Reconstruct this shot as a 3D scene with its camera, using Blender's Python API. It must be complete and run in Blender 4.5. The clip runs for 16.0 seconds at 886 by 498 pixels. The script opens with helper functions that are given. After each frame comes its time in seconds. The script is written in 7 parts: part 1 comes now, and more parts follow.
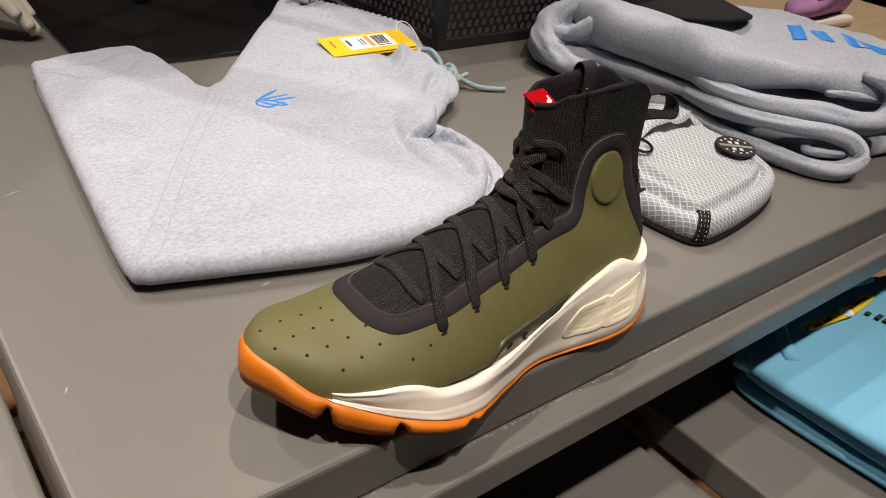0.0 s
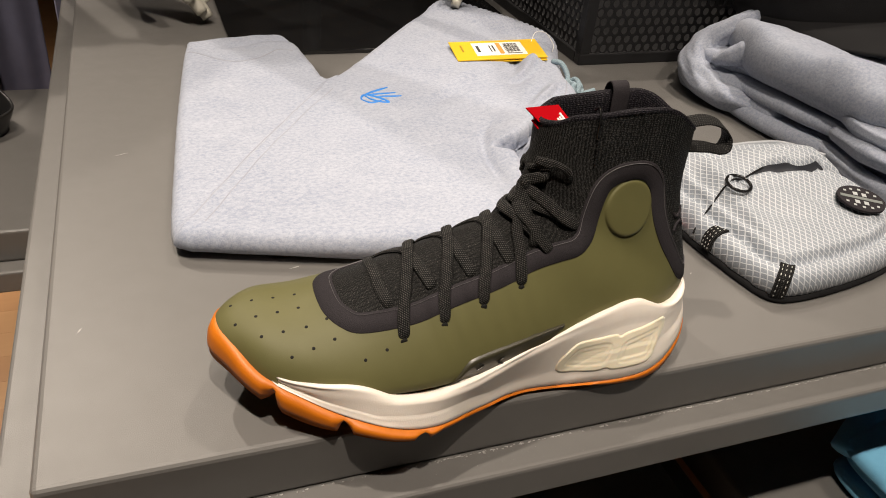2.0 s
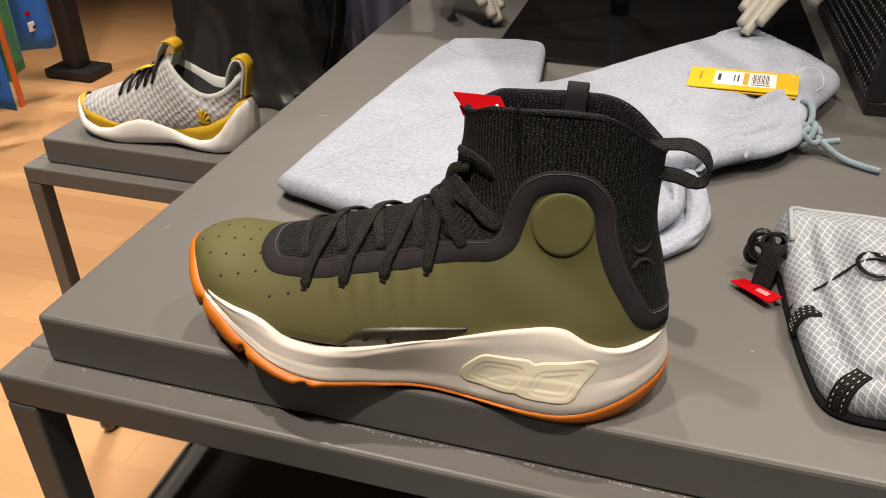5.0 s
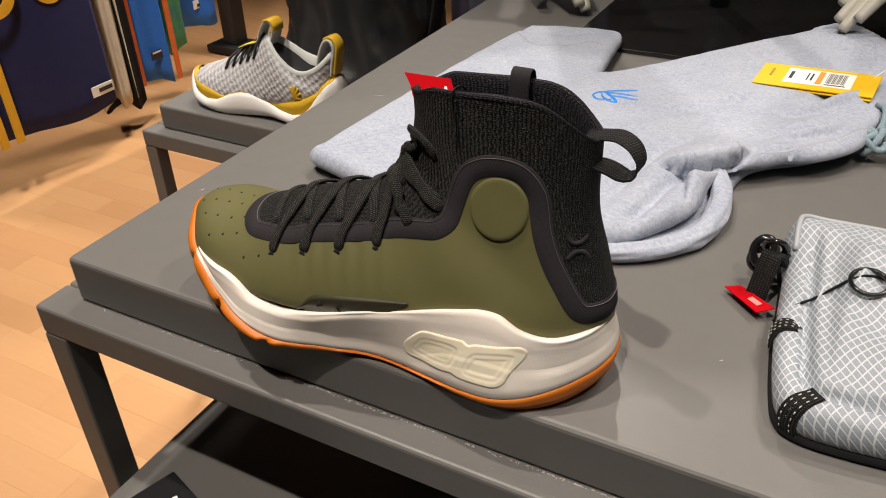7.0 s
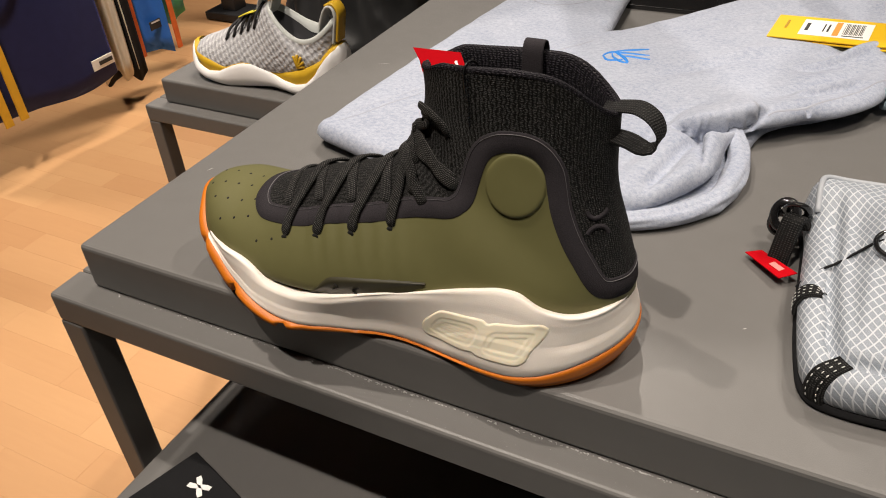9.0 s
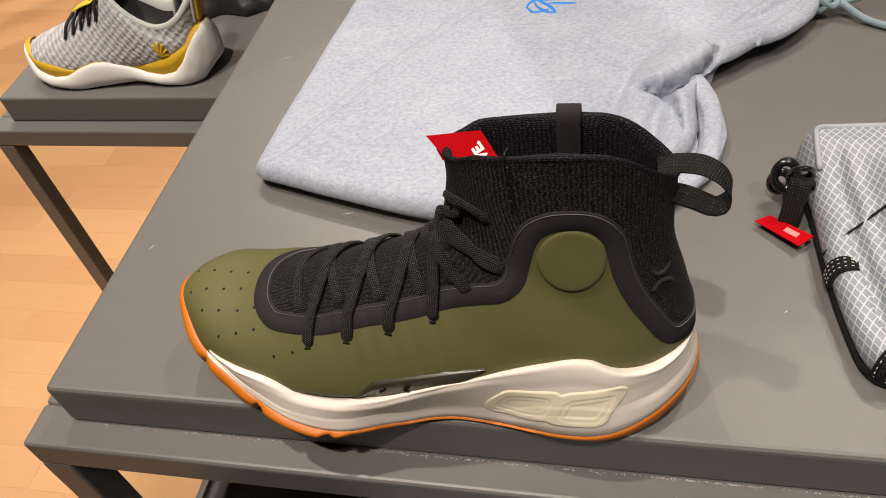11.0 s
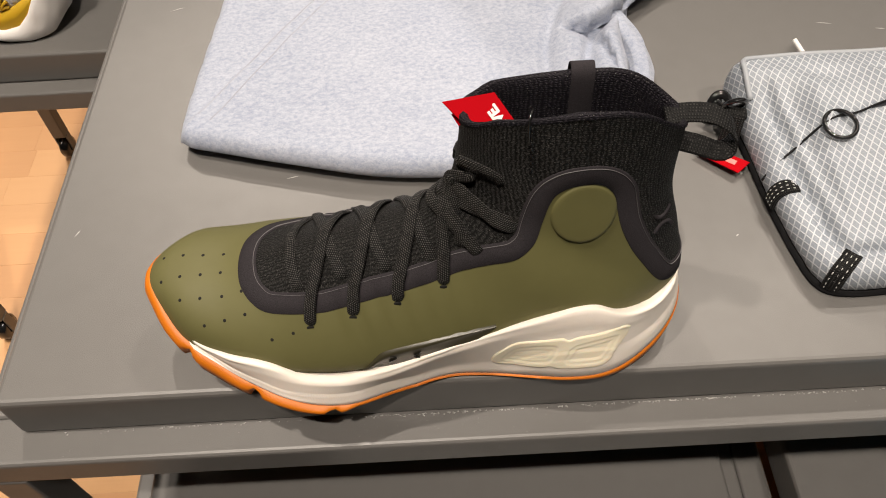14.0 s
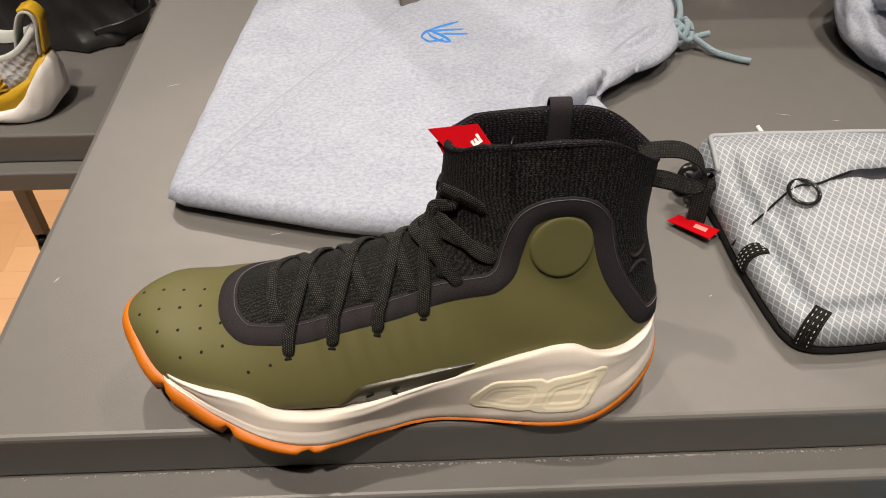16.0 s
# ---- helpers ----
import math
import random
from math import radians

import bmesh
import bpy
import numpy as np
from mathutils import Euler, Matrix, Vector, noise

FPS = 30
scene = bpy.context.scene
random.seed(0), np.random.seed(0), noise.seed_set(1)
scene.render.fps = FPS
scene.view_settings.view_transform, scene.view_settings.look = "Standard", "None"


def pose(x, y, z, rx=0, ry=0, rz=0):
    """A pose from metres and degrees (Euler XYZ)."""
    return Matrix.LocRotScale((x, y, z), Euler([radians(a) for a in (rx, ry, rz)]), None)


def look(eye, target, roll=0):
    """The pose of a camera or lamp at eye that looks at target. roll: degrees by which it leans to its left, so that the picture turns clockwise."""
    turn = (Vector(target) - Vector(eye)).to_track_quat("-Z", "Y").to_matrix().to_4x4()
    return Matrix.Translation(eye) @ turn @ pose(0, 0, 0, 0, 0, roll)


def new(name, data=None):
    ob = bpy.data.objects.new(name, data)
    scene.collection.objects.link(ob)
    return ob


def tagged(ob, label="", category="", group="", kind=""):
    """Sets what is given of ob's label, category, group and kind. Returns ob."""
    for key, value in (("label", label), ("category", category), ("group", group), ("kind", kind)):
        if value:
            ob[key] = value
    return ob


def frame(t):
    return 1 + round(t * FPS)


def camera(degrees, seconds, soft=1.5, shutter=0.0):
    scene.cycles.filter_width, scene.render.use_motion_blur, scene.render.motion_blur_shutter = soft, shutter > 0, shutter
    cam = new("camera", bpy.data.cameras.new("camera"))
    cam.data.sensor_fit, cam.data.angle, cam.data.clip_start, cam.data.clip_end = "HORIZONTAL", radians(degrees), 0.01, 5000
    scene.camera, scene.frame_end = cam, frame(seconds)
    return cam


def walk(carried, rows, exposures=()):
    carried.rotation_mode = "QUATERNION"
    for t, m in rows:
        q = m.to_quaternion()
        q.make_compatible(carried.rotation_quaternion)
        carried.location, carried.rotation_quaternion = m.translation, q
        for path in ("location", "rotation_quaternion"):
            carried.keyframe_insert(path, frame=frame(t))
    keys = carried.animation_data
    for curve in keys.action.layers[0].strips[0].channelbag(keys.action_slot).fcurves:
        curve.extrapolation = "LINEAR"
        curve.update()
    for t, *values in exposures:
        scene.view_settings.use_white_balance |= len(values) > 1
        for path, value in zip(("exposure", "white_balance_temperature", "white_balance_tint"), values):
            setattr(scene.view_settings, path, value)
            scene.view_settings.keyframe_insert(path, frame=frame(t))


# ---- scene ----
cam = camera(59.0, 16.0, 1.0)
PATH = [
    (0, (-0.038, -0.236, 1.01), (1.086, 1.038, -0.046), 7.4),
    (0.5, (-0.028, -0.245, 1.013), (1.036, 1.072, -0.052), 7.1),
    (1, (-0.007, -0.259, 1.013), (0.957, 1.124, -0.063), 6.8),
    (1.5, (0.03, -0.273, 1.014), (0.859, 1.187, -0.072), 6.7),
    (2, (0.076, -0.29, 1.017), (0.733, 1.254, -0.071), 6.2),
    (2.5, (0.123, -0.301, 1.015), (0.596, 1.311, -0.071), 5.7),
    (3, (0.177, -0.312, 1.013), (0.454, 1.345, -0.073), 5.1),
    (3.5, (0.23, -0.315, 1.007), (0.306, 1.365, -0.076), 3.9),
    (4, (0.275, -0.315, 1.004), (0.157, 1.362, -0.079), 2.6),
    (4.2, (0.293, -0.317, 1.002), (0.1, 1.356, -0.076), 2.1),
    (6.3, (0.434, -0.301, 1.012), (-0.281, 1.222, -0.069), -1.1),
    (6.5, (0.444, -0.297, 1.011), (-0.299, 1.21, -0.074), -1.3),
    (7, (0.463, -0.286, 1.005), (-0.336, 1.188, -0.087), -1.7),
    (7.5, (0.47, -0.285, 1.003), (-0.362, 1.161, -0.1), -2.1),
    (8, (0.469, -0.284, 1.002), (-0.372, 1.147, -0.114), -2.3),
    (8.5, (0.464, -0.281, 1.002), (-0.363, 1.14, -0.137), -2.8),
    (9, (0.454, -0.277, 1.01), (-0.34, 1.132, -0.168), -4.3),
    (9.2, (0.444, -0.271, 1.014), (-0.328, 1.132, -0.183), -5.1),
    (11.5, (0.318, -0.2, 1.09), (-0.01, 1.066, -0.424), -11.6),
    (12, (0.294, -0.196, 1.097), (0.064, 1.031, -0.465), -10.6),
    (12.5, (0.276, -0.197, 1.1), (0.132, 0.995, -0.499), -8.7),
    (13, (0.268, -0.198, 1.096), (0.184, 0.987, -0.513), -6.7),
    (13.5, (0.264, -0.197, 1.096), (0.226, 0.98, -0.521), -4.8),
    (14, (0.258, -0.201, 1.093), (0.251, 0.994, -0.511), -3.4),
    (14.5, (0.257, -0.204, 1.089), (0.276, 1.019, -0.494), -2.3),
    (15, (0.256, -0.215, 1.086), (0.302, 1.066, -0.449), -1.2),
    (15.5, (0.255, -0.226, 1.078), (0.314, 1.133, -0.388), -0.4),
    (16, (0.253, -0.243, 1.066), (0.322, 1.201, -0.315), 0.4),
]
EXPOSURES = [(0, 0.03, 6600, 10), (2, 0.03, 6660, 10), (3.5, 0.06, 6700, 10), (6.5, 0.0, 6420, 10), (8, -0.02, 6360, 10), (9, -0.02, 6400, 10), (11.5, -0.12, 6500, 10), (12.5, -0.10, 6500, 10), (14, 0.0, 6520, 10), (15, -0.03, 6550, 10), (16, -0.08, 6580, 10)]
walk(cam, [(t, look(eye, target, roll)) for t, eye, target, roll in PATH], EXPOSURES)

# ---- light ----
def spot(name, eye, target, watts, size, blend, radius, colour):
    data = bpy.data.lights.new(name, "SPOT")
    data.energy, data.spot_size, data.spot_blend, data.shadow_soft_size, data.color = watts, radians(size), blend, radius, colour
    ob = new(name, data)
    ob.matrix_world = look(eye, target)
    return ob


WARM = (1.0, 0.885, 0.765)
# No lamp is in view; these three are set by cast shadows and sheen.
spot("unseen_spot", (1.10, 1.40, 3.1), (0.10, 0.20, 0.7), 88, 44, 1.0, 0.03, WARM)
spot("unseen_spot", (-0.55, 2.35, 3.1), (-0.02, 0.20, 0.7), 165, 43, 1.0, 0.03, WARM)
spot("unseen_spot", (0.12, -0.80, 3.1), (0.17, 0.08, 0.7), 218, 42, 1.0, 0.03, WARM)
# Added lamp without a known source, to brighten the hoodie from the front.
spot("unseen_spot", (1.30, -0.75, 3.1), (0.84, 0.28, 0.7), 118, 36, 1.0, 0.03, WARM)
# Set by the sheen on the left front of the table.
spot("unseen_spot", (-0.45, 0.0, 3.1), (-0.17, 0.08, 0.7), 188, 44, 1.0, 0.04, WARM)
# Another added lamp, only to lift the hoodie.
spot("unseen_spot", (1.45, 0.95, 3.1), (0.90, 0.33, 0.75), 118, 32, 1.0, 0.03, WARM)
# Added lamps that brighten the garments and the floor, the last one the plinth.
spot("unseen_spot", (-1.1, 2.2, 3.1), (-1.3, 1.2, 0.2), 380, 66, 1.0, 0.30, WARM)
spot("unseen_spot", (-0.55, 0.15, 3.1), (-1.35, 1.0, 0.2), 300, 60, 1.0, 0.15, WARM)
spot("unseen_spot", (-2.7, 0.5, 3.1), (-1.7, 1.3, 0.0), 200, 60, 1.0, 0.20, WARM)
spot("unseen_spot", (2.3, 0.4, 3.1), (2.25, 0.95, 0.5), 220, 50, 0.8, 0.05, WARM)
world = bpy.data.worlds.new("shop_air")
world.use_nodes = True
world.node_tree.nodes["Background"].inputs[0].default_value = (0.9, 0.92, 1.0, 1)
world.node_tree.nodes["Background"].inputs[1].default_value = 0.0015
scene.world = world


# ---- materials ----
def nodes_of(name):
    m = bpy.data.materials.new(name)
    m.use_nodes = True
    return m, m.node_tree.nodes, m.node_tree.links, m.node_tree.nodes["Principled BSDF"]


def surface(name, base, rough=0.6, second=None, scale=40.0, detail=4.0, mix=0.5, bump=0.0, bump_scale=300.0, metal=0.0, rough_vary=0.1,
            stretch=(1, 1, 1), sheen=0.0, coat=0.0, sub=0.0, large=3.0, spec=0.5):
    """A plain material with colour and gloss that vary at two scales, and a fine relief."""
    m, n, l, p = nodes_of(name)
    second = second or tuple(c * 0.8 for c in base)
    at = n.new("ShaderNodeTexCoord")
    mp = n.new("ShaderNodeMapping")
    mp.inputs["Scale"].default_value = stretch
    l.new(at.outputs["Object"], mp.inputs["Vector"])
    fine = n.new("ShaderNodeTexNoise")
    fine.inputs["Scale"].default_value, fine.inputs["Detail"].default_value = scale, detail
    wide = n.new("ShaderNodeTexNoise")
    wide.inputs["Scale"].default_value, wide.inputs["Detail"].default_value = large, 3
    for t in (fine, wide):
        l.new(mp.outputs[0], t.inputs["Vector"])
    both = n.new("ShaderNodeMath")
    both.operation = "MULTIPLY_ADD"
    both.inputs[1].default_value = 0.6
    l.new(fine.outputs[0], both.inputs[0])
    half = n.new("ShaderNodeMath")
    half.operation = "MULTIPLY"
    half.inputs[1].default_value = 0.4
    l.new(wide.outputs[0], half.inputs[0])
    l.new(half.outputs[0], both.inputs[2])
    ramp = n.new("ShaderNodeMapRange")
    ramp.inputs[1].default_value, ramp.inputs[2].default_value = 0.5 - 0.25, 0.5 + 0.25
    ramp.inputs[4].default_value = 2 * mix
    l.new(both.outputs[0], ramp.inputs[0])
    col = n.new("ShaderNodeMix")
    col.data_type = "RGBA"
    col.inputs[6].default_value, col.inputs[7].default_value = (*base, 1), (*second, 1)
    l.new(ramp.outputs[0], col.inputs[0])
    l.new(col.outputs[2], p.inputs["Base Color"])
    gloss = n.new("ShaderNodeMapRange")
    gloss.inputs[3].default_value, gloss.inputs[4].default_value = rough - rough_vary / 2, rough + rough_vary / 2
    l.new(both.outputs[0], gloss.inputs[0])
    l.new(gloss.outputs[0], p.inputs["Roughness"])
    p.inputs["Metallic"].default_value = metal
    p.inputs["Sheen Weight"].default_value = sheen
    p.inputs["Coat Weight"].default_value = coat
    p.inputs["Specular IOR Level"].default_value = spec
    if sub:
        p.inputs["Subsurface Weight"].default_value = sub
        p.inputs["Subsurface Radius"].default_value = (0.004, 0.003, 0.002)
    if bump:
        grain = n.new("ShaderNodeTexNoise")
        grain.inputs["Scale"].default_value, grain.inputs["Detail"].default_value = bump_scale, 3
        l.new(mp.outputs[0], grain.inputs["Vector"])
        b = n.new("ShaderNodeBump")
        b.inputs["Strength"].default_value, b.inputs["Distance"].default_value = bump, 0.001
        l.new(grain.outputs[0], b.inputs["Height"])
        l.new(b.outputs[0], p.inputs["Normal"])
    return m


def knit(name, base, second, across=900.0, along=500.0, strength=0.8, rough=0.75, fleck=None):
    """Knitted or woven yarn: two crossed waves, with glints on single stitches."""
    m, n, l, p = nodes_of(name)
    at = n.new("ShaderNodeTexCoord")
    waves = []
    for axis, per_metre in (("X", across), ("Z", along)):
        w = n.new("ShaderNodeTexWave")
        w.bands_direction = axis
        w.inputs["Scale"].default_value = per_metre / 6.2832 * 2
        w.inputs["Distortion"].default_value, w.inputs["Detail"].default_value = 3.0, 2
        w.inputs["Detail Scale"].default_value = 2.0
        l.new(at.outputs["Object"], w.inputs["Vector"])
        waves.append(w)
    mul = n.new("ShaderNodeMath")
    mul.operation = "MULTIPLY"
    l.new(waves[0].outputs["Fac"], mul.inputs[0])
    l.new(waves[1].outputs["Fac"], mul.inputs[1])
    col = n.new("ShaderNodeMix")
    col.data_type = "RGBA"
    col.inputs[6].default_value, col.inputs[7].default_value = (*base, 1), (*second, 1)
    l.new(mul.outputs[0], col.inputs[0])
    l.new(col.outputs[2], p.inputs["Base Color"])
    p.inputs["Roughness"].default_value = rough
    b = n.new("ShaderNodeBump")
    b.inputs["Strength"].default_value, b.inputs["Distance"].default_value = strength, 0.0008
    l.new(mul.outputs[0], b.inputs["Height"])
    l.new(b.outputs[0], p.inputs["Normal"])
    return m


def heather(name, light, dark, streak=(1, 1, 1)):
    """Brushed fleece of mixed yarns: soft pale flecks with bluish ones between."""
    m, n, l, p = nodes_of(name)
    at = n.new("ShaderNodeTexCoord")
    mp = n.new("ShaderNodeMapping")
    mp.inputs["Scale"].default_value = streak
    l.new(at.outputs["Object"], mp.inputs["Vector"])
    a, b, c = (n.new("ShaderNodeTexNoise") for _ in range(3))
    for t, s, d in ((a, 380, 6), (b, 1300, 3), (c, 22, 5)):
        t.inputs["Scale"].default_value, t.inputs["Detail"].default_value, t.inputs["Roughness"].default_value = s, d, 0.65
        l.new(mp.outputs[0], t.inputs["Vector"])
    s1 = n.new("ShaderNodeMath")
    s1.operation = "MULTIPLY_ADD"
    s1.inputs[1].default_value = 0.5
    l.new(b.outputs[0], s1.inputs[0])
    l.new(a.outputs[0], s1.inputs[2])
    s2 = n.new("ShaderNodeMath")
    s2.operation = "MULTIPLY_ADD"
    s2.inputs[1].default_value = 0.35
    l.new(c.outputs[0], s2.inputs[0])
    l.new(s1.outputs[0], s2.inputs[2])
    r = n.new("ShaderNodeMapRange")
    r.inputs[1].default_value, r.inputs[2].default_value = 0.66, 1.16
    l.new(s2.outputs[0], r.inputs[0])
    col = n.new("ShaderNodeMix")
    col.data_type = "RGBA"
    col.inputs[6].default_value, col.inputs[7].default_value = (*dark, 1), (*light, 1)
    l.new(r.outputs[0], col.inputs[0])
    l.new(col.outputs[2], p.inputs["Base Color"])
    p.inputs["Roughness"].default_value, p.inputs["Sheen Weight"].default_value, p.inputs["Sheen Roughness"].default_value = 0.95, 0.15, 0.5
    bm = n.new("ShaderNodeBump")
    bm.inputs["Strength"].default_value, bm.inputs["Distance"].default_value = 0.35, 0.0008
    l.new(s1.outputs[0], bm.inputs["Height"])
    l.new(bm.outputs[0], p.inputs["Normal"])
    return m


def ripstop(name, cloth_colour, line_colour, pitch):
    """Thin nylon with a raised white diamond grid, and fine weave between."""
    m, n, l, p = nodes_of(name)
    at = n.new("ShaderNodeTexCoord")
    lines = []
    for turn in (33, -33):
        mp = n.new("ShaderNodeMapping")
        mp.inputs["Rotation"].default_value = (0, 0, radians(turn))
        mp.inputs["Scale"].default_value = (1, 1, 1)
        l.new(at.outputs["UV"], mp.inputs["Vector"])
        w = n.new("ShaderNodeTexWave")
        w.wave_profile = "SIN"
        w.inputs["Scale"].default_value = 6.2832 / pitch / 20
        w.inputs["Distortion"].default_value = 2.2
        w.inputs["Detail Scale"].default_value = 0.25
        l.new(mp.outputs[0], w.inputs["Vector"])
        r = n.new("ShaderNodeMapRange")
        r.inputs[1].default_value, r.inputs[2].default_value = 0.87, 0.97
        l.new(w.outputs["Fac"], r.inputs[0])
        lines.append(r)
    mx = n.new("ShaderNodeMath")
    mx.operation = "MAXIMUM"
    l.new(lines[0].outputs[0], mx.inputs[0])
    l.new(lines[1].outputs[0], mx.inputs[1])
    weave = n.new("ShaderNodeTexNoise")
    weave.inputs["Scale"].default_value = 1500
    l.new(at.outputs["UV"], weave.inputs["Vector"])
    ground = n.new("ShaderNodeMix")
    ground.data_type = "RGBA"
    ground.inputs[6].default_value = (*[c * 0.55 for c in cloth_colour], 1)
    ground.inputs[7].default_value = (*[min(1, c * 1.4) for c in cloth_colour], 1)
    l.new(weave.outputs[0], ground.inputs[0])
    col = n.new("ShaderNodeMix")
    col.data_type = "RGBA"
    col.inputs[7].default_value = (*line_colour, 1)
    l.new(mx.outputs[0], col.inputs[0])
    l.new(ground.outputs[2], col.inputs[6])
    l.new(col.outputs[2], p.inputs["Base Color"])
    p.inputs["Roughness"].default_value = 0.55
    b = n.new("ShaderNodeBump")
    b.inputs["Strength"].default_value, b.inputs["Distance"].default_value = 0.5, 0.0006
    l.new(mx.outputs[0], b.inputs["Height"])
    l.new(b.outputs[0], p.inputs["Normal"])
    return m


def yarn(name, base, second, pitch, turns, low, high, strength=0.9, rough=0.7, spec=0.25, wander=1.4, glint=0.0):
    """Braided or ribbed yarn along the cloth's own run: two crossed sets of ridges, with bright single stitches and
    painted glints.
    """
    m, n, l, p = nodes_of(name)
    at = n.new("ShaderNodeTexCoord")
    sets = []
    for turn, size in zip(turns, pitch):
        mp = n.new("ShaderNodeMapping")
        mp.inputs["Rotation"].default_value = (0, 0, radians(turn))
        l.new(at.outputs["UV"], mp.inputs["Vector"])
        w = n.new("ShaderNodeTexWave")
        w.inputs["Scale"].default_value = 6.2832 / size / 20
        w.inputs["Distortion"].default_value, w.inputs["Detail"].default_value, w.inputs["Detail Scale"].default_value = wander, 1, 2.5
        l.new(mp.outputs[0], w.inputs["Vector"])
        sets.append(w)
    mul = n.new("ShaderNodeMath")
    mul.operation = "MULTIPLY"
    l.new(sets[0].outputs["Fac"], mul.inputs[0])
    l.new(sets[1].outputs["Fac"], mul.inputs[1])
    patch = n.new("ShaderNodeTexNoise")
    patch.inputs["Scale"].default_value, patch.inputs["Detail"].default_value = 420, 3
    l.new(at.outputs["UV"], patch.inputs["Vector"])
    lit = n.new("ShaderNodeMath")
    lit.operation = "MULTIPLY"
    l.new(mul.outputs[0], lit.inputs[0])
    l.new(patch.outputs[0], lit.inputs[1])
    r = n.new("ShaderNodeMapRange")
    r.inputs[1].default_value, r.inputs[2].default_value = low, high
    l.new(lit.outputs[0], r.inputs[0])
    col = n.new("ShaderNodeMix")
    col.data_type = "RGBA"
    col.inputs[6].default_value, col.inputs[7].default_value = (*base, 1), (*second, 1)
    l.new(r.outputs[0], col.inputs[0])
    l.new(col.outputs[2], p.inputs["Base Color"])
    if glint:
        # Glints of light are painted as sparse pale specks into the base colour.
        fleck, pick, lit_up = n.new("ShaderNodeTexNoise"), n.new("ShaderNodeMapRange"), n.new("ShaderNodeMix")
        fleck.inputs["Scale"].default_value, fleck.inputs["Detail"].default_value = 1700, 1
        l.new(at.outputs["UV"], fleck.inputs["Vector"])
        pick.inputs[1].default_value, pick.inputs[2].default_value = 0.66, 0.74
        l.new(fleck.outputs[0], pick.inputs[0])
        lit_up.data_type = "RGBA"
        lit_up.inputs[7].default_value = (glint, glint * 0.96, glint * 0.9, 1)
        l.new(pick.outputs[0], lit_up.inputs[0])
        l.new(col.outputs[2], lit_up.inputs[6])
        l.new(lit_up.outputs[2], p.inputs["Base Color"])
    p.inputs["Roughness"].default_value, p.inputs["Specular IOR Level"].default_value = rough, spec
    b = n.new("ShaderNodeBump")
    b.inputs["Strength"].default_value, b.inputs["Distance"].default_value = strength, 0.0007
    l.new(mul.outputs[0], b.inputs["Height"])
    l.new(b.outputs[0], p.inputs["Normal"])
    return m


def planks_material(name):
    """Warm beech strips: colour by piece, grain along the strip."""
    m, n, l, p = nodes_of(name)
    at, info = n.new("ShaderNodeTexCoord"), n.new("ShaderNodeObjectInfo")
    mp = n.new("ShaderNodeMapping")
    mp.inputs["Scale"].default_value = (3, 40, 40)
    l.new(at.outputs["Object"], mp.inputs["Vector"])
    g = n.new("ShaderNodeTexNoise")
    g.inputs["Scale"].default_value, g.inputs["Detail"].default_value, g.inputs["Distortion"].default_value = 2.5, 5, 1.2
    l.new(mp.outputs[0], g.inputs["Vector"])
    add = n.new("ShaderNodeMath")
    add.operation = "MULTIPLY_ADD"
    add.inputs[1].default_value = 0.45
    l.new(g.outputs[0], add.inputs[0])
    l.new(info.outputs["Random"], add.inputs[2])
    r = n.new("ShaderNodeMapRange")
    r.inputs[2].default_value = 1.4
    l.new(add.outputs[0], r.inputs[0])
    col = n.new("ShaderNodeMix")
    col.data_type = "RGBA"
    col.inputs[6].default_value, col.inputs[7].default_value = (0.47, 0.245, 0.110, 1), (0.58, 0.335, 0.16, 1)
    l.new(r.outputs[0], col.inputs[0])
    l.new(col.outputs[2], p.inputs["Base Color"])
    p.inputs["Roughness"].default_value = 0.38
    return m


GREY_PAINT = surface("grey_powder_coat", (0.142, 0.137, 0.131), 0.40, (0.128, 0.123, 0.117), scale=60, bump=0.12, bump_scale=1800, rough_vary=0.12)
BLACK_STEEL = surface("black_powder_coat", (0.012, 0.012, 0.013), 0.45, (0.02, 0.02, 0.022), bump=0.15, bump_scale=1500, spec=0.35)
OLIVE = surface("olive_rubberised_shell", (0.116, 0.109, 0.041), 0.58, (0.104, 0.098, 0.036), scale=90, bump=0.06, bump_scale=2500, rough_vary=0.06, spec=0.36)
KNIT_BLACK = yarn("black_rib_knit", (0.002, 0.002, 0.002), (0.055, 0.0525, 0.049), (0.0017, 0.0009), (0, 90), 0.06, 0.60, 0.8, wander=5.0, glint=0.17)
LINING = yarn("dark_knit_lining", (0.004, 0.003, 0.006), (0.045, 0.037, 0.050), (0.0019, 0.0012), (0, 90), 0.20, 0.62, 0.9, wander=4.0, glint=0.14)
TRIM_BLACK = surface("black_matte_trim", (0.011, 0.010, 0.011), 0.85, (0.046, 0.041, 0.046), scale=2200, detail=2, bump=0.5, bump_scale=2600, spec=0.1)
LACE_BLACK = yarn("black_braided_lace", (0.004, 0.004, 0.004), (0.135, 0.129, 0.120), (0.00095, 0.0011), (90, 28), 0.10, 0.50, 0.9, wander=0.6)
WEB_BLACK = yarn("black_webbing", (0.004, 0.004, 0.004), (0.055, 0.053, 0.051), (0.0013, 0.0018), (0, 90), 0.15, 0.55, 1.0)
GLOSS_BLACK = surface("gloss_black_plastic", (0.008, 0.008, 0.009), 0.16, (0.012, 0.012, 0.012), coat=0.4)
FOAM = surface("off_white_foam", (0.80, 0.735, 0.665), 0.6, (0.76, 0.695, 0.625), scale=300, bump=0.1, bump_scale=1500, sub=0.1)
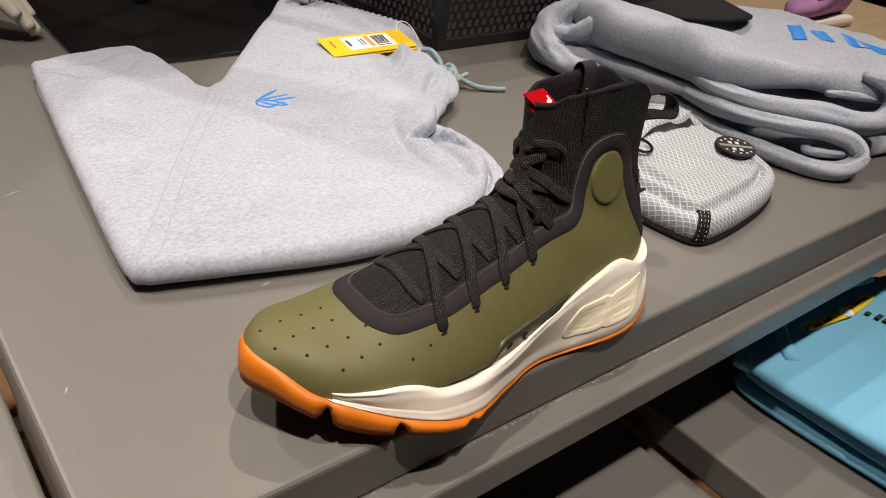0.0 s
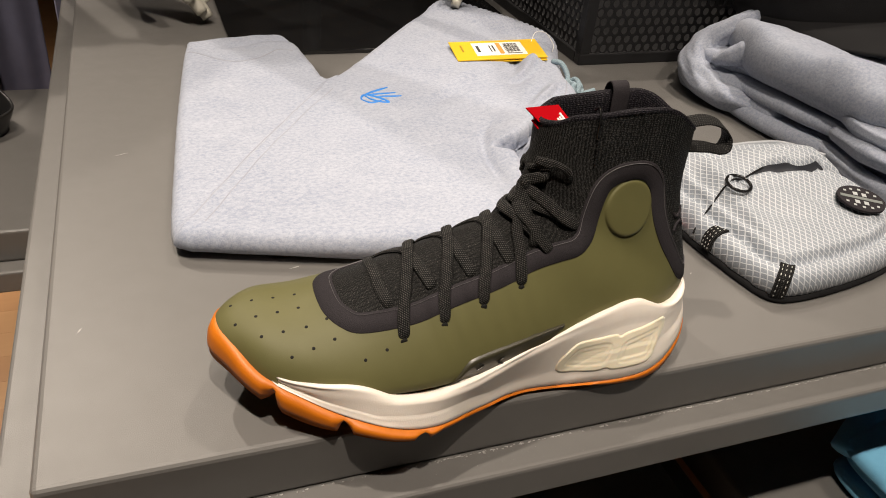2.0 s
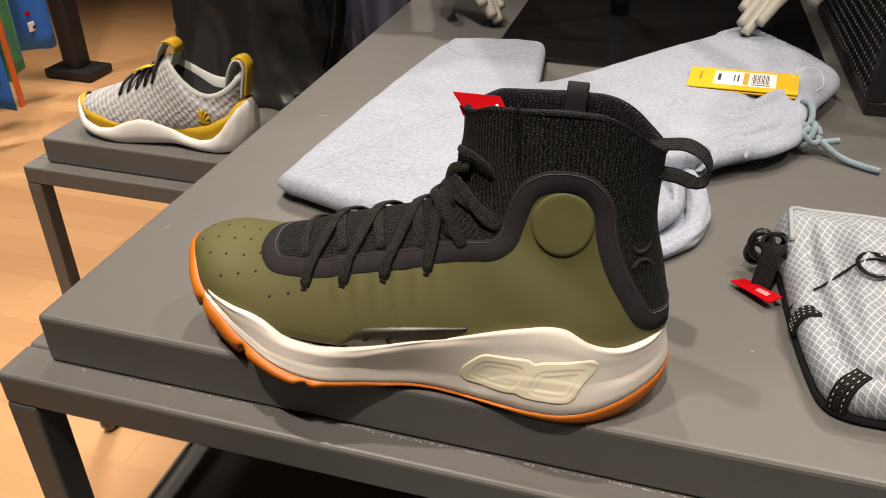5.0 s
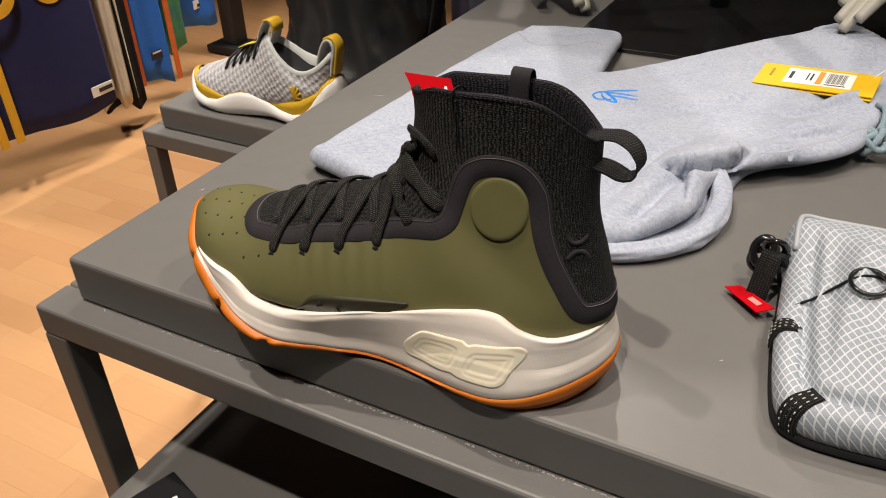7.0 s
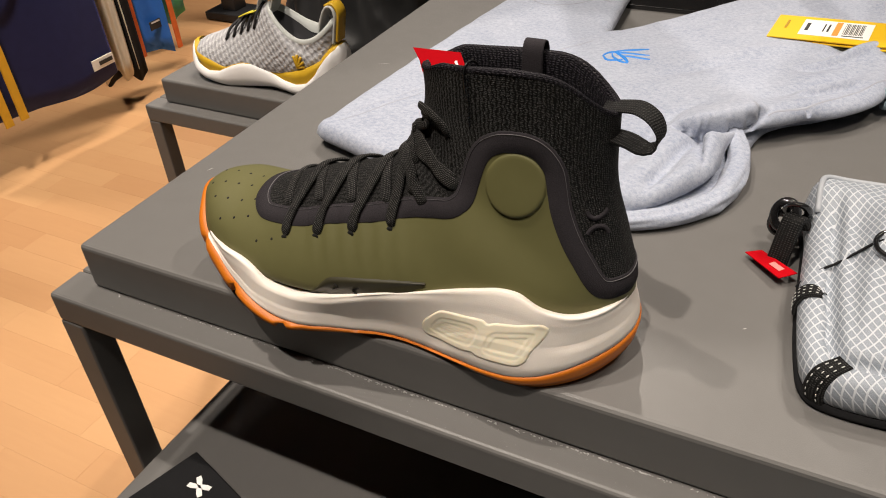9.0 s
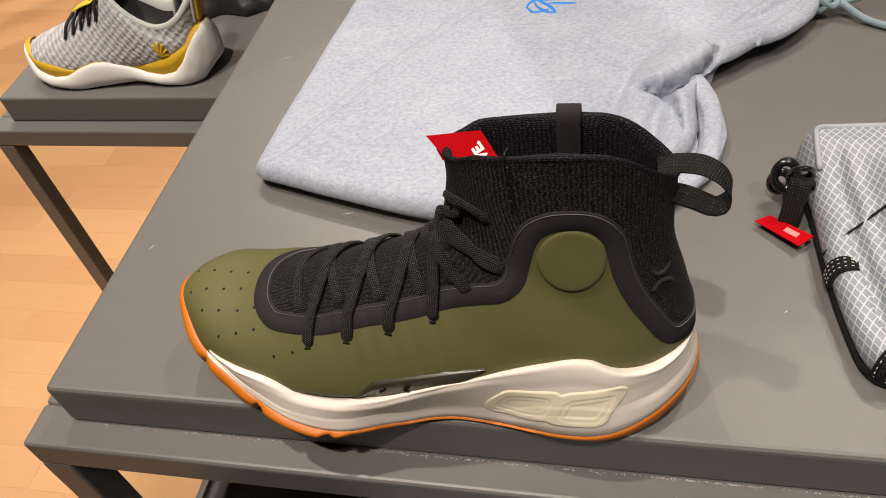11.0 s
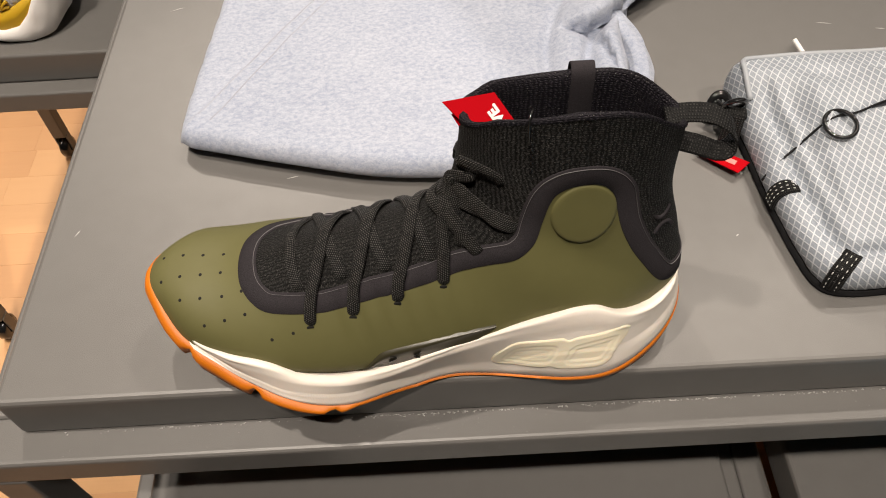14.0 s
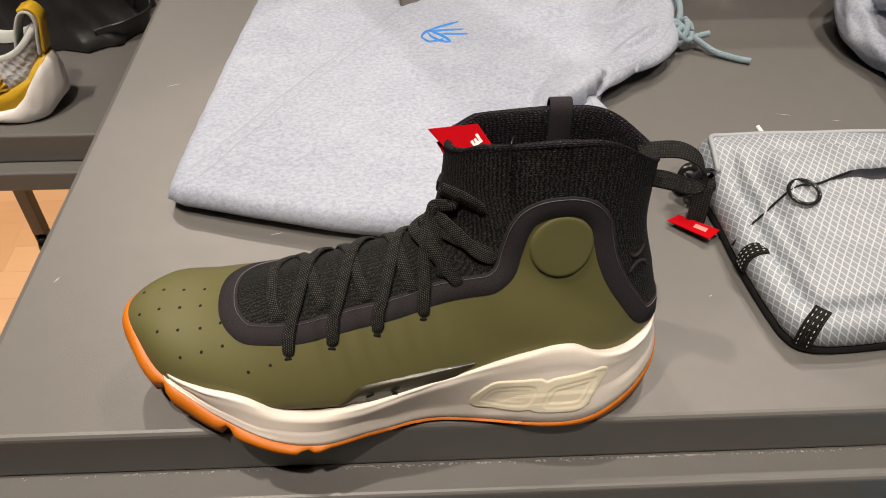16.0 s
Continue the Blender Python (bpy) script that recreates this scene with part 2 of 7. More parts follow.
GUM = surface("gum_rubber", (0.62, 0.165, 0.004), 0.5, (0.53, 0.140, 0.004), scale=120, bump=0.1, bump_scale=900)
CREAM = surface("cream_translucent_rubber", (0.86, 0.79, 0.63), 0.32, (0.82, 0.75, 0.58), scale=90, sub=0.3)
FLEECE = heather("heather_grey_fleece", (0.440, 0.468, 0.540), (0.235, 0.270, 0.360), (0.75, 1.0, 1.0))
RIPSTOP = ripstop("silver_ripstop", (0.265, 0.295, 0.335), (0.53, 0.555, 0.595), 0.0044)
YELLOW_CARD = surface("yellow_card", (0.80, 0.50, 0.01), 0.45, (0.76, 0.46, 0.01))
WHITE_PAPER = surface("white_paper", (0.82, 0.81, 0.78), 0.6, (0.78, 0.77, 0.74))
SHANK = surface("smoked_olive_plastic", (0.045, 0.040, 0.022), 0.34, (0.03, 0.027, 0.015), scale=60, coat=0.15)
INK = surface("dark_ink", (0.03, 0.03, 0.03), 0.6)
ORANGE_INK = surface("orange_ink", (0.85, 0.33, 0.06), 0.6)
BLUE_PRINT = surface("bright_blue_print", (0.03, 0.24, 0.72), 0.5, (0.025, 0.21, 0.66))
RED_CARD = surface("red_card", (0.44, 0.003, 0.008), 0.8, (0.38, 0.003, 0.007), spec=0.03)
CORD = knit("pale_blue_cord", (0.26, 0.36, 0.42), (0.46, 0.58, 0.64), 1500, 1500, 0.8)
SHIRT_BLUE = surface("sky_blue_jersey", (0.17, 0.45, 0.66), 0.9, (0.14, 0.40, 0.61), scale=200, bump=0.25, bump_scale=1400, sheen=0.1)
MANNEQUIN = surface("pale_mannequin_shell", (0.52, 0.50, 0.43), 0.4, (0.48, 0.46, 0.40))
BLACK_CLOTH = surface("black_cloth", (0.007, 0.007, 0.008), 0.85, (0.013, 0.013, 0.014), bump=0.3, bump_scale=900, spec=0.2)
SHINY_NYLON = surface("shiny_black_nylon", (0.016, 0.016, 0.017), 0.34, (0.024, 0.024, 0.024), bump=0.12, bump_scale=60)
WOOD = planks_material("beech_strips")
WALL_PAINT = surface("warm_wall_paint", (0.22, 0.19, 0.16), 0.8, (0.20, 0.17, 0.145), bump=0.1, bump_scale=400)
CEILING_PAINT = surface("dark_ceiling_paint", (0.10, 0.10, 0.10), 0.9, (0.08, 0.08, 0.08))


# ---- mesh helpers ----
def link(name, verts, faces, material, parent=None, label="", smooth=True, uv=None):
    me = bpy.data.meshes.new(name)
    me.from_pydata([tuple(v) for v in verts], [], [tuple(f) for f in faces])
    me.materials.append(material)
    if smooth:
        me.polygons.foreach_set("use_smooth", [True] * len(me.polygons))
    if uv is not None:
        layer = me.uv_layers.new(name="cloth")
        for loop in me.loops:
            layer.data[loop.index].uv = uv[loop.vertex_index]
    me.update()
    ob = new(name, me)
    if parent is not None:
        ob.parent = parent
    if label:
        ob["label"] = label
    return ob


def from_bm(name, bm, material, parent=None, label="", smooth=False):
    me = bpy.data.meshes.new(name)
    bmesh.ops.recalc_face_normals(bm, faces=bm.faces)
    bm.to_mesh(me)
    bm.free()
    me.materials.append(material)
    if smooth:
        me.polygons.foreach_set("use_smooth", [True] * len(me.polygons))
    ob = new(name, me)
    if parent is not None:
        ob.parent = parent
    if label:
        ob["label"] = label
    return ob


def thing(name, label, category, at=(0, 0, 0), group="", kind=""):
    ob = new(name)
    ob.location = at
    ob.empty_display_size = 0.05
    return tagged(ob, label, category, group, kind)


def box_bm(lo, hi, bevel=0.0, segments=2):
    bm = bmesh.new()
    m = Matrix.Translation([(a + b) / 2 for a, b in zip(lo, hi)]) @ Matrix.Diagonal([b - a for a, b in zip(lo, hi)] + [1])
    bmesh.ops.create_cube(bm, size=1, matrix=m)
    if bevel:
        bmesh.ops.bevel(bm, geom=bm.edges[:], offset=bevel, segments=segments, profile=0.5, affect="EDGES")
    return bm


def box(name, lo, hi, material, parent=None, bevel=0.003, label="", segments=2):
    return from_bm(name, box_bm(lo, hi, bevel, segments), material, parent, label)


def curve(points, n, closed=False):
    """n places along a smooth line through the points."""
    p = np.array(points, float)
    q = np.vstack([p[-1], p, p[0], p[1]]) if closed else np.vstack([2 * p[0] - p[1], p, 2 * p[-1] - p[-2]])
    spans = len(p) if closed else len(p) - 1
    fine = []
    for i in range(spans):
        a, b, c, d = q[i:i + 4]
        for u in np.linspace(0, 1, 24, endpoint=False):
            fine.append(0.5 * (2 * b + (c - a) * u + (2 * a - 5 * b + 4 * c - d) * u * u + (3 * b - a - 3 * c + d) * u ** 3))
    fine.append(p[0] if closed else p[-1])
    fine = np.array(fine)
    run = np.concatenate([[0], np.cumsum(np.linalg.norm(np.diff(fine, axis=0), axis=1))])
    want = np.linspace(0, run[-1], n, endpoint=not closed)
    return np.stack([np.interp(want, run, fine[:, k]) for k in range(p.shape[1])], axis=1)


def loft(loops, closed=True, cap_first=False, cap_last=False):
    n = len(loops[0])
    verts = [tuple(v) for loop in loops for v in loop]
    faces = []
    for i in range(len(loops) - 1):
        for j in range(n if closed else n - 1):
            k = (j + 1) % n
            faces.append((i * n + j, i * n + k, (i + 1) * n + k, (i + 1) * n + j))
    if cap_first:
        faces.append(tuple(range(n))[::-1])
    if cap_last:
        faces.append(tuple((len(loops) - 1) * n + j for j in range(n)))
    return verts, faces


def run_uv(loops):
    """Coordinates in metres for a loft: along the loops' middles, and along each loop."""
    L = np.array(loops, float)
    mid = L.mean(1)
    u = np.concatenate([[0], np.cumsum(np.linalg.norm(np.diff(mid, axis=0), axis=1))])
    step = np.linalg.norm(np.diff(L, axis=1), axis=2).mean(0)
    v = np.concatenate([[0], np.cumsum(step)])
    return [(a, c) for a in u for c in v]


def tube(points, radius, sides=8, n=None, flat=1.0, up=(0, 0, 1)):
    """A round or flattened rod along a smooth line."""
    p = curve(points, n or max(8, 6 * len(points)))
    t = np.gradient(p, axis=0)
    t /= np.linalg.norm(t, axis=1)[:, None] + 1e-12
    loops = []
    for c, d in zip(p, t):
        s = np.cross(d, up)
        s = s / (np.linalg.norm(s) + 1e-9) if np.linalg.norm(s) > 1e-3 else np.array((1.0, 0, 0))
        w = np.cross(s, d)
        loops.append([c + radius * (math.cos(a) * s + flat * math.sin(a) * w) for a in np.linspace(0, 2 * math.pi, sides, endpoint=False)])
    return loft(loops, True, True, True)


def inside_distance(pts, poly):
    """Signed distance of each place to the outline (inside positive), and the nearest place on it."""
    a, b = poly, np.roll(poly, -1, axis=0)
    ab = b - a
    best, near = np.full(len(pts), 1e9), np.zeros((len(pts), 2))
    odd = np.zeros(len(pts), bool)
    for p0, p1, d in zip(a, b, ab):
        u = np.clip(((pts - p0) @ d) / (d @ d + 1e-12), 0, 1)
        q = p0 + u[:, None] * d
        r = np.linalg.norm(pts - q, axis=1)
        hit = r < best
        best[hit], near[hit] = r[hit], q[hit]
        cross = (p0[1] > pts[:, 1]) != (p1[1] > pts[:, 1])
        with np.errstate(divide="ignore", invalid="ignore"):
            odd ^= cross & (pts[:, 0] < (p1[0] - p0[0]) * (pts[:, 1] - p0[1]) / (p1[1] - p0[1] + 1e-15) + p0[0])
    return np.where(odd, best, -best), near


def wobble(x, y, scale, seed=0.0):
    return np.array([noise.noise(Vector((a * scale, b * scale, seed))) for a, b in zip(x, y)])


def cloth(name, outline, height, material, parent=None, label="", cell=0.005, edge=0.012, z0=0.0, lip=0.5, lift=None, tuck=0.012, smooth_outline=160):
    """A soft flat pile of fabric: a rounded rim on its outline and a top whose height over z0 is height(x, y, inset)."""
    poly = curve(outline, smooth_outline, True)
    lo, hi = poly.min(0) - cell, poly.max(0) + cell
    nx, ny = int((hi[0] - lo[0]) / cell) + 2, int((hi[1] - lo[1]) / cell) + 2
    gx, gy = np.meshgrid(lo[0] + cell * np.arange(nx), lo[1] + cell * np.arange(ny), indexing="ij")
    pts = np.stack([gx.ravel(), gy.ravel()], 1)
    d, near = inside_distance(pts, poly)
    slope = np.gradient(d.reshape(nx, ny), cell)
    inner = np.stack([slope[0].ravel(), slope[1].ravel()], 1)
    inner /= np.linalg.norm(inner, axis=1)[:, None] + 1e-9
    keep = d > -cell * 0.75
    rim = keep & (d <= cell * 0.25)
    pts = np.where(rim[:, None], near, pts)
    d = np.where(rim, 0, np.maximum(d, 0))
    h = height(pts[:, 0], pts[:, 1], d)
    base = lift(pts[:, 0], pts[:, 1]) if lift else np.zeros(len(pts))
    u = np.clip(d / edge, 0, 1)
    z = z0 + base + h * (lip + (1 - lip) * np.sqrt(np.maximum(0, 1 - (1 - u) ** 2)))
    index = -np.ones(len(pts), int)
    index[keep] = np.arange(keep.sum())
    idx = index.reshape(nx, ny)
    rims = rim.reshape(nx, ny)
    faces, count = [], {}
    mids = np.stack([gx[:-1, :-1].ravel() + cell / 2, gy[:-1, :-1].ravel() + cell / 2], 1)
    within = (inside_distance(mids, poly)[0] > 0).reshape(nx - 1, ny - 1)
    for i in range(nx - 1):
        for j in range(ny - 1):
            f = (idx[i, j], idx[i + 1, j], idx[i + 1, j + 1], idx[i, j + 1])
            if min(f) < 0:
                f3 = [k for k in f if k >= 0]
                if len(f3) < 3:
                    continue
                f = tuple(f3)
            if rims[i, j] and rims[i + 1, j] and rims[i + 1, j + 1] and rims[i, j + 1] and not within[i, j]:
                continue
            faces.append(f)
            for a, b in zip(f, f[1:] + f[:1]):
                count[(a, b)] = count.get((a, b), 0) + 1
    verts = np.stack([pts[:, 0], pts[:, 1], z], 1)[keep]
    down = np.stack([pts[:, 0], pts[:, 1], z0 + base], 1)[keep]
    hk = h[keep]
    inner = inner[keep]
    verts = [tuple(v) for v in verts]
    # weld neighbours that were drawn together on the outline
    weld, slots = np.arange(len(verts)), {}
    for k in np.nonzero(rim[keep])[0]:
        v = verts[k]
        slot = (round(v[0] / (0.4 * cell)), round(v[1] / (0.4 * cell)))
        weld[k] = slots.setdefault(slot, k)
    tidy, count = [], {}
    for f in faces:
        g = []
        for k in f:
            if not g or weld[k] != g[-1]:
                g.append(int(weld[k]))
        if len(g) > 1 and g[0] == g[-1]:
            g.pop()
        if len(set(g)) < 3 or len(set(g)) < len(g):
            continue
        q = np.array([verts[k][:2] for k in g])
        area = 0.5 * np.sum(q[:, 0] * np.roll(q[:, 1], -1) - np.roll(q[:, 0], -1) * q[:, 1])
        if area < 0.01 * cell * cell:
            continue
        tidy.append(tuple(g))
        for a, c in zip(g, g[1:] + g[:1]):
            count[(a, c)] = count.get((a, c), 0) + 1
    faces = tidy
    made = {}

    def lower(k, inset, drop):
        key = (k, inset)
        if key not in made:
            v, w = np.array(verts[k]), down[k]
            to = inner[k]
            zz = w[2] + (v[2] - w[2]) * drop
            made[key] = len(verts)
            verts.append((v[0] + to[0] * inset, v[1] + to[1] * inset, zz))
        return made[key]

    skirts = [e for e in count if (e[1], e[0]) not in count]
    for a, b in skirts:
        a1, b1 = lower(a, 0.25 * tuck, 0.40), lower(b, 0.25 * tuck, 0.40)
        a2, b2 = lower(a, tuck, 0.0), lower(b, tuck, 0.0)
        faces.append((b, a, a1, b1))
        faces.append((b1, a1, a2, b2))
    uv = [(v[0] + 0.6 * v[2], v[1] + 0.6 * v[2]) for v in verts]
    return link(name, verts, faces, material, parent, label, True, uv)


def piece(name, outline, z, thick, material, parent=None, label="", turn=None):
    """A thin flat cut-out with straight edges, from a list of corners, laid at z or carried by a pose."""
    bm = bmesh.new()
    vs = [bm.verts.new((x, y, z)) for x, y in outline]
    f = bm.faces.new(vs)
    out = bmesh.ops.extrude_face_region(bm, geom=[f])
    bmesh.ops.translate(bm, verts=[v for v in out["geom"] if isinstance(v, bmesh.types.BMVert)], vec=(0, 0, thick))
    if turn is not None:
        bm.transform(turn)
    return from_bm(name, bm, material, parent, label)


# ---- the shop around ----
TOP = 0.70
tagged(box("floor", (-6, -5, -0.1), (6, 7, -0.004), surface("beech_floor_base", (0.50, 0.28, 0.13), 0.4, (0.42, 0.22, 0.10), scale=8, stretch=(1, 6, 1)), bevel=0),
       "warm beech strip flooring", "floor", kind="structure")
for name, lo, hi in (("wall_north", (-6, 7, 0), (6, 7.2, 3.6)), ("wall_south", (-6, -5.2, 0), (6, -5, 3.6)),
                     ("wall_west", (-6.2, -5.2, 0), (-6, 7.2, 3.6)), ("wall_east", (6, -5.2, 0), (6.2, 7.2, 3.6))):
    tagged(box(name, lo, hi, WALL_PAINT, bevel=0), "plain warm grey shop wall", "wall", kind="structure")
tagged(box("ceiling", (-6.2, -5.2, 3.6), (6.2, 7.2, 3.7), CEILING_PAINT, bevel=0), "dark painted shop ceiling", "ceiling", kind="structure")


def box_data(lo, hi):
    v = [(x, y, z) for x in (lo[0], hi[0]) for y in (lo[1], hi[1]) for z in (lo[2], hi[2])]
    return v, [(0, 1, 3, 2), (4, 6, 7, 5), (0, 4, 5, 1), (2, 3, 7, 6), (0, 2, 6, 4), (1, 5, 7, 3)]


def display_table(label, x0, x1, y0, y1, top, group="grey display tables", rail=0.023, skirt=0.038, leg=0.023, bar=0.026, castors=False):
    """A steel table: a slab with a plain skirt, set on a slightly wider frame of square tube with four legs."""
    t = thing("display_table", label, "display table", (x0, y0, 0), group)
    o = Vector((x0, y0, 0))

    def sub(name, lo, hi, bevel, lab=""):
        ob = box(name, lo, hi, GREY_PAINT, None, bevel, lab, 3)
        ob.parent = t
        ob.matrix_parent_inverse = Matrix.Translation(-o)
        return ob

    sub("tabletop", (x0, y0, top - skirt), (x1, y1, top), 0.0035)
    f = top - skirt
    X0, X1, Y0, Y1 = x0 - rail - 0.004, x1 + rail, y0 - rail + 0.003, y1 + rail
    sub("rail", (X0, Y0, f - bar), (X1, Y0 + leg + 0.008, f), 0.003)
    sub("rail", (X0, Y1 - leg, f - bar), (X1, Y1, f), 0.003)
    sub("rail", (X0, Y0 + leg + 0.008, f - bar), (X0 + leg, Y1 - leg, f), 0.003)
    sub("rail", (X1 - leg, Y0 + leg + 0.008, f - bar), (X1, Y1 - leg, f), 0.003)
    for x in (X0, X1 - leg):
        for y in (Y0, Y1 - leg):
            one = sub("leg", (x, y, 0.052 if castors else 0), (x + leg, y + leg, f - bar), 0.002)
            if castors:
                cx, cy = x + leg / 2, y + leg / 2
                rows = [[(cx + h, cy + r * math.cos(a), 0.021 + r * math.sin(a)) for a in np.linspace(0, 2 * math.pi, 24, endpoint=False)]
                        for h, r in ((-0.009, 0.006), (-0.009, 0.018), (-0.006, 0.021), (0.006, 0.021), (0.009, 0.018), (0.009, 0.006))]
                wheel = link("castor", *loft(rows, True, True, True), GLOSS_BLACK, one, "small black castor wheel")
                for h in (-0.0125, 0.0105):
                    link("castor_fork", *box_data((cx + h, cy - 0.008, 0.014), (cx + h + 0.002, cy + 0.008, 0.053)), GREY_PAINT, one, smooth=False)
    return t


display_table("matte grey steel display table holding the olive high-top shoe", 0.0, 1.22, 0.0, 1.30, TOP)
display_table("lower matte grey steel table beside the main one", -0.447, -0.004, 0.498, 0.885, 0.55, castors=True)
display_table("low grey nesting table with a black cap on it", 0.018, 0.463, -0.42, 0.36, 0.50)
display_table("low grey nesting table with blue shirts on it", 0.513, 0.958, -0.42, 0.36, 0.50)


# ---- the high-top shoe ----
from mathutils.bvhtree import BVHTree

shoe = thing("high_top_shoe", "olive basketball high-top with black knit collar and orange gum sole", "shoe", (0.24, 0.045, TOP))
BASE = Matrix.Translation(-Vector((0.24, 0.045, TOP)))


def of_shoe(ob, parent=None):
    ob.parent = parent or shoe
    ob.matrix_parent_inverse = BASE if parent is None else Matrix.Identity(4)
    return ob


# plan of the sole, then heights along it: ground edge, gum edge, foam edge
SIDE_NEAR = [(0.0912, 0.060), (0.0886, 0.0525), (0.0908, 0.0435), (0.0985, 0.0335), (0.1065, 0.0235), (0.1162, 0.0145), (0.1232, 0.0095), (0.1326, 0.0045), (0.1424, -0.0010), (0.155, -0.0068),
             (0.165, -0.0110), (0.175, -0.0135), (0.185, -0.0148), (0.196, -0.0150), (0.207, -0.0135), (0.2243, -0.0075), (0.2365, -0.0040), (0.2488, -0.0002), (0.2614, 0.0020), (0.2739, 0.0017),
             (0.2863, 0.0005), (0.3015, -0.0020), (0.317, -0.0045), (0.332, -0.0052), (0.342, -0.0042), (0.352, -0.0008), (0.3637, 0.0060), (0.3735, 0.0140), (0.3815, 0.0240), (0.3865, 0.0350), (0.3885, 0.047)]
SIDE_FAR = [(0.3860, 0.063), (0.377, 0.078), (0.360, 0.089), (0.337, 0.0925), (0.310, 0.090), (0.280, 0.087), (0.250, 0.088), (0.220, 0.094), (0.190, 0.099), (0.160, 0.098),
            (0.132, 0.0925), (0.1140, 0.0838), (0.1035, 0.0752), (0.0958, 0.0670)]
PLAN = curve(SIDE_NEAR + SIDE_FAR, 240, True)
tangent = np.roll(PLAN, -1, 0) - np.roll(PLAN, 1, 0)
tangent /= np.linalg.norm(tangent, axis=1)[:, None]
INWARD = np.stack([-tangent[:, 1], tangent[:, 0]], 1)


def along(x, table):
    t = np.array(table)
    return np.interp(x, t[:, 0], t[:, 1])


GROUND = [(0.083, 0.7235), (0.095, 0.7230), (0.1025, 0.7215), (0.108, 0.7195), (0.1165, 0.7155), (0.1216, 0.7125), (0.1316, 0.7075), (0.142, 0.7058), (0.1507, 0.7062), (0.165, 0.7045), (0.174, 0.7020),
          (0.183, 0.7009), (0.20, 0.7005), (0.224, 0.7005), (0.249, 0.7018), (0.262, 0.7022), (0.286, 0.7020), (0.301, 0.7012), (0.317, 0.7005), (0.36, 0.7005), (0.372, 0.7025), (0.380, 0.706), (0.392, 0.711)]
GUM_TOP = [(0.083, 0.7465), (0.092, 0.7462), (0.098, 0.7440), (0.104, 0.7395), (0.1077, 0.7365), (0.1112, 0.7340), (0.1162, 0.7315), (0.1232, 0.7292), (0.1326, 0.7247), (0.1424, 0.7209), (0.1487, 0.7182), (0.155, 0.7162),
           (0.1648, 0.7138), (0.1737, 0.7108), (0.1797, 0.7092), (0.1886, 0.7073), (0.2, 0.7064), (0.2243, 0.7050), (0.2487, 0.7044), (0.262, 0.7036), (0.286, 0.7034), (0.3015, 0.7042), (0.3166, 0.7053), (0.332, 0.7065),
           (0.341, 0.7082), (0.3513, 0.7100), (0.3588, 0.7120), (0.3651, 0.7140), (0.371, 0.7162), (0.379, 0.7192), (0.392, 0.7222)]
FOAM_TOP = [(0.083, 0.7470), (0.089, 0.7460), (0.096, 0.7445), (0.104, 0.7400), (0.1077, 0.7378), (0.1131, 0.7356), (0.1211, 0.7345), (0.1263, 0.7337), (0.1333, 0.7336), (0.14, 0.7340), (0.1526, 0.7344), (0.1585, 0.7332),
            (0.1647, 0.7313), (0.1705, 0.7284), (0.1762, 0.7257), (0.1822, 0.7248), (0.2, 0.7247), (0.209, 0.7256), (0.2237, 0.7287), (0.2383, 0.7322), (0.2529, 0.7361), (0.2678, 0.7387), (0.2825, 0.7424), (0.297, 0.7474),
            (0.3058, 0.7501), (0.318, 0.7523), (0.3237, 0.7533), (0.333, 0.7530), (0.3425, 0.7507), (0.3492, 0.7479), (0.356, 0.7455), (0.3633, 0.7430), (0.3686, 0.7427), (0.374, 0.7430), (0.380, 0.7440), (0.386, 0.7448), (0.392, 0.7448)]
# lines along the foam wall, from x and inset (metres in from the plan) or x and height: the ledge, the hollow above it, the lip, the top edge
LEDGE = [(0.083, 0.007), (0.12, 0.002), (0.14, 0.001), (0.15, 0.0015), (0.18, 0.002), (0.2, 0.002), (0.22, 0.0015), (0.25, 0.001), (0.276, 0.001), (0.29, 0.0022), (0.318, 0.0032), (0.336, 0.0035), (0.35, 0.003), (0.36, 0.002), (0.37, 0.0018), (0.392, 0.0015)]
LEDGE_DROP = [(0.083, 0.0010), (0.14, 0.0024), (0.20, 0.0028), (0.28, 0.0022), (0.30, 0.002), (0.34, 0.003), (0.36, 0.004), (0.392, 0.004)]
HOLLOW = [(0.083, 0.009), (0.12, 0.003), (0.14, 0.0019), (0.16, 0.0026), (0.18, 0.0033), (0.2, 0.0032), (0.22, 0.0021), (0.24, 0.0012), (0.26, 0.0008), (0.276, 0.0012), (0.29, 0.0026), (0.318, 0.004), (0.336, 0.0045), (0.35, 0.0045), (0.36, 0.0048), (0.37, 0.005), (0.38, 0.0048), (0.392, 0.0045)]
HOLLOW_Z = [(0.083, 0.7462), (0.12, 0.7305), (0.14, 0.7225), (0.151, 0.7185), (0.164, 0.7180), (0.179, 0.7168), (0.194, 0.7153), (0.209, 0.7152), (0.224, 0.7145), (0.239, 0.7126), (0.2545, 0.7104), (0.267, 0.7104), (0.276, 0.7107),
            (0.29, 0.7130), (0.318, 0.719), (0.336, 0.722), (0.35, 0.726), (0.36, 0.729), (0.37, 0.732), (0.38, 0.736), (0.392, 0.738)]
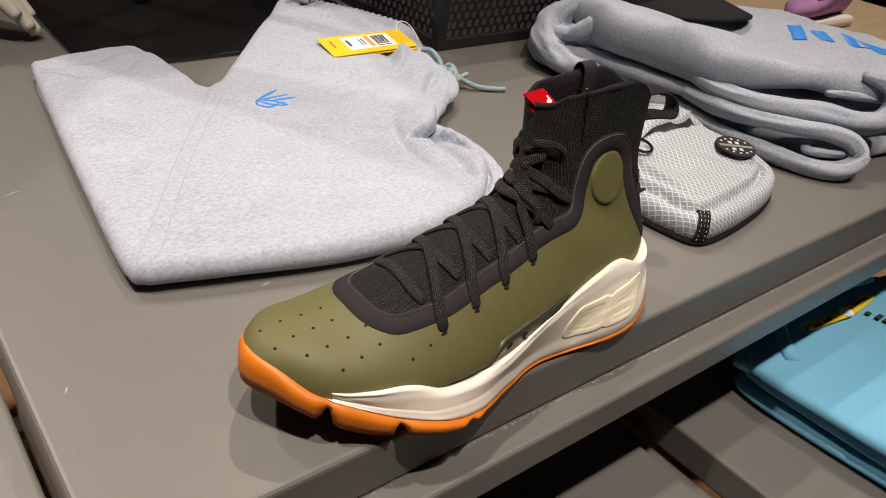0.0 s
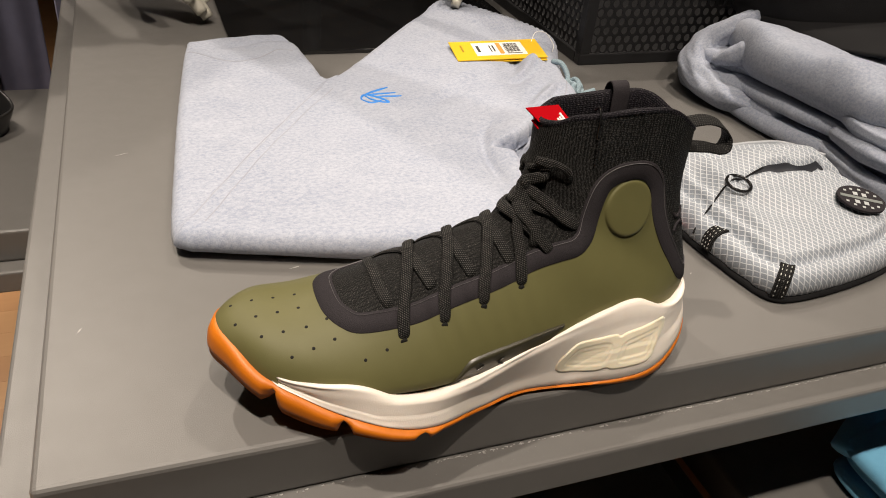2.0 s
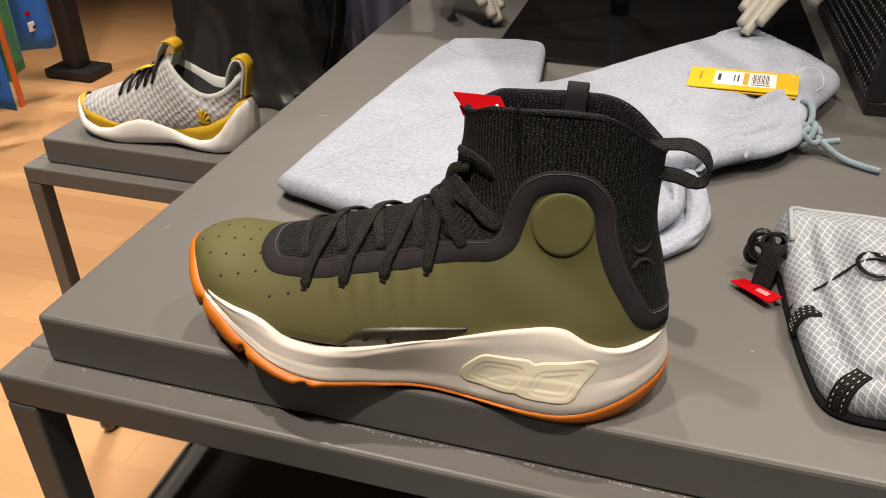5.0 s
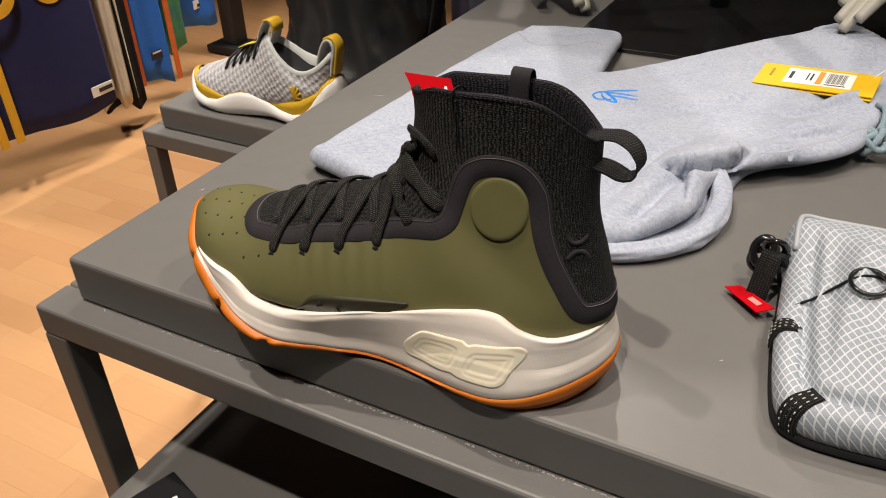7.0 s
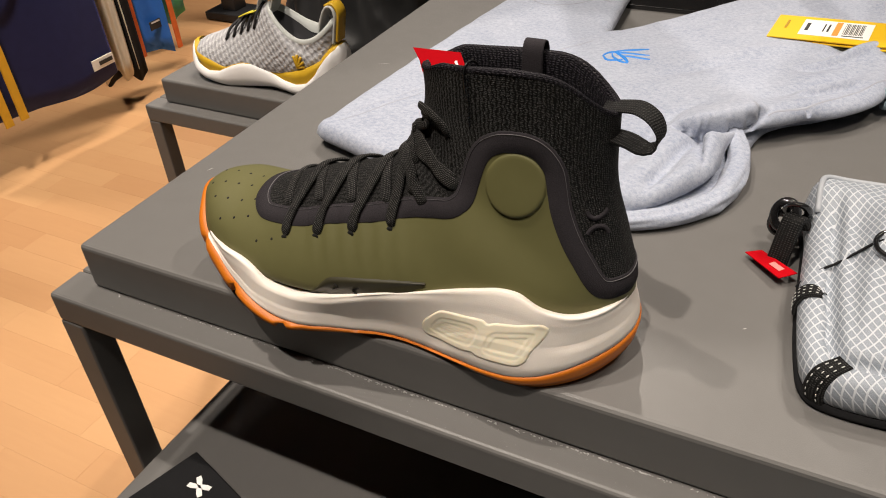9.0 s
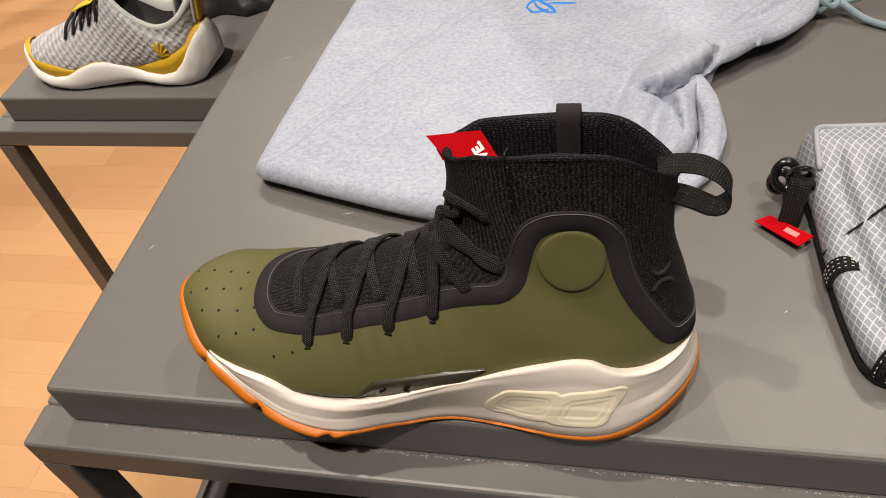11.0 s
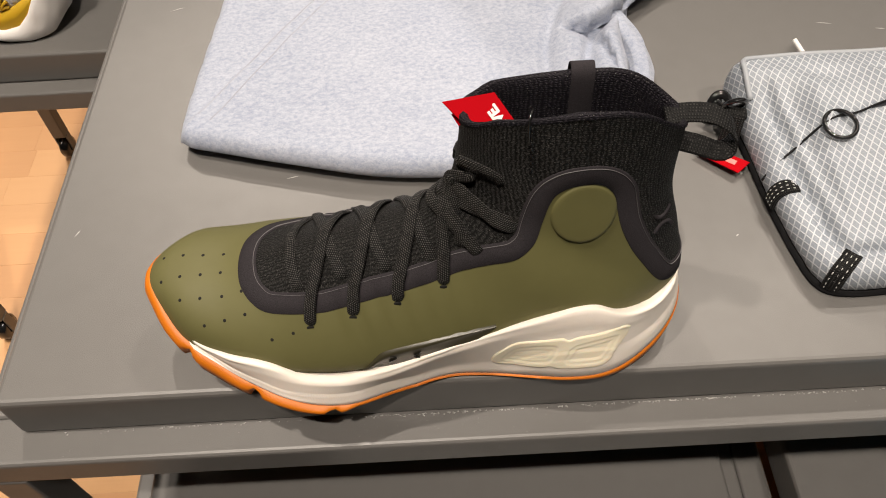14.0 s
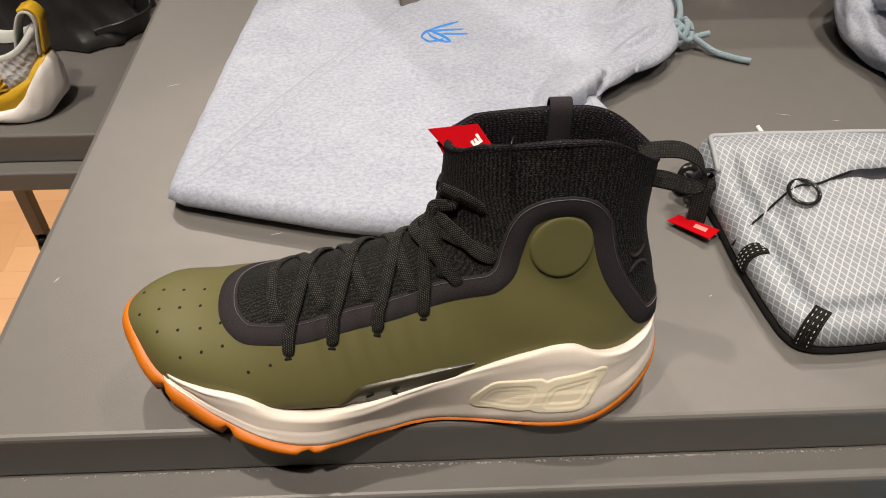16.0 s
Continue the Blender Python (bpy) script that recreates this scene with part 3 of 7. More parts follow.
LIP = [(0.083, 0.008), (0.11, 0.003), (0.133, 0.0014), (0.15, 0.0024), (0.165, 0.0042), (0.18, 0.005), (0.194, 0.0045), (0.209, 0.003), (0.224, -0.001), (0.235, -0.002), (0.2475, -0.003), (0.2588, -0.003), (0.2676, -0.002), (0.28, 0.0010),
       (0.297, 0.0048), (0.318, 0.009), (0.336, 0.010), (0.349, 0.0082), (0.36, 0.0062), (0.37, 0.0050), (0.392, 0.004)]
LIP_Z = [(0.083, 0.7464), (0.11, 0.7345), (0.133, 0.7300), (0.15, 0.7265), (0.165, 0.7245), (0.18, 0.7225), (0.194, 0.7222), (0.209, 0.7222), (0.224, 0.7240), (0.2354, 0.7285), (0.247, 0.7315), (0.2588, 0.7338), (0.2676, 0.7350),
         (0.28, 0.737), (0.297, 0.740), (0.318, 0.742), (0.336, 0.7415), (0.349, 0.740), (0.36, 0.7375), (0.37, 0.737), (0.392, 0.741)]
EDGE = [(0.083, 0.010), (0.11, 0.004), (0.126, 0.0025), (0.14, 0.0028), (0.1526, 0.005), (0.1647, 0.0075), (0.176, 0.009), (0.188, 0.0085), (0.209, 0.006), (0.2237, 0.001), (0.238, 0.000), (0.253, -0.002), (0.268, 0.0005), (0.2825, 0.0035),
        (0.297, 0.0072), (0.306, 0.0095), (0.318, 0.014), (0.336, 0.0155), (0.349, 0.0115), (0.356, 0.010), (0.3633, 0.0085), (0.3686, 0.007), (0.38, 0.0055), (0.392, 0.0055)]


def smooth_ring(v, k=3):
    for _ in range(k):
        v = (np.roll(v, 1) + 2 * v + np.roll(v, -1)) / 4
    return v


px = PLAN[:, 0]
zg, zo, zf = (smooth_ring(along(px, t)) for t in (GROUND, GUM_TOP, FOAM_TOP))
notch = sum(np.exp(-((px - c) / 0.0019) ** 2) for c in (0.118, 0.1525, 0.193)) * (np.abs(PLAN[:, 1] - 0.05) > 0.02)


def ring(inset, z):
    p = PLAN + INWARD * np.asarray(inset)[..., None]
    return np.column_stack([p, np.broadcast_to(z, len(p))])


hg = zo - zg
toe = np.exp(-((px - 0.083) / 0.017) ** 2)
lug = 0.0030 * np.clip((0.205 - px) / 0.01, 0, 1) * (1 - toe) * (1 - notch)
gum = [ring(0.030 + 0.006 * toe, zg + 0.0005), ring(0.010 + 0.006 * notch + 0.012 * toe, zg), ring(0.0035 + 0.008 * notch + 0.008 * toe, zg + 0.0008 + 0.009 * notch),
       ring(0.0008 - lug + 0.007 * notch + 0.0015 * toe, zg + 0.22 * hg + 0.006 * notch), ring(0.0018 - lug + 0.0065 * notch + 0.0025 * toe, zg + 0.34 * hg + 0.004 * notch), ring(0.0002 - lug + 0.005 * notch + 0.0015 * toe, zg + 0.40 * hg + 0.003 * notch), ring(0.0002 - lug + 0.005 * notch + 0.0015 * toe, zg + 0.5 * hg + 0.002 * notch),
       ring(-0.0004 - lug + 0.002 * notch + 0.0030 * toe, zg + 0.75 * hg), ring(-0.0004 - 0.6 * lug + 0.0052 * toe, zo - 0.0009), ring(0.0006 + 0.0064 * toe, zo + 0.0003), ring(0.006 + 0.0095 * toe, zo + 0.0003)]
of_shoe(link("outsole", *loft(gum, True, True), GUM, label="orange gum rubber outsole with cut flex grooves"))
hf = zf - zo
blunt = 0.022 * np.clip(1 - hf / 0.0045, 0, 1) ** 1.5
ledge, drop, hollow, hollow_z, lip, lip_z, edge = (smooth_ring(along(px, t), 4) for t in (LEDGE, LEDGE_DROP, HOLLOW, HOLLOW_Z, LIP, LIP_Z, EDGE))
plain = smooth_ring(np.clip((px - 0.283) / 0.022, 0, 1), 3)
dip = 0.0012 * np.exp(-((px - 0.370) / 0.014) ** 2)
ledge, hollow, lip = (v + (f * edge + d - v) * plain for v, f, d in ((ledge, 0.27, 0.0), (hollow, 0.42, dip), (lip, 0.68, 0.5 * dip)))
hollow_z, lip_z, drop = hollow_z + (zo + 0.45 * hf - hollow_z) * plain, lip_z + (zo + 0.72 * hf - lip_z) * plain, drop + (0.15 * hf - drop) * plain
hollow_z = np.maximum(hollow_z, zo + 0.30 * hf)
ledge_z = np.maximum(hollow_z - drop, zo + 0.22 * hf)
lip_z = np.clip(lip_z, hollow_z + 0.15 * hf, zf - 0.12 * hf)
foam = [ring(0.006 + blunt, zo - 0.0004)]
for inset, z in ((0.0012, zo), (0.0004, zo + 0.0010), (0.5 * ledge, 0.5 * (zo + ledge_z)), (0.92 * ledge, ledge_z - 0.0006), (ledge, ledge_z), (0.5 * (ledge + hollow), 0.65 * hollow_z + 0.35 * ledge_z), (hollow, hollow_z),
                 (0.96 * hollow + 0.04 * lip, 0.94 * hollow_z + 0.06 * lip_z), (0.70 * hollow + 0.30 * lip, 0.70 * hollow_z + 0.30 * lip_z), (0.35 * hollow + 0.65 * lip, 0.35 * hollow_z + 0.65 * lip_z), (0.1 * hollow + 0.9 * lip, 0.1 * hollow_z + 0.9 * lip_z),
                 (lip, lip_z), (0.92 * lip + 0.08 * edge, 0.75 * lip_z + 0.25 * zf), (0.75 * lip + 0.25 * edge, 0.5 * lip_z + 0.5 * zf), (0.45 * lip + 0.55 * edge, 0.2 * lip_z + 0.8 * zf), (edge - 0.001, zf - 0.0005), (edge, zf), (edge + 0.002, zf - 0.0003), (edge + 0.007, zf - 0.003)):
    foam.append(ring(blunt + inset, z))
midsole_ob = of_shoe(link("midsole", *loft(foam), FOAM, label="off-white sculpted foam midsole"))

# the upper: sections that swing from upright at the toe to level at the collar
STATIONS = [  # front x, z; back x, z; half width; squareness; widest at; centre y
    (0.0922, 0.7415, 0.0935, 0.7330, 0.0085, 2.0, 0.40, 0.0520),
    (0.0962, 0.7474, 0.0975, 0.7210, 0.0160, 2.2, 0.36, 0.0526),
    (0.1040, 0.7520, 0.1055, 0.7160, 0.0254, 2.2, 0.34, 0.0532),
    (0.1170, 0.7542, 0.1190, 0.7130, 0.0372, 2.2, 0.32, 0.0522),
    (0.1400, 0.7564, 0.1430, 0.7120, 0.0450, 1.90, 0.30, 0.0490),
    (0.1620, 0.7650, 0.1680, 0.7120, 0.0495, 1.55, 0.27, 0.0475),
    (0.1850, 0.7765, 0.2000, 0.7120, 0.0505, 1.42, 0.24, 0.0455),
    (0.2100, 0.7855, 0.2400, 0.7120, 0.0475, 1.50, 0.24, 0.0450),
    (0.2310, 0.7915, 0.2850, 0.7120, 0.0445, 1.58, 0.25, 0.0465),
    (0.2460, 0.7970, 0.3300, 0.7120, 0.0400, 1.62, 0.28, 0.0470),
    (0.2560, 0.8060, 0.3770, 0.7190, 0.0365, 1.62, 0.32, 0.0480),
    (0.2620, 0.8170, 0.3842, 0.7450, 0.0262, 1.65, 0.34, 0.0490),
    (0.2650, 0.8300, 0.3780, 0.7750, 0.0205, 1.85, 0.42, 0.0505),
    (0.2665, 0.8400, 0.3700, 0.8050, 0.0168, 2.2, 0.48, 0.0515),
    (0.2670, 0.8515, 0.3690, 0.8405, 0.0150, 2.9, 0.50, 0.0518),
]
RIM_LIFT = [(0, 0), (0.05, 0.18), (0.10, 0.38), (0.16, 0.63), (0.23, 0.82), (0.31, 0.89), (0.5, 0.76), (0.72, 0.515), (0.86, 0.39), (0.93, 0.13), (1, 0)]
RINGS = 240
S = curve(STATIONS, RINGS)
AROUND = 72


def section(row, grow=0.0, lifted=0.0, pleat=0.0):
    fx, fz, bx, bz, w, n, q0, yc = row
    out = []
    length = math.hypot(fx - bx, fz - bz)
    low = 1.6 + 1.0 * min(1, max(0, (bz - 0.720) / 0.025)) if bz > 0.7 else 2.6
    for a in np.linspace(0, 2 * math.pi, AROUND, endpoint=False):
        s = -math.cos(a)  # -1 at the back or underside, 1 at the front or top
        q = q0 + (1 - q0) * s if s > 0 else q0 + q0 * s
        u = abs(s)
        half = (w + grow) * ((1 - u ** n) ** (1 / n) if s > 0 else (1 - u ** low) ** (1 / low))
        side = -1 if a < math.pi else 1
        xq = bx + (fx - bx) * q
        zq = bz + (fz - bz) * q
        lean = xq + 0.25 * (zq - 0.745)
        half += pleat * math.sin(lean * 2 * math.pi / 0.0115) * max(0.0, min(1, (lean - 0.185) / 0.02, (0.292 - lean) / 0.03)) * max(0.0, min(1, (zq - 0.7440) / 0.006, (0.786 - 0.10 * (0.28 - lean) - zq) / 0.012))
        qq = q + (grow / max(length, 1e-6)) * s
        share = along(q, RIM_LIFT) if lifted > 0 else (0.78 if side > 0 else 1.0) * math.sin(math.pi * min(max(q, 0), 1)) ** 0.8 * (1 - 0.35 * q)
        out.append((bx + (fx - bx) * qq, yc + side * half, bz + (fz - bz) * qq + lifted * share))
    return out


loops = []
for i, row in enumerate(S):
    up = max(0, (i / (RINGS - 1) * 89 - 66) / 23)
    loops.append(section(row, 0.0, 0.0165 * up ** 1.5, 0.0009))
full_v, full_f = loft(loops, True, True, False)
UPPER = BVHTree.FromPolygons([Vector(v) for v in full_v], full_f)
BAND = [(0.150, 0.7600), (0.178, 0.7585), (0.191, 0.7608), (0.206, 0.7653), (0.2206, 0.7690), (0.2352, 0.7725), (0.250, 0.7762), (0.2643, 0.7806), (0.2792, 0.7841), (0.2888, 0.7858), (0.2935, 0.7883), (0.2969, 0.7922), (0.2993, 0.8013), (0.3025, 0.8127),
        (0.3067, 0.8197), (0.3138, 0.8240), (0.3212, 0.8254), (0.3295, 0.8253), (0.3367, 0.8223), (0.343, 0.8144), (0.3455, 0.8054), (0.3484, 0.7942), (0.3538, 0.7820), (0.361, 0.7704), (0.373, 0.7575), (0.378, 0.7565), (0.40, 0.7560)]


def collar_line(x):
    return along(x, BAND)


MID = 0.0475


def throat(x):  # half width of the open throat towards the toe
    u = np.clip((x - 0.1528) / 0.022, 0, 1)
    return 0.027 * math.sqrt(1 - (1 - u) ** 2)


shell, sock = [], []
for f in full_f:
    c = np.mean([full_v[k] for k in f], axis=0)
    dark = c[2] > collar_line(c[0]) if c[0] > 0.177 else (c[0] > 0.1528 and abs(c[1] - MID) < throat(c[0]) and c[2] > 0.75)
    (sock if dark else shell).append(f)


knit_run = np.concatenate([[0], np.cumsum(np.linalg.norm(np.diff(np.array(loops).mean(1), axis=0), axis=1))])
full_uv = [(0.235 * min(j, AROUND - j) / AROUND * 1.0, float(a)) for a in knit_run for j in range(AROUND)]


def part_of(faces):
    used = sorted({k for f in faces for k in f})
    to = {k: i for i, k in enumerate(used)}
    return [full_v[k] for k in used], [tuple(to[k] for k in f) for f in faces]


of_shoe(link("shell", *part_of(shell), OLIVE, label="smooth olive rubberised shell"))
sock_used = sorted({k for f in sock for k in f})
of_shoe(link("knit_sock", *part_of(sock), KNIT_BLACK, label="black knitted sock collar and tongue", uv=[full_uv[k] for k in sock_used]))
rim = loops[-1]
axis = np.array([0.318, 0.0485, 0.86])
lining = []
for inset, drop in ((0.0, 0.0), (-0.0007, -0.0010), (-0.0001, -0.0026), (0.0018, -0.0033), (0.0038, -0.0018), (0.0048, 0.0020), (0.0050, 0.007), (0.0045, 0.03), (0.005, 0.06), (0.008, 0.085)):
    ringed = []
    for v in rim:
        v = np.array(v)
        out = v - axis
        out[2] = 0
        out /= np.linalg.norm(out)
        ringed.append(v - out * inset - np.array((0, 0, drop)))
    lining.append(ringed)
lining_uv = [(0.235 * min(j, AROUND - j) / AROUND, a) for a in (0, 0.001, 0.003, 0.005, 0.007, 0.011, 0.016, 0.036, 0.066, 0.091) for j in range(AROUND)]
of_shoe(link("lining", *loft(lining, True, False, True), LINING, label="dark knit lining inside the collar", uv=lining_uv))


def on_upper(p, way):
    hit, normal, _, _ = UPPER.ray_cast(Vector(p), Vector(way))
    if hit is None:
        w = Vector(way)
        hit, normal, _, _ = UPPER.find_nearest(Vector([q if abs(v) < 0.5 else (MID - 0.018 * v if k == 1 else q + 0.9 * v) for k, (q, v) in enumerate(zip(p, w))]))
    return np.array(hit), np.array(normal)


def near_side(x, z):
    return on_upper((x, -0.2, z), (0, 1, 0))


def far_side(x, z):
    return on_upper((x, 0.3, z), (0, -1, 0))


def from_top(x, y):
    return on_upper((x, y, 1.0), (0, 0, -1))


FLIP = 1 if near_side(0.2, 0.745)[1][1] < 0 else -1


def outward(p):
    hit, normal, _, _ = UPPER.find_nearest(Vector(p))
    return np.array(hit), np.array(normal) * FLIP


def strip(path, width, profile, n=None, closed=False):
    """A flat band that lies on the upper along a line of places; profile: offsets across it, from -1 to 1, and heights."""
    p = curve(path, n or 10 * len(path), closed)
    t = np.roll(p, -1, 0) - np.roll(p, 1, 0) if closed else np.gradient(p, axis=0)
    t /= np.linalg.norm(t, axis=1)[:, None] + 1e-12
    if closed:
        p, t = np.vstack([p, p[:1]]), np.vstack([t, t[:1]])
    loops = []
    for c, d in zip(p, t):
        _, nn = outward(c)
        s = np.cross(nn, d)
        s /= np.linalg.norm(s) + 1e-12
        row = []
        for across, up in profile:
            hit, m = outward(c + s * across * width / 2)
            row.append(hit + m * up)
        loops.append(row)
    return loft(loops, False)


side_xz = [(x, z) for x, z in BAND[::-1] if 0.185 < x < 0.368]
near_pts = [near_side(x, z)[0] for x, z in side_xz]
far_pts = [far_side(x, z)[0] for x, z in side_xz]
u_front = [from_top(x, y)[0] for x, y in ((0.1679, 0.0213), (0.1598, 0.0263), (0.1549, 0.0336), (0.1533, 0.0401), (0.1528, MID), (0.1533, 0.0549), (0.1549, 0.0614), (0.1598, 0.0687), (0.1679, 0.0737))]
heel_pts = [on_upper((0.5, y, z), (-1, 0, 0))[0] for y, z in ((0.0285, 0.7555), (0.0375, 0.7532), (0.0490, 0.7526), (0.0605, 0.7532), (0.0695, 0.7555))]
band_path = near_pts + u_front + far_pts[::-1] + heel_pts[::-1]
flat = [(-1, -0.0004), (-0.985, 0.0003), (-0.95, 0.0005), (0, 0.00055), (0.95, 0.0005), (0.985, 0.0003), (1, -0.0004)]
band_mesh = strip(band_path, 0.0114, flat, 420, True)
of_shoe(link("trim_band", *band_mesh, TRIM_BLACK, label="smooth black trim band round collar and throat"))
stitch = [(-1, 0.0004), (-0.3, 0.0009), (0.3, 0.0009), (1, 0.0004)]


def beside(path, shift, closed=True):
    p = curve(path, 420, closed)
    t = np.roll(p, -1, 0) - np.roll(p, 1, 0)
    t /= np.linalg.norm(t, axis=1)[:, None]
    out = []
    for c, d in zip(p, t):
        hit, nn = outward(c)
        s = np.cross(nn, d)
        out.append(outward(c + s / np.linalg.norm(s) * shift)[0])
    return out


GREY_THREAD = surface("grey_thread", (0.12, 0.115, 0.12), 0.7)
inner = beside(band_path, 0.0042)
up = np.mean([p[2] for p in inner]) > np.mean([p[2] for p in beside(band_path, -0.0042)])
of_shoe(link("stitching", *strip((inner if up else beside(band_path, -0.0042))[::3], 0.00026, stitch, 420, True), GREY_THREAD, label="pale stitch line on the trim"))

# raised round pad at the ankle
for side in (near_side, far_side):
    rows = []
    for r, h in ((1.06, -0.0004), (1.0, 0.0001), (0.97, 0.0013), (0.93, 0.0019), (0.85, 0.0021), (0.6, 0.0021), (0.3, 0.0021), (0.02, 0.0021)):
        row = []
        for a in np.linspace(0, 2 * math.pi, 48, endpoint=False):
            low = 0.66 - 0.26 * r * math.sin(a)
            hit, nn = side(0.3242 + 0.0160 * r * math.cos(a), 0.8035 + 0.0163 * r * math.sin(a))
            hit, nn = outward(hit)
            row.append(hit + nn * h * (low if h > 0 else 1))
        rows.append(row)
    of_shoe(link("ankle_pad", *loft(rows, True, False, True), OLIVE))

# breathing holes of the toe
HOLE_DARK = surface("hole_shadow", (0.004, 0.004, 0.003), 0.9)
HOLES = [(0.1037, 0.0574), (0.1149, 0.0571), (0.1262, 0.0558), (0.1377, 0.0549), (0.1043, 0.0424), (0.1151, 0.0433), (0.1264, 0.0431), (0.1375, 0.0429), (0.1160, 0.0306), (0.1272, 0.0300), (0.1392, 0.0295), (0.1502, 0.0301),
         (0.1293, 0.0174), (0.1407, 0.0180), (0.1520, 0.0189), (0.1636, 0.0187), (0.1657, 0.0071), (0.1774, 0.0079)]
for x, y in HOLES:
    hit, nn = from_top(x, y)
    hit, nn = outward(hit)
    s = np.cross(nn, (0, 1, 0))
    s /= np.linalg.norm(s)
    w = np.cross(nn, s)
    rows = [[hit + nn * h + r * (math.cos(a) * s + math.sin(a) * w) for a in np.linspace(0, 2 * math.pi, 10, endpoint=False)] for r, h in ((0.00105, -0.0001), (0.0008, 0.00012), (0.0001, 0.0001))]
    of_shoe(link("vent_hole", *loft(rows, True, False, True), HOLE_DARK))

# laces
LACE = [(-1, 0.0006), (-0.93, 0.0013), (-0.7, 0.0017), (-0.35, 0.0019), (0, 0.0019), (0.35, 0.0019), (0.7, 0.0017), (0.93, 0.0013), (1, 0.0006), (0.8, -0.0001), (-0.8, -0.0001)]


def lace(points, width=0.0064, lift=0.0):
    """A flat woven lace drawn over the upper, its two ends rounded and tucked in."""
    p = curve(points, 14 * len(points))
    run = np.concatenate([[0], np.cumsum(np.linalg.norm(np.diff(p, axis=0), axis=1))])
    t = np.gradient(p, axis=0)
    t /= np.linalg.norm(t, axis=1)[:, None] + 1e-12
    on = [outward(c) for c in p]
    nn = np.array([m for _, m in on])
    for _ in range(6):
        nn[1:-1] = (nn[:-2] + 2 * nn[1:-1] + nn[2:]) / 4
    nn /= np.linalg.norm(nn, axis=1)[:, None]
    rows = []
    for c, d, m, a in zip(p, t, nn, run):
        s = np.cross(m, d)
        s /= np.linalg.norm(s) + 1e-12
        e0, e1 = min(1.0, a / 0.0046), min(1.0, (run[-1] - a) / 0.0030)
        slim = (0.25 + 0.75 * math.sqrt(1 - (1 - e0) ** 2)) * (0.6 + 0.4 * math.sqrt(1 - (1 - e1) ** 2))
        up = lift * min(1, a / 0.010, (run[-1] - a) / 0.010) - 0.0024 * (1 - e0) ** 2 - 0.0014 * (1 - e1) ** 2
        rows.append([c + s * u * slim * width / 2 + m * (up + h) for u, h in LACE])
    of_shoe(link("lace", *loft(rows, True, True, True), LACE_BLACK, uv=run_uv(rows)))


def front_at(z, y=MID):
    return on_upper((0.1, y, z), (1, 0, 0))[0]


EYELETS = [(0.187, 0.7515), (0.2095, 0.7575), (0.2325, 0.7635), (0.256, 0.7695)]


def wrap(x, degrees, low=0.735):
    """A place on the forefoot by the angle round its long axis: 0 is level on the near side, 90 the crest."""
    a = radians(degrees)
    d = Vector((0, -math.cos(a), math.sin(a)))
    hit, normal, _, _ = UPPER.ray_cast(Vector((x, MID, low)) + d * 0.15, -d)
    return np.array(hit)


for side, other, s in ((near_side, far_side, -1), (far_side, near_side, 1)):
    for k, (x, z) in enumerate(EYELETS):
        start = side(x, z)[0]
        low = 0.735 + 0.30 * max(0, x - 0.20)
        a0 = math.degrees(math.atan2(start[2] - low, abs(start[1] - MID)))
        reach, fall = (0.020, 0.030) if s < 0 else (0.019, 0.015)
        a1 = 180 - math.degrees(math.atan2(collar_line(x + reach) + fall - low, 0.030))
        pts = [side(x - 0.0002, z - 0.0006)[0]]
        for u in np.linspace(0.12, 1, 9):
            deg = a0 + (a1 - a0) * u
            pts.append(wrap(x + reach * u ** 1.5, deg if s < 0 else 180 - deg, low))
        if k == 3:
            pts = [start, side(x + 0.0005, z + 0.008)[0], side(x + 0.0012, z + 0.017)[0], side(x + 0.0012, z + 0.025)[0], front_at(0.8005, MID + s * 0.008), front_at(0.8035, MID - s * 0.006)]
        lace(pts, lift=0.0012 if s < 0 else 0.0)
        hit, nn = outward(side(x - 0.0002, z - 0.0012)[0])
        v, w = np.array((1.0, 0, 0)), np.array((0, 0, 1.0))
        rows = [[hit + nn * h + r * (math.cos(a) * v + math.sin(a) * w) for a in np.linspace(0, 2 * math.pi, 14, endpoint=False)] for r, h in ((0.0021, -0.0004), (0.0018, 0.0003), (0.0002, 0.0003))]
        of_shoe(link("eyelet", *loft(rows, True, False, True), HOLE_DARK))
lace([from_top(x, y)[0] for x, y in ((0.1830, 0.0225), (0.1800, 0.0300), (0.1785, 0.0400), (0.1785, 0.0510), (0.1805, 0.0620), (0.1860, 0.0730))], width=0.0060)
lace([far_side(0.266, 0.791)[0], front_at(0.800, 0.058), front_at(0.803, MID), near_side(0.2585, 0.8005)[0], near_side(0.267, 0.793)[0], near_side(0.2745, 0.7845)[0]], lift=0.0016)
lace([far_side(0.268, 0.799)[0], front_at(0.807, 0.056), front_at(0.809, MID), near_side(0.2605, 0.809)[0], near_side(0.272, 0.806)[0], near_side(0.290, 0.7995)[0]], lift=0.0008)
lace([far_side(0.270, 0.810)[0], front_at(0.813, 0.056), front_at(0.818, 0.045), near_side(0.2640, 0.8165)[0], near_side(0.2745, 0.8085)[0], near_side(0.2835, 0.8005)[0], near_side(0.2925, 0.7965)[0]], lift=0.0022)
lace([near_side(0.264, 0.8000)[0], near_side(0.2625, 0.808)[0], near_side(0.2635, 0.818)[0], front_at(0.825, 0.042), front_at(0.827, 0.055), far_side(0.270, 0.820)[0]], lift=0.0018)
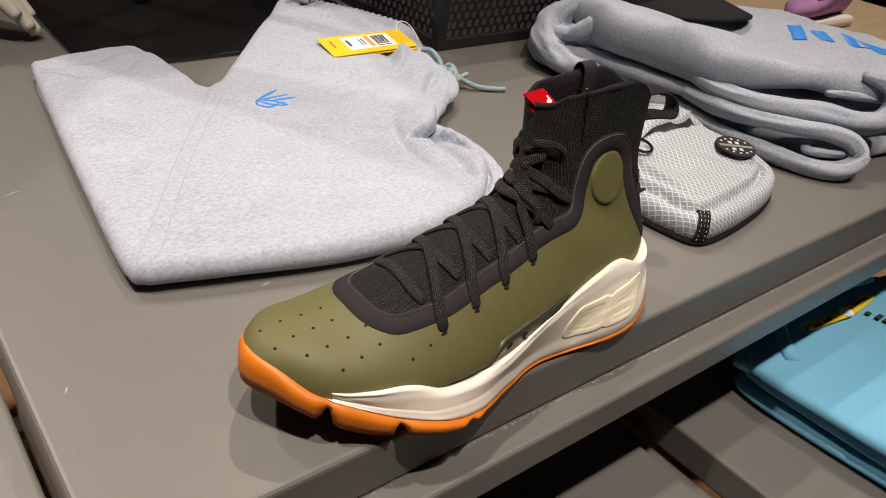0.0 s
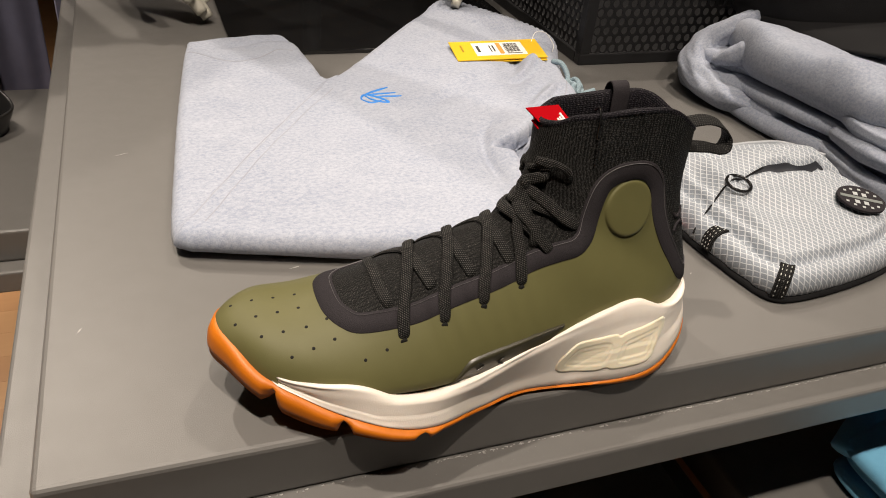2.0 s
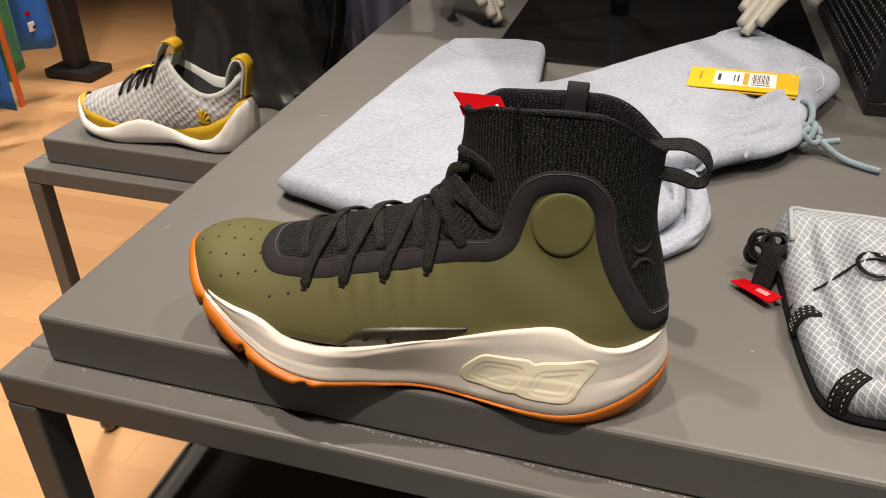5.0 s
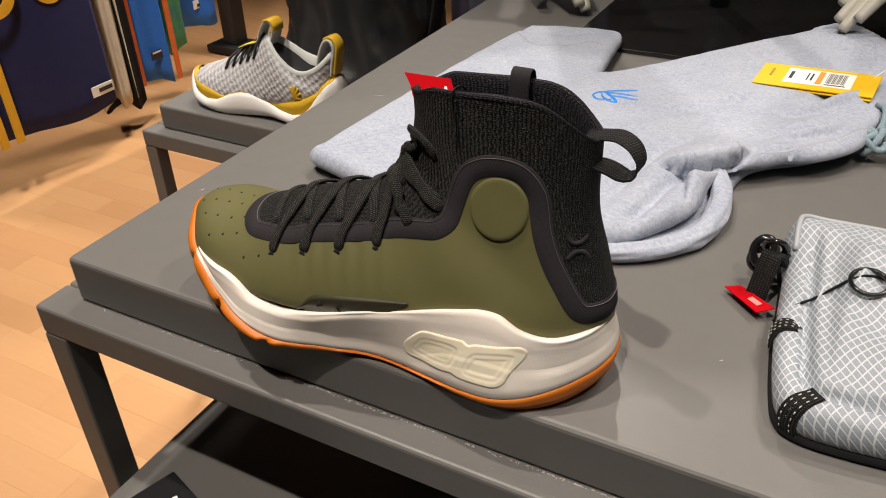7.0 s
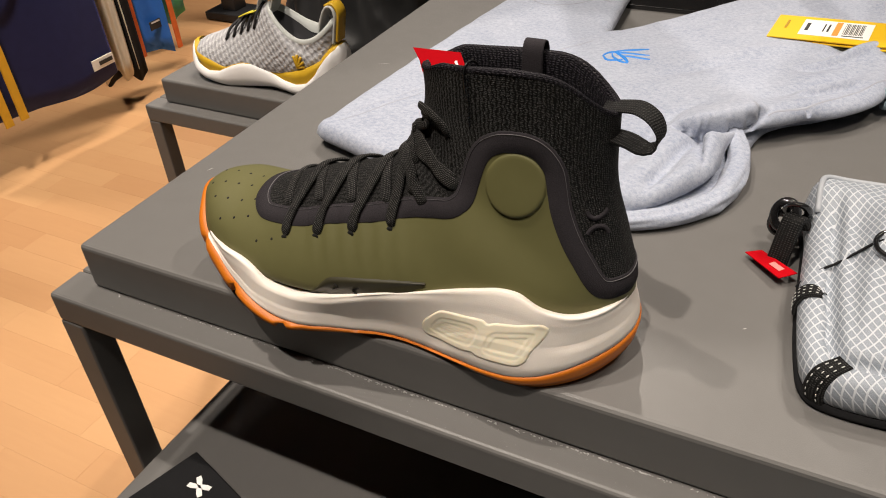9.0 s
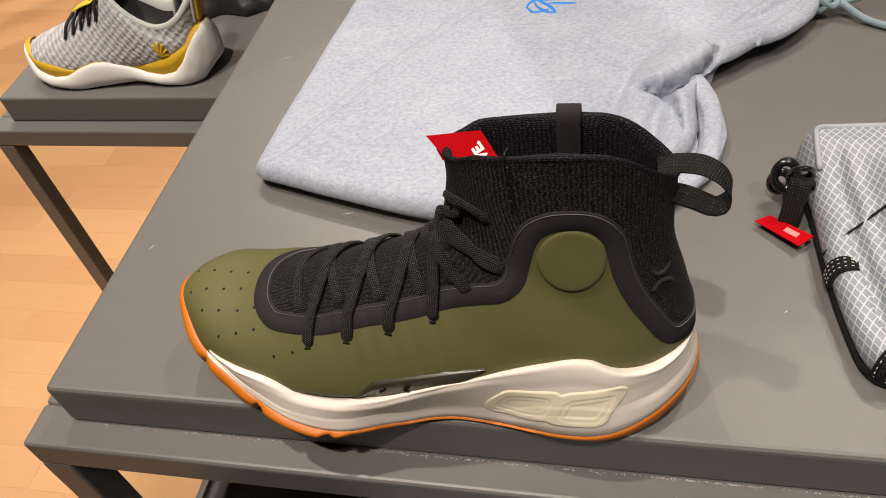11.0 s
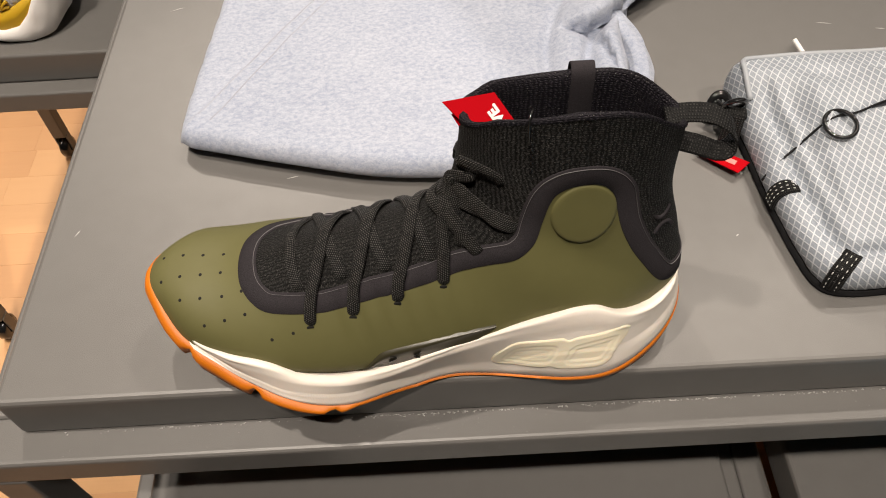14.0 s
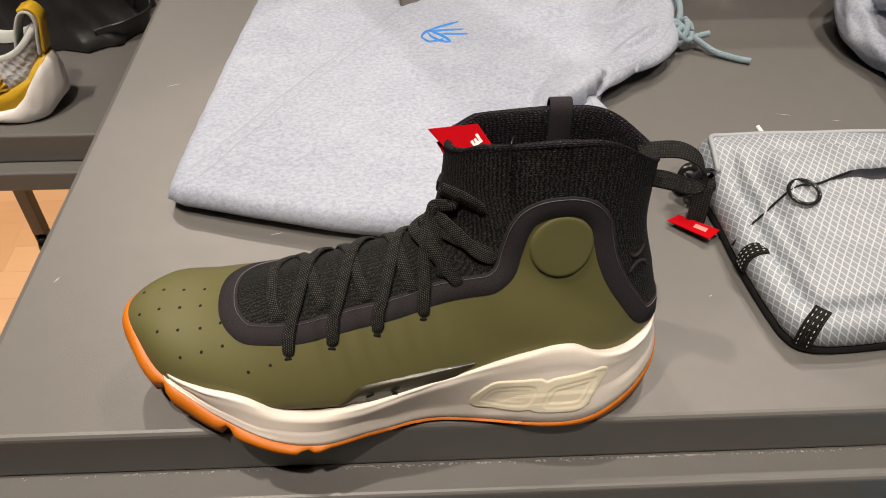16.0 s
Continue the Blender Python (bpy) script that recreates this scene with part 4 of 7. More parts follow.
lace([front_at(0.826, 0.050), front_at(0.830, 0.041), near_side(0.2685, 0.8325)[0], near_side(0.2765, 0.832)[0], near_side(0.2835, 0.8275)[0], near_side(0.2855, 0.821)[0]], width=0.004, lift=0.0025)
lace([front_at(0.812, 0.052), near_side(0.2605, 0.8035)[0], near_side(0.266, 0.796)[0], near_side(0.2655, 0.787)[0]], lift=0.0030)
lace([far_side(0.275, 0.832)[0], far_side(0.268, 0.826)[0], front_at(0.819, 0.055), front_at(0.815, 0.043), near_side(0.2655, 0.8115)[0]], lift=0.0008)

# cream window set into the heel of the midsole, in two cells
MIDSOLE = BVHTree.FromPolygons([v.co for v in midsole_ob.data.vertices], [tuple(p.vertices) for p in midsole_ob.data.polygons])


def on_midsole(x, z, up):
    hit, normal, _, _ = MIDSOLE.ray_cast(Vector((x, -0.2, z)), Vector((0, 1, 0)))
    return np.array(hit) + np.array((0, -up, 0))


FRAME = [(0.2790, 0.7175), (0.2800, 0.7223), (0.2839, 0.7271), (0.2895, 0.7322), (0.2938, 0.7341), (0.3045, 0.7347), (0.3160, 0.7354), (0.3199, 0.7338), (0.3242, 0.7355), (0.3349, 0.7373), (0.3437, 0.7396), (0.3490, 0.7402), (0.3526, 0.7376),
         (0.3520, 0.7336), (0.3490, 0.7290), (0.3456, 0.7240), (0.3432, 0.7181), (0.3385, 0.7146), (0.3312, 0.7133), (0.3159, 0.7125), (0.3112, 0.7138), (0.3053, 0.7125), (0.2945, 0.7125), (0.2837, 0.7129), (0.2797, 0.7148)]
CELLS = ([(0.2845, 0.7185), (0.2895, 0.7275), (0.2960, 0.7302), (0.3110, 0.7312), (0.3150, 0.7271), (0.3105, 0.7172), (0.3040, 0.7160), (0.2930, 0.7160)],
         [(0.3178, 0.7205), (0.3219, 0.7292), (0.3300, 0.7322), (0.3440, 0.7352), (0.3465, 0.7325), (0.3430, 0.7240), (0.3385, 0.7175), (0.3300, 0.7160), (0.3200, 0.7160)])


def eased(d, width):
    u = np.clip(d / width, 0, 1)
    return u * u * (3 - 2 * u)


def inset_window():
    """A plate that follows the foam, with a rounded rim, and two stepped cells sunk into it."""
    step = 0.00055
    rim_line = curve(FRAME, 160, True)
    gx, gz = np.meshgrid(np.arange(0.2785, 0.3535, step), np.arange(0.7115, 0.7415, step), indexing="ij")
    pts = np.stack([gx.ravel(), gz.ravel()], 1)
    d, near = inside_distance(pts, rim_line)
    keep = d > -0.8 * step
    pts = np.where((keep & (d < 0.3 * step))[:, None], near, pts)
    h = -0.0003 + 0.0010 * eased(d, 0.0010)
    for k, cell in enumerate(CELLS):
        c = inside_distance(pts, curve(cell, 80, True))[0]
        h -= 0.00032 * eased(c, 0.0014) + (0.00020 + 0.00014 * k) * eased(c - 0.0030, 0.0014)
        if k == 0:
            h += 0.00004 * np.sin(pts[:, 1] * 2 * math.pi / 0.0016) * eased(c - 0.0034, 0.001)
    index = -np.ones(len(pts), int)
    index[keep] = np.arange(keep.sum())
    idx = index.reshape(gx.shape)
    verts = [on_midsole(x, z, max(up, 0.00006 if d0 > 0.0012 else -0.0003)) for (x, z), up, d0 in zip(pts[keep], h[keep], d[keep])]
    faces = []
    for i in range(idx.shape[0] - 1):
        for j in range(idx.shape[1] - 1):
            f = (idx[i, j], idx[i + 1, j], idx[i + 1, j + 1], idx[i, j + 1])
            if min(f) >= 0:
                faces.append(tuple(int(k) for k in f))
    return verts, faces


of_shoe(link("heel_window", *inset_window(), CREAM, label="cream rubber window with two sunken cells"))

# glossy black support plate between shell and foam
plate_top = curve([(0.200, 0.7222), (0.208, 0.7250), (0.2144, 0.7302), (0.2188, 0.7347), (0.2232, 0.7377), (0.232, 0.7396), (0.2525, 0.7426), (0.2671, 0.7447), (0.2815, 0.7464)], 60)
plate_foot = curve([(0.200, 0.7200), (0.212, 0.7195), (0.224, 0.7190), (0.2383, 0.7225), (0.2529, 0.7290), (0.2673, 0.7370), (0.2815, 0.7450)], 60)
rows = []
for v, up in ((-0.05, -0.0006), (0.0, 0.0010), (0.04, 0.0015), (0.10, 0.0015), (0.16, 0.0010), (0.5, 0.0009), (1.0, 0.0009)):
    row = np.array([near_side(*(a * (1 - v) + c * v))[0] + np.array((0, -up, 0)) for a, c in zip(plate_top, plate_foot)])
    for _ in range(12):
        row[1:-1, 1] = (row[:-2, 1] + 2 * row[1:-1, 1] + row[2:, 1]) / 4
    rows.append(row)
plate = of_shoe(link("support_plate", *loft(rows, False), SHANK, label="smoked glossy arch support plate"))
for x, turn in ((0.228, 1), (0.240, -1)):
    pts = [near_side(x - turn * 0.0024, 0.7365)[0], near_side(x + turn * 0.0016, 0.7345)[0], near_side(x - turn * 0.0024, 0.7325)[0]]
    of_shoe(link("arrow_mark", *tube([p + np.array((0, -0.0011, 0)) for p in pts], 0.0003, 6, 12), GLOSS_BLACK), plate)

# pull loops, rim tab and heel badge


def ribbon(path, width, thick, axis=(0, 1, 0), n=40):
    p = curve(path, n)
    t = np.gradient(p, axis=0)
    t /= np.linalg.norm(t, axis=1)[:, None]
    a = np.array(axis, float)
    rows = []
    for c, d in zip(p, t):
        s = a - d * (a @ d)
        s /= np.linalg.norm(s)
        w = np.cross(d, s)
        rows.append([c + s * width / 2 * u + w * thick / 2 * v for u, v in ((-1, -0.6), (-0.9, -1), (0.9, -1), (1, -0.6), (1, 0.6), (0.9, 1), (-0.9, 1), (-1, 0.6))])
    ribbon.run = run_uv(rows)
    return loft(rows, True, True, True)


of_shoe(link("pull_loop", *ribbon([(0.360, 0.054, 0.8420), (0.3686, 0.0535, 0.8440), (0.378, 0.0500, 0.8462), (0.386, 0.0465, 0.8438), (0.3898, 0.0445, 0.8380), (0.3880, 0.0420, 0.8328), (0.3836, 0.0405, 0.8315), (0.3765, 0.0440, 0.8318), (0.369, 0.0490, 0.8305), (0.362, 0.0520, 0.8290)],
                                  0.0108, 0.0013, (0.12, 1, 0.15)), WEB_BLACK, label="black woven heel pull loop", uv=ribbon.run))
of_shoe(link("rim_tab", *ribbon([(0.3218, 0.0588, 0.838), (0.3218, 0.0592, 0.856), (0.3218, 0.0605, 0.8640), (0.3218, 0.0645, 0.8665), (0.3218, 0.0685, 0.8620), (0.3218, 0.0692, 0.848)],
                                0.0105, 0.0010, (1, 0, 0)), TRIM_BLACK, label="folded black tape tab on the rim"))


def write(name, words, size, m, material, parent=None, label="", thick=0.00015, align="CENTER", bold=0.0):
    """Letters in the built-in font, as a mesh, laid out by the pose m."""
    data = bpy.data.curves.new(name, "FONT")
    data.body, data.size, data.extrude, data.align_x, data.align_y = words, size, thick, align, "CENTER"
    data.offset = bold
    tmp = new("letters", data)
    me = bpy.data.meshes.new_from_object(tmp.evaluated_get(bpy.context.evaluated_depsgraph_get()))
    bpy.data.objects.remove(tmp)
    me.transform(m)
    me.materials.clear()
    me.materials.append(material)
    ob = new(name, me)
    if parent is not None:
        ob.parent = parent
        ob.matrix_parent_inverse = parent.matrix_world.inverted() if parent.type != "EMPTY" else Matrix.Translation(-parent.location)
    if label:
        ob["label"] = label
    return ob


def under(parent, ob):
    ob.parent = parent
    ob.matrix_parent_inverse = Matrix.Translation(-parent.location)
    return ob


def sub(ob, parent_part):
    """A piece one level deeper, built in world places like its part."""
    ob.parent = parent_part
    return ob


# red size tag in the shoe's collar, with its fastener
P1, P2, P3, P4 = (Vector(p) for p in ((0.2604, 0.0509, 0.8610), (0.2823, 0.0614, 0.8546), (0.2925, 0.0500, 0.8480), (0.2671, 0.0490, 0.8495)))
ex = (P1 - P3).normalized()
ez = (P1 - P3).cross(P2 - P4).normalized()
ez = ez if ez.z > 0 else -ez
ey = ez.cross(ex)
TAG_M = Matrix((ex, ey, ez)).transposed().to_4x4()
TAG_M.translation = (P1 + P2 + P3 + P4) / 4
flat_tag = [tuple((TAG_M.inverted() @ p).xy) for p in (P1, P2, P3, P4)]
red = piece("swing_tag", flat_tag if ez.z < 0 else flat_tag[::-1], 0, 0.0005, RED_CARD, None, "red card tag tucked into the collar", TAG_M)
of_shoe(red)
lx = (P2 - P3).normalized()
lz = ez if ez.dot(Vector((0, -0.6, 0.8))) > 0 else -ez
lx = (lx - lz * lx.dot(lz)).normalized()
LM = Matrix((lx, lz.cross(lx), lz)).transposed().to_4x4()
spotted = P3 * 0.55 + P2 * 0.45 + lz.cross(lx) * 0.0055
LM.translation = spotted - ez * ez.dot(spotted - TAG_M.translation) + lz * (0.0009 if lz == ez else 0.0003)
of_shoe(write("tag_lettering", "IVE.", 0.0066, LM, WHITE_PAPER, bold=0.00035), red)
red2 = piece("swing_tag", [(0.40 * x + 0.004, 0.62 * y + 0.004) for x, y in flat_tag[::-1]], -0.003, 0.0005, RED_CARD, None, "", TAG_M)
of_shoe(red2)
string = [(0.2965, 0.0362, 0.846), (0.2960, 0.0358, 0.856), (0.2965, 0.0380, 0.8610), (0.2980, 0.0420, 0.8615), (0.2985, 0.0465, 0.858)]
of_shoe(link("tag_fastener", *tube(string, 0.0006, 8, 30), GLOSS_BLACK, label="thin black plastic tag loop"))
for k, (x, y, z) in enumerate(curve([(0.2970, 0.0365, 0.855), (0.2968, 0.0360, 0.849), (0.2970, 0.0350, 0.841), (0.2972, 0.0345, 0.832)], 7)):
    hit, nn = outward((x, y - 0.01, z))
    of_shoe(link("fastener_bead", *tube([hit + nn * 0.0005 + np.array((0, 0, -0.0016)), hit + nn * 0.0010, hit + nn * 0.0005 + np.array((0, 0, 0.0016))], 0.0007, 6, 8), GLOSS_BLACK))
# embossed heel badge: two facing arcs
for turn in (1, -1):
    arc = []
    for a in np.linspace(-60, 60, 9):
        arc.append((0.3655 - turn * 0.0010 + 0.0052 * math.sin(radians(a)), 0.7885 + turn * (0.0098 - 0.0078 * math.cos(radians(a)))))
    pts = [near_side(min(x, 0.3735), z)[0] for x, z in arc]
    of_shoe(link("heel_badge", *strip(pts, 0.0026, [(-1, -0.0002), (-0.7, 0.0008), (0.7, 0.0008), (1, -0.0002)], 30), TRIM_BLACK, label="black embossed heel badge"))

def roll(points, radii, seed, n=60, sides=26):
    """A slack roll of cloth, thick and thin along its run, with shallow creases."""
    p = curve(points, n)
    r = np.interp(np.linspace(0, 1, n), np.linspace(0, 1, len(radii)), radii)
    t = np.gradient(p, axis=0)
    t /= np.linalg.norm(t, axis=1)[:, None] + 1e-12
    loops = []
    for k, (c, d) in enumerate(zip(p, t)):
        s = np.cross(d, (0, 0, 1.0))
        s /= np.linalg.norm(s) + 1e-9
        w = np.cross(s, d)
        ring_ = []
        for a in np.linspace(0, 2 * math.pi, sides, endpoint=False):
            crease = 1 - abs(2 * noise.noise(Vector((1.6 * math.cos(a) + seed, 1.6 * math.sin(a), k / n * 4.5))))
            ring_.append(c + r[k] * (0.86 + 0.22 * crease + 0.10 * noise.noise(Vector((3 * math.cos(a), 3 * math.sin(a) + seed, k / n * 11)))) * (math.cos(a) * s + 0.85 * math.sin(a) * w))
        loops.append(ring_)
    return loft(loops, True, True, True)


# ---- the folded sweatpants ----
pants = thing("sweatpants", "heather grey fleece joggers folded flat on the grey table", "pants", (0.28, 0.36, TOP))
LOW = [(0.119, 0.564), (0.172, 0.585), (0.212, 0.592), (0.226, 0.570), (0.236, 0.490), (0.250, 0.446), (0.290, 0.490), (0.350, 0.565), (0.400, 0.622), (0.450, 0.675),
       (0.490, 0.645), (0.524, 0.575), (0.524, 0.530), (0.498, 0.468), (0.482, 0.424), (0.472, 0.384), (0.450, 0.357), (0.430, 0.342), (0.412, 0.316), (0.406, 0.262), (0.408, 0.225), (0.393, 0.190), (0.369, 0.165),
       (0.330, 0.152), (0.280, 0.148), (0.215, 0.152), (0.150, 0.170), (0.100, 0.186), (0.084, 0.208), (0.091, 0.300), (0.103, 0.420)]
HIGH = [(0.118, 0.575), (0.128, 0.584), (0.172, 0.596), (0.217, 0.604), (0.232, 0.584), (0.242, 0.500), (0.249, 0.458), (0.290, 0.502), (0.350, 0.577), (0.400, 0.634), (0.452, 0.692),
        (0.498, 0.652), (0.538, 0.582), (0.543, 0.532), (0.515, 0.465), (0.498, 0.420), (0.490, 0.374), (0.464, 0.341), (0.440, 0.328), (0.430, 0.316), (0.418, 0.309), (0.404, 0.298), (0.397, 0.280), (0.395, 0.252), (0.396, 0.228),
        (0.387, 0.203), (0.370, 0.182), (0.354, 0.169), (0.330, 0.156), (0.280, 0.143), (0.215, 0.147), (0.150, 0.163), (0.106, 0.176), (0.082, 0.185), (0.079, 0.208), (0.087, 0.300), (0.099, 0.420)]


def low_height(x, y, d):
    return 0.010 + 0.0012 * wobble(x, y, 18, 1.0)


def bump_at(x, y, cx, cy, rx, ry, turn):
    c, s = math.cos(radians(turn)), math.sin(radians(turn))
    u, v = ((x - cx) * c + (y - cy) * s) / rx, (-(x - cx) * s + (y - cy) * c) / ry
    return np.exp(-u * u - v * v)


def fold_field(x, y, path):
    """Signed distance to a path (right-hand side positive), a fade at its ends, and the way to the right."""
    best, side, run = np.full(np.shape(x), 9.0), np.zeros(np.shape(x)), np.zeros(np.shape(x))
    rx, ry = np.zeros(np.shape(x)), np.zeros(np.shape(x))
    for k in range(len(path) - 1):
        (ax, ay), (bx, by) = path[k], path[k + 1]
        dx, dy = bx - ax, by - ay
        long = math.hypot(dx, dy)
        t = np.clip(((x - ax) * dx + (y - ay) * dy) / long ** 2, 0, 1)
        ex, ey = x - ax - t * dx, y - ay - t * dy
        d = np.hypot(ex, ey)
        near = d < best
        best, side, run = np.where(near, d, best), np.where(near, np.sign(ex * dy - ey * dx), side), np.where(near, (k + t) / (len(path) - 1), run)
        rx, ry = np.where(near, dy / long, rx), np.where(near, -dx / long, ry)
    return best * side, np.clip(np.minimum(run, 1 - run) / 0.25, 0, 1), rx, ry


def fold_at(x, y, path, width, drop, rise, soft=0.0018):
    """A lapped fold along a path: a trough on its right-hand side, a ridge on its left, fading out at both ends."""
    s, fade, _, _ = fold_field(x, y, path)
    right = 1 / (1 + np.exp(-np.clip(s / (0.4 * soft), -50, 50)))
    return fade * (rise * np.exp(-(s / (1.4 * width)) ** 2) * (1 - right) - drop * np.exp(-(s / width) ** 2) * right)


LAPS = (([(0.350, 0.272), (0.364, 0.277), (0.377, 0.282), (0.389, 0.296), (0.402, 0.313), (0.416, 0.319)], 0.011, 0.012), ([(0.3790, 0.268), (0.3835, 0.250), (0.3865, 0.232), (0.3880, 0.212)], 0.004, 0.006))


def overhang(ob):
    """Lets the ridge of each lapped fold hang over its trough."""
    co = np.array([v.co for v in ob.data.vertices])
    for path, reach, width in LAPS:
        s, fade, rx, ry = fold_field(co[:, 0], co[:, 1], path)
        push = reach * fade * np.exp(-(s / width) ** 2) * (s < 0.0005)
        co[:, 0] += rx * push
        co[:, 1] += ry * push
    ob.data.vertices.foreach_set("co", co.ravel())


def pants_lift(x, y):
    return 0.0085 * np.clip((x - 0.33) / 0.05, 0, 1) * np.clip((y - 0.16) / 0.05, 0, 1) + 0.002 * np.clip((y - 0.25) / 0.1, 0, 1)


def pants_height(x, y, d):
    seam = (x - 0.085) * 0.845 - (y - 0.193) * 0.535
    h = 0.0190 - 0.55 * pants_lift(x, y) + 0.0030 / (1 + np.exp(-np.clip(seam * 900, -60, 60)))
    h -= 0.0012 * np.exp(-(seam - 0.006) ** 2 / 0.0018 ** 2)
    h += 0.0014 * wobble(x, y, 12, 1.0) + 0.0008 * wobble(x, y, 45, 2.0) + 0.0028 * wobble(x, y, 30, 6.0) * np.clip((y - 0.52) / 0.03, 0, 1) * (x < 0.27)
    cuff = np.clip((y - 0.548 - 0.10 * (x - 0.12) + 0.006 * np.sin((x - 0.12) * 50)) / 0.008, 0, 1) * (x < 0.25)
    h -= 0.0028 * cuff
    # folds that run from the crotch and the waist
    crease = np.interp(y, [0.165, 0.175, 0.211, 0.250, 0.272, 0.292, 0.31], [0.350, 0.355, 0.364, 0.370, 0.377, 0.386, 0.400])
    reach = np.clip((y - 0.168) / 0.03, 0, 1) * np.clip((0.315 - y) / 0.03, 0, 1)
    h -= 0.0060 * np.exp(-((x - crease) / 0.0040) ** 2) * reach + 0.0045 * np.exp(-((x - crease + 0.030 + 0.10 * (y - 0.23)) / 0.0045) ** 2) * reach * np.clip((y - 0.20) / 0.03, 0, 1)
    h += 0.0050 * np.exp(-((x - crease - 0.016) / 0.010) ** 2) * reach + 0.0030 * np.exp(-((x - crease + 0.014) / 0.009) ** 2) * reach
    h += fold_at(x, y, [(0.350, 0.272), (0.364, 0.277), (0.377, 0.282), (0.389, 0.296), (0.402, 0.313), (0.416, 0.319)], 0.015, 0.0165, 0.0085)
    h -= 0.0028 * np.exp(-((x - np.interp(y, [0.18, 0.20, 0.23, 0.255, 0.275], [0.353, 0.358, 0.362, 0.369, 0.378])) / 0.0020) ** 2) * np.clip((y - 0.178) / 0.02, 0, 1) * np.clip((0.280 - y) / 0.02, 0, 1)
    h += fold_at(x, y, [(0.3790, 0.268), (0.3835, 0.250), (0.3865, 0.232), (0.3880, 0.212)], 0.009, 0.0075, 0.0035)
    h += fold_at(x, y, [(0.428, 0.345), (0.452, 0.362), (0.478, 0.392)], 0.010, 0.0050, 0.0045)
    h += fold_at(x, y, [(0.420, 0.400), (0.452, 0.420), (0.480, 0.455)], 0.012, 0.0045, 0.0030)
    h += 0.0050 * bump_at(x, y, 0.455, 0.360, 0.040, 0.010, 48) - 0.0045 * bump_at(x, y, 0.440, 0.372, 0.040, 0.006, 48)
    h += 0.0075 * bump_at(x, y, 0.470, 0.445, 0.045, 0.012, 60) - 0.0050 * bump_at(x, y, 0.452, 0.450, 0.040, 0.007, 62)
    h += 0.0040 * bump_at(x, y, 0.400, 0.430, 0.060, 0.014, 30) - 0.0030 * bump_at(x, y, 0.372, 0.400, 0.060, 0.008, 38)
    # gathered waistband
    band = np.clip((((x - 0.415) * 0.88 + (y - 0.655) * 0.47) - 0.006) / 0.005, 0, 1) * np.clip((y - 0.43) / 0.03, 0, 1) * (x > 0.40)
    ripple = ((x - 0.45) * -0.47 + (y - 0.69) * 0.88) * 760 + 2.2 * wobble(x, y, 26, 3.0)
    h += band * (0.0010 + 0.0013 * np.sin(ripple))
    # the pocket edge
    pocket = (x - 0.262) * 0.62 - (y - 0.440) * 0.62 - 0.012
    h -= 0.0010 * np.exp(-(pocket / 0.0016) ** 2) * (y > 0.455)
    return np.maximum(h, 0.003)


under(pants, cloth("lower_leg", LOW, low_height, FLEECE, cell=0.005, edge=0.008, z0=TOP, lip=0.4, label="lower fold of the leg"))
upper_leg = under(pants, cloth("upper_leg", HIGH, pants_height, FLEECE, cell=0.0026, edge=0.012, z0=TOP + 0.0015, lip=0.45, tuck=0.018, lift=pants_lift, label="upper fold with seams and gathered waistband"))
overhang(upper_leg)
verts, faces = roll([(0.312, 0.153, TOP + 0.0070), (0.347, 0.1595, TOP + 0.0072), (0.379, 0.179, TOP + 0.0074), (0.3990, 0.205, TOP + 0.0078), (0.4060, 0.236, TOP + 0.0100), (0.4030, 0.267, TOP + 0.0135), (0.393, 0.298, TOP + 0.0165)],
                    [0.005, 0.0072, 0.0076, 0.0080, 0.0088, 0.0085, 0.006], 5.0, 90)
under(pants, link("turned_edge", verts, faces, FLEECE, label="rolled edge of the lower leg", uv=[(v[0] + 0.6 * v[2], v[1] + 0.6 * v[2]) for v in verts]))
CLOTH = BVHTree.FromPolygons([v.co for v in upper_leg.data.vertices], [tuple(p.vertices) for p in upper_leg.data.polygons])


def lie(x, y, up=0.0):
    hit, _, _, _ = CLOTH.ray_cast(Vector((x, y, 1.5)), Vector((0, 0, -1)))
    return np.array((x, y, (hit.z if hit else TOP + 0.02) + up))


def lay_strip(path, width, material, parent, name, up=0.0006, taper=True, n=30):
    p = curve(path, n)
    t = np.gradient(p, axis=0)
    t /= np.linalg.norm(t, axis=1)[:, None]
    rows = []
    for i, (c, d) in enumerate(zip(p, t)):
        w = width / 2 * (min(1, 0.25 + 3.0 * min(i, n - 1 - i) / n) if taper else 1)
        s = np.array((-d[1], d[0])) * w
        rows.append([lie(*(c - s), -0.0003), lie(*(c - s * 0.9), up), lie(*(c + s * 0.9), up), lie(*(c + s), -0.0003)])
    return under(parent, link(name, *loft(rows, False), material))


for path in ([(0.268, 0.3945), (0.278, 0.4010), (0.288, 0.4075), (0.297, 0.4130)], [(0.268, 0.3935), (0.279, 0.3945), (0.290, 0.3965), (0.301, 0.3990)],
             [(0.279, 0.3875), (0.288, 0.3880), (0.297, 0.3885), (0.304, 0.3890)], [(0.266, 0.3780), (0.263, 0.3830), (0.265, 0.3910), (0.270, 0.3950), (0.276, 0.3900), (0.285, 0.3800), (0.287, 0.3745), (0.280, 0.3760), (0.272, 0.3835), (0.268, 0.3935)],
             [(0.264, 0.3810), (0.269, 0.3750), (0.276, 0.3765), (0.282, 0.3800)]):
    lay_strip(path, 0.0028, BLUE_PRINT, pants, "print_stroke")
SEAM_GREY = surface("seam_thread", (0.37, 0.39, 0.45), 0.9)
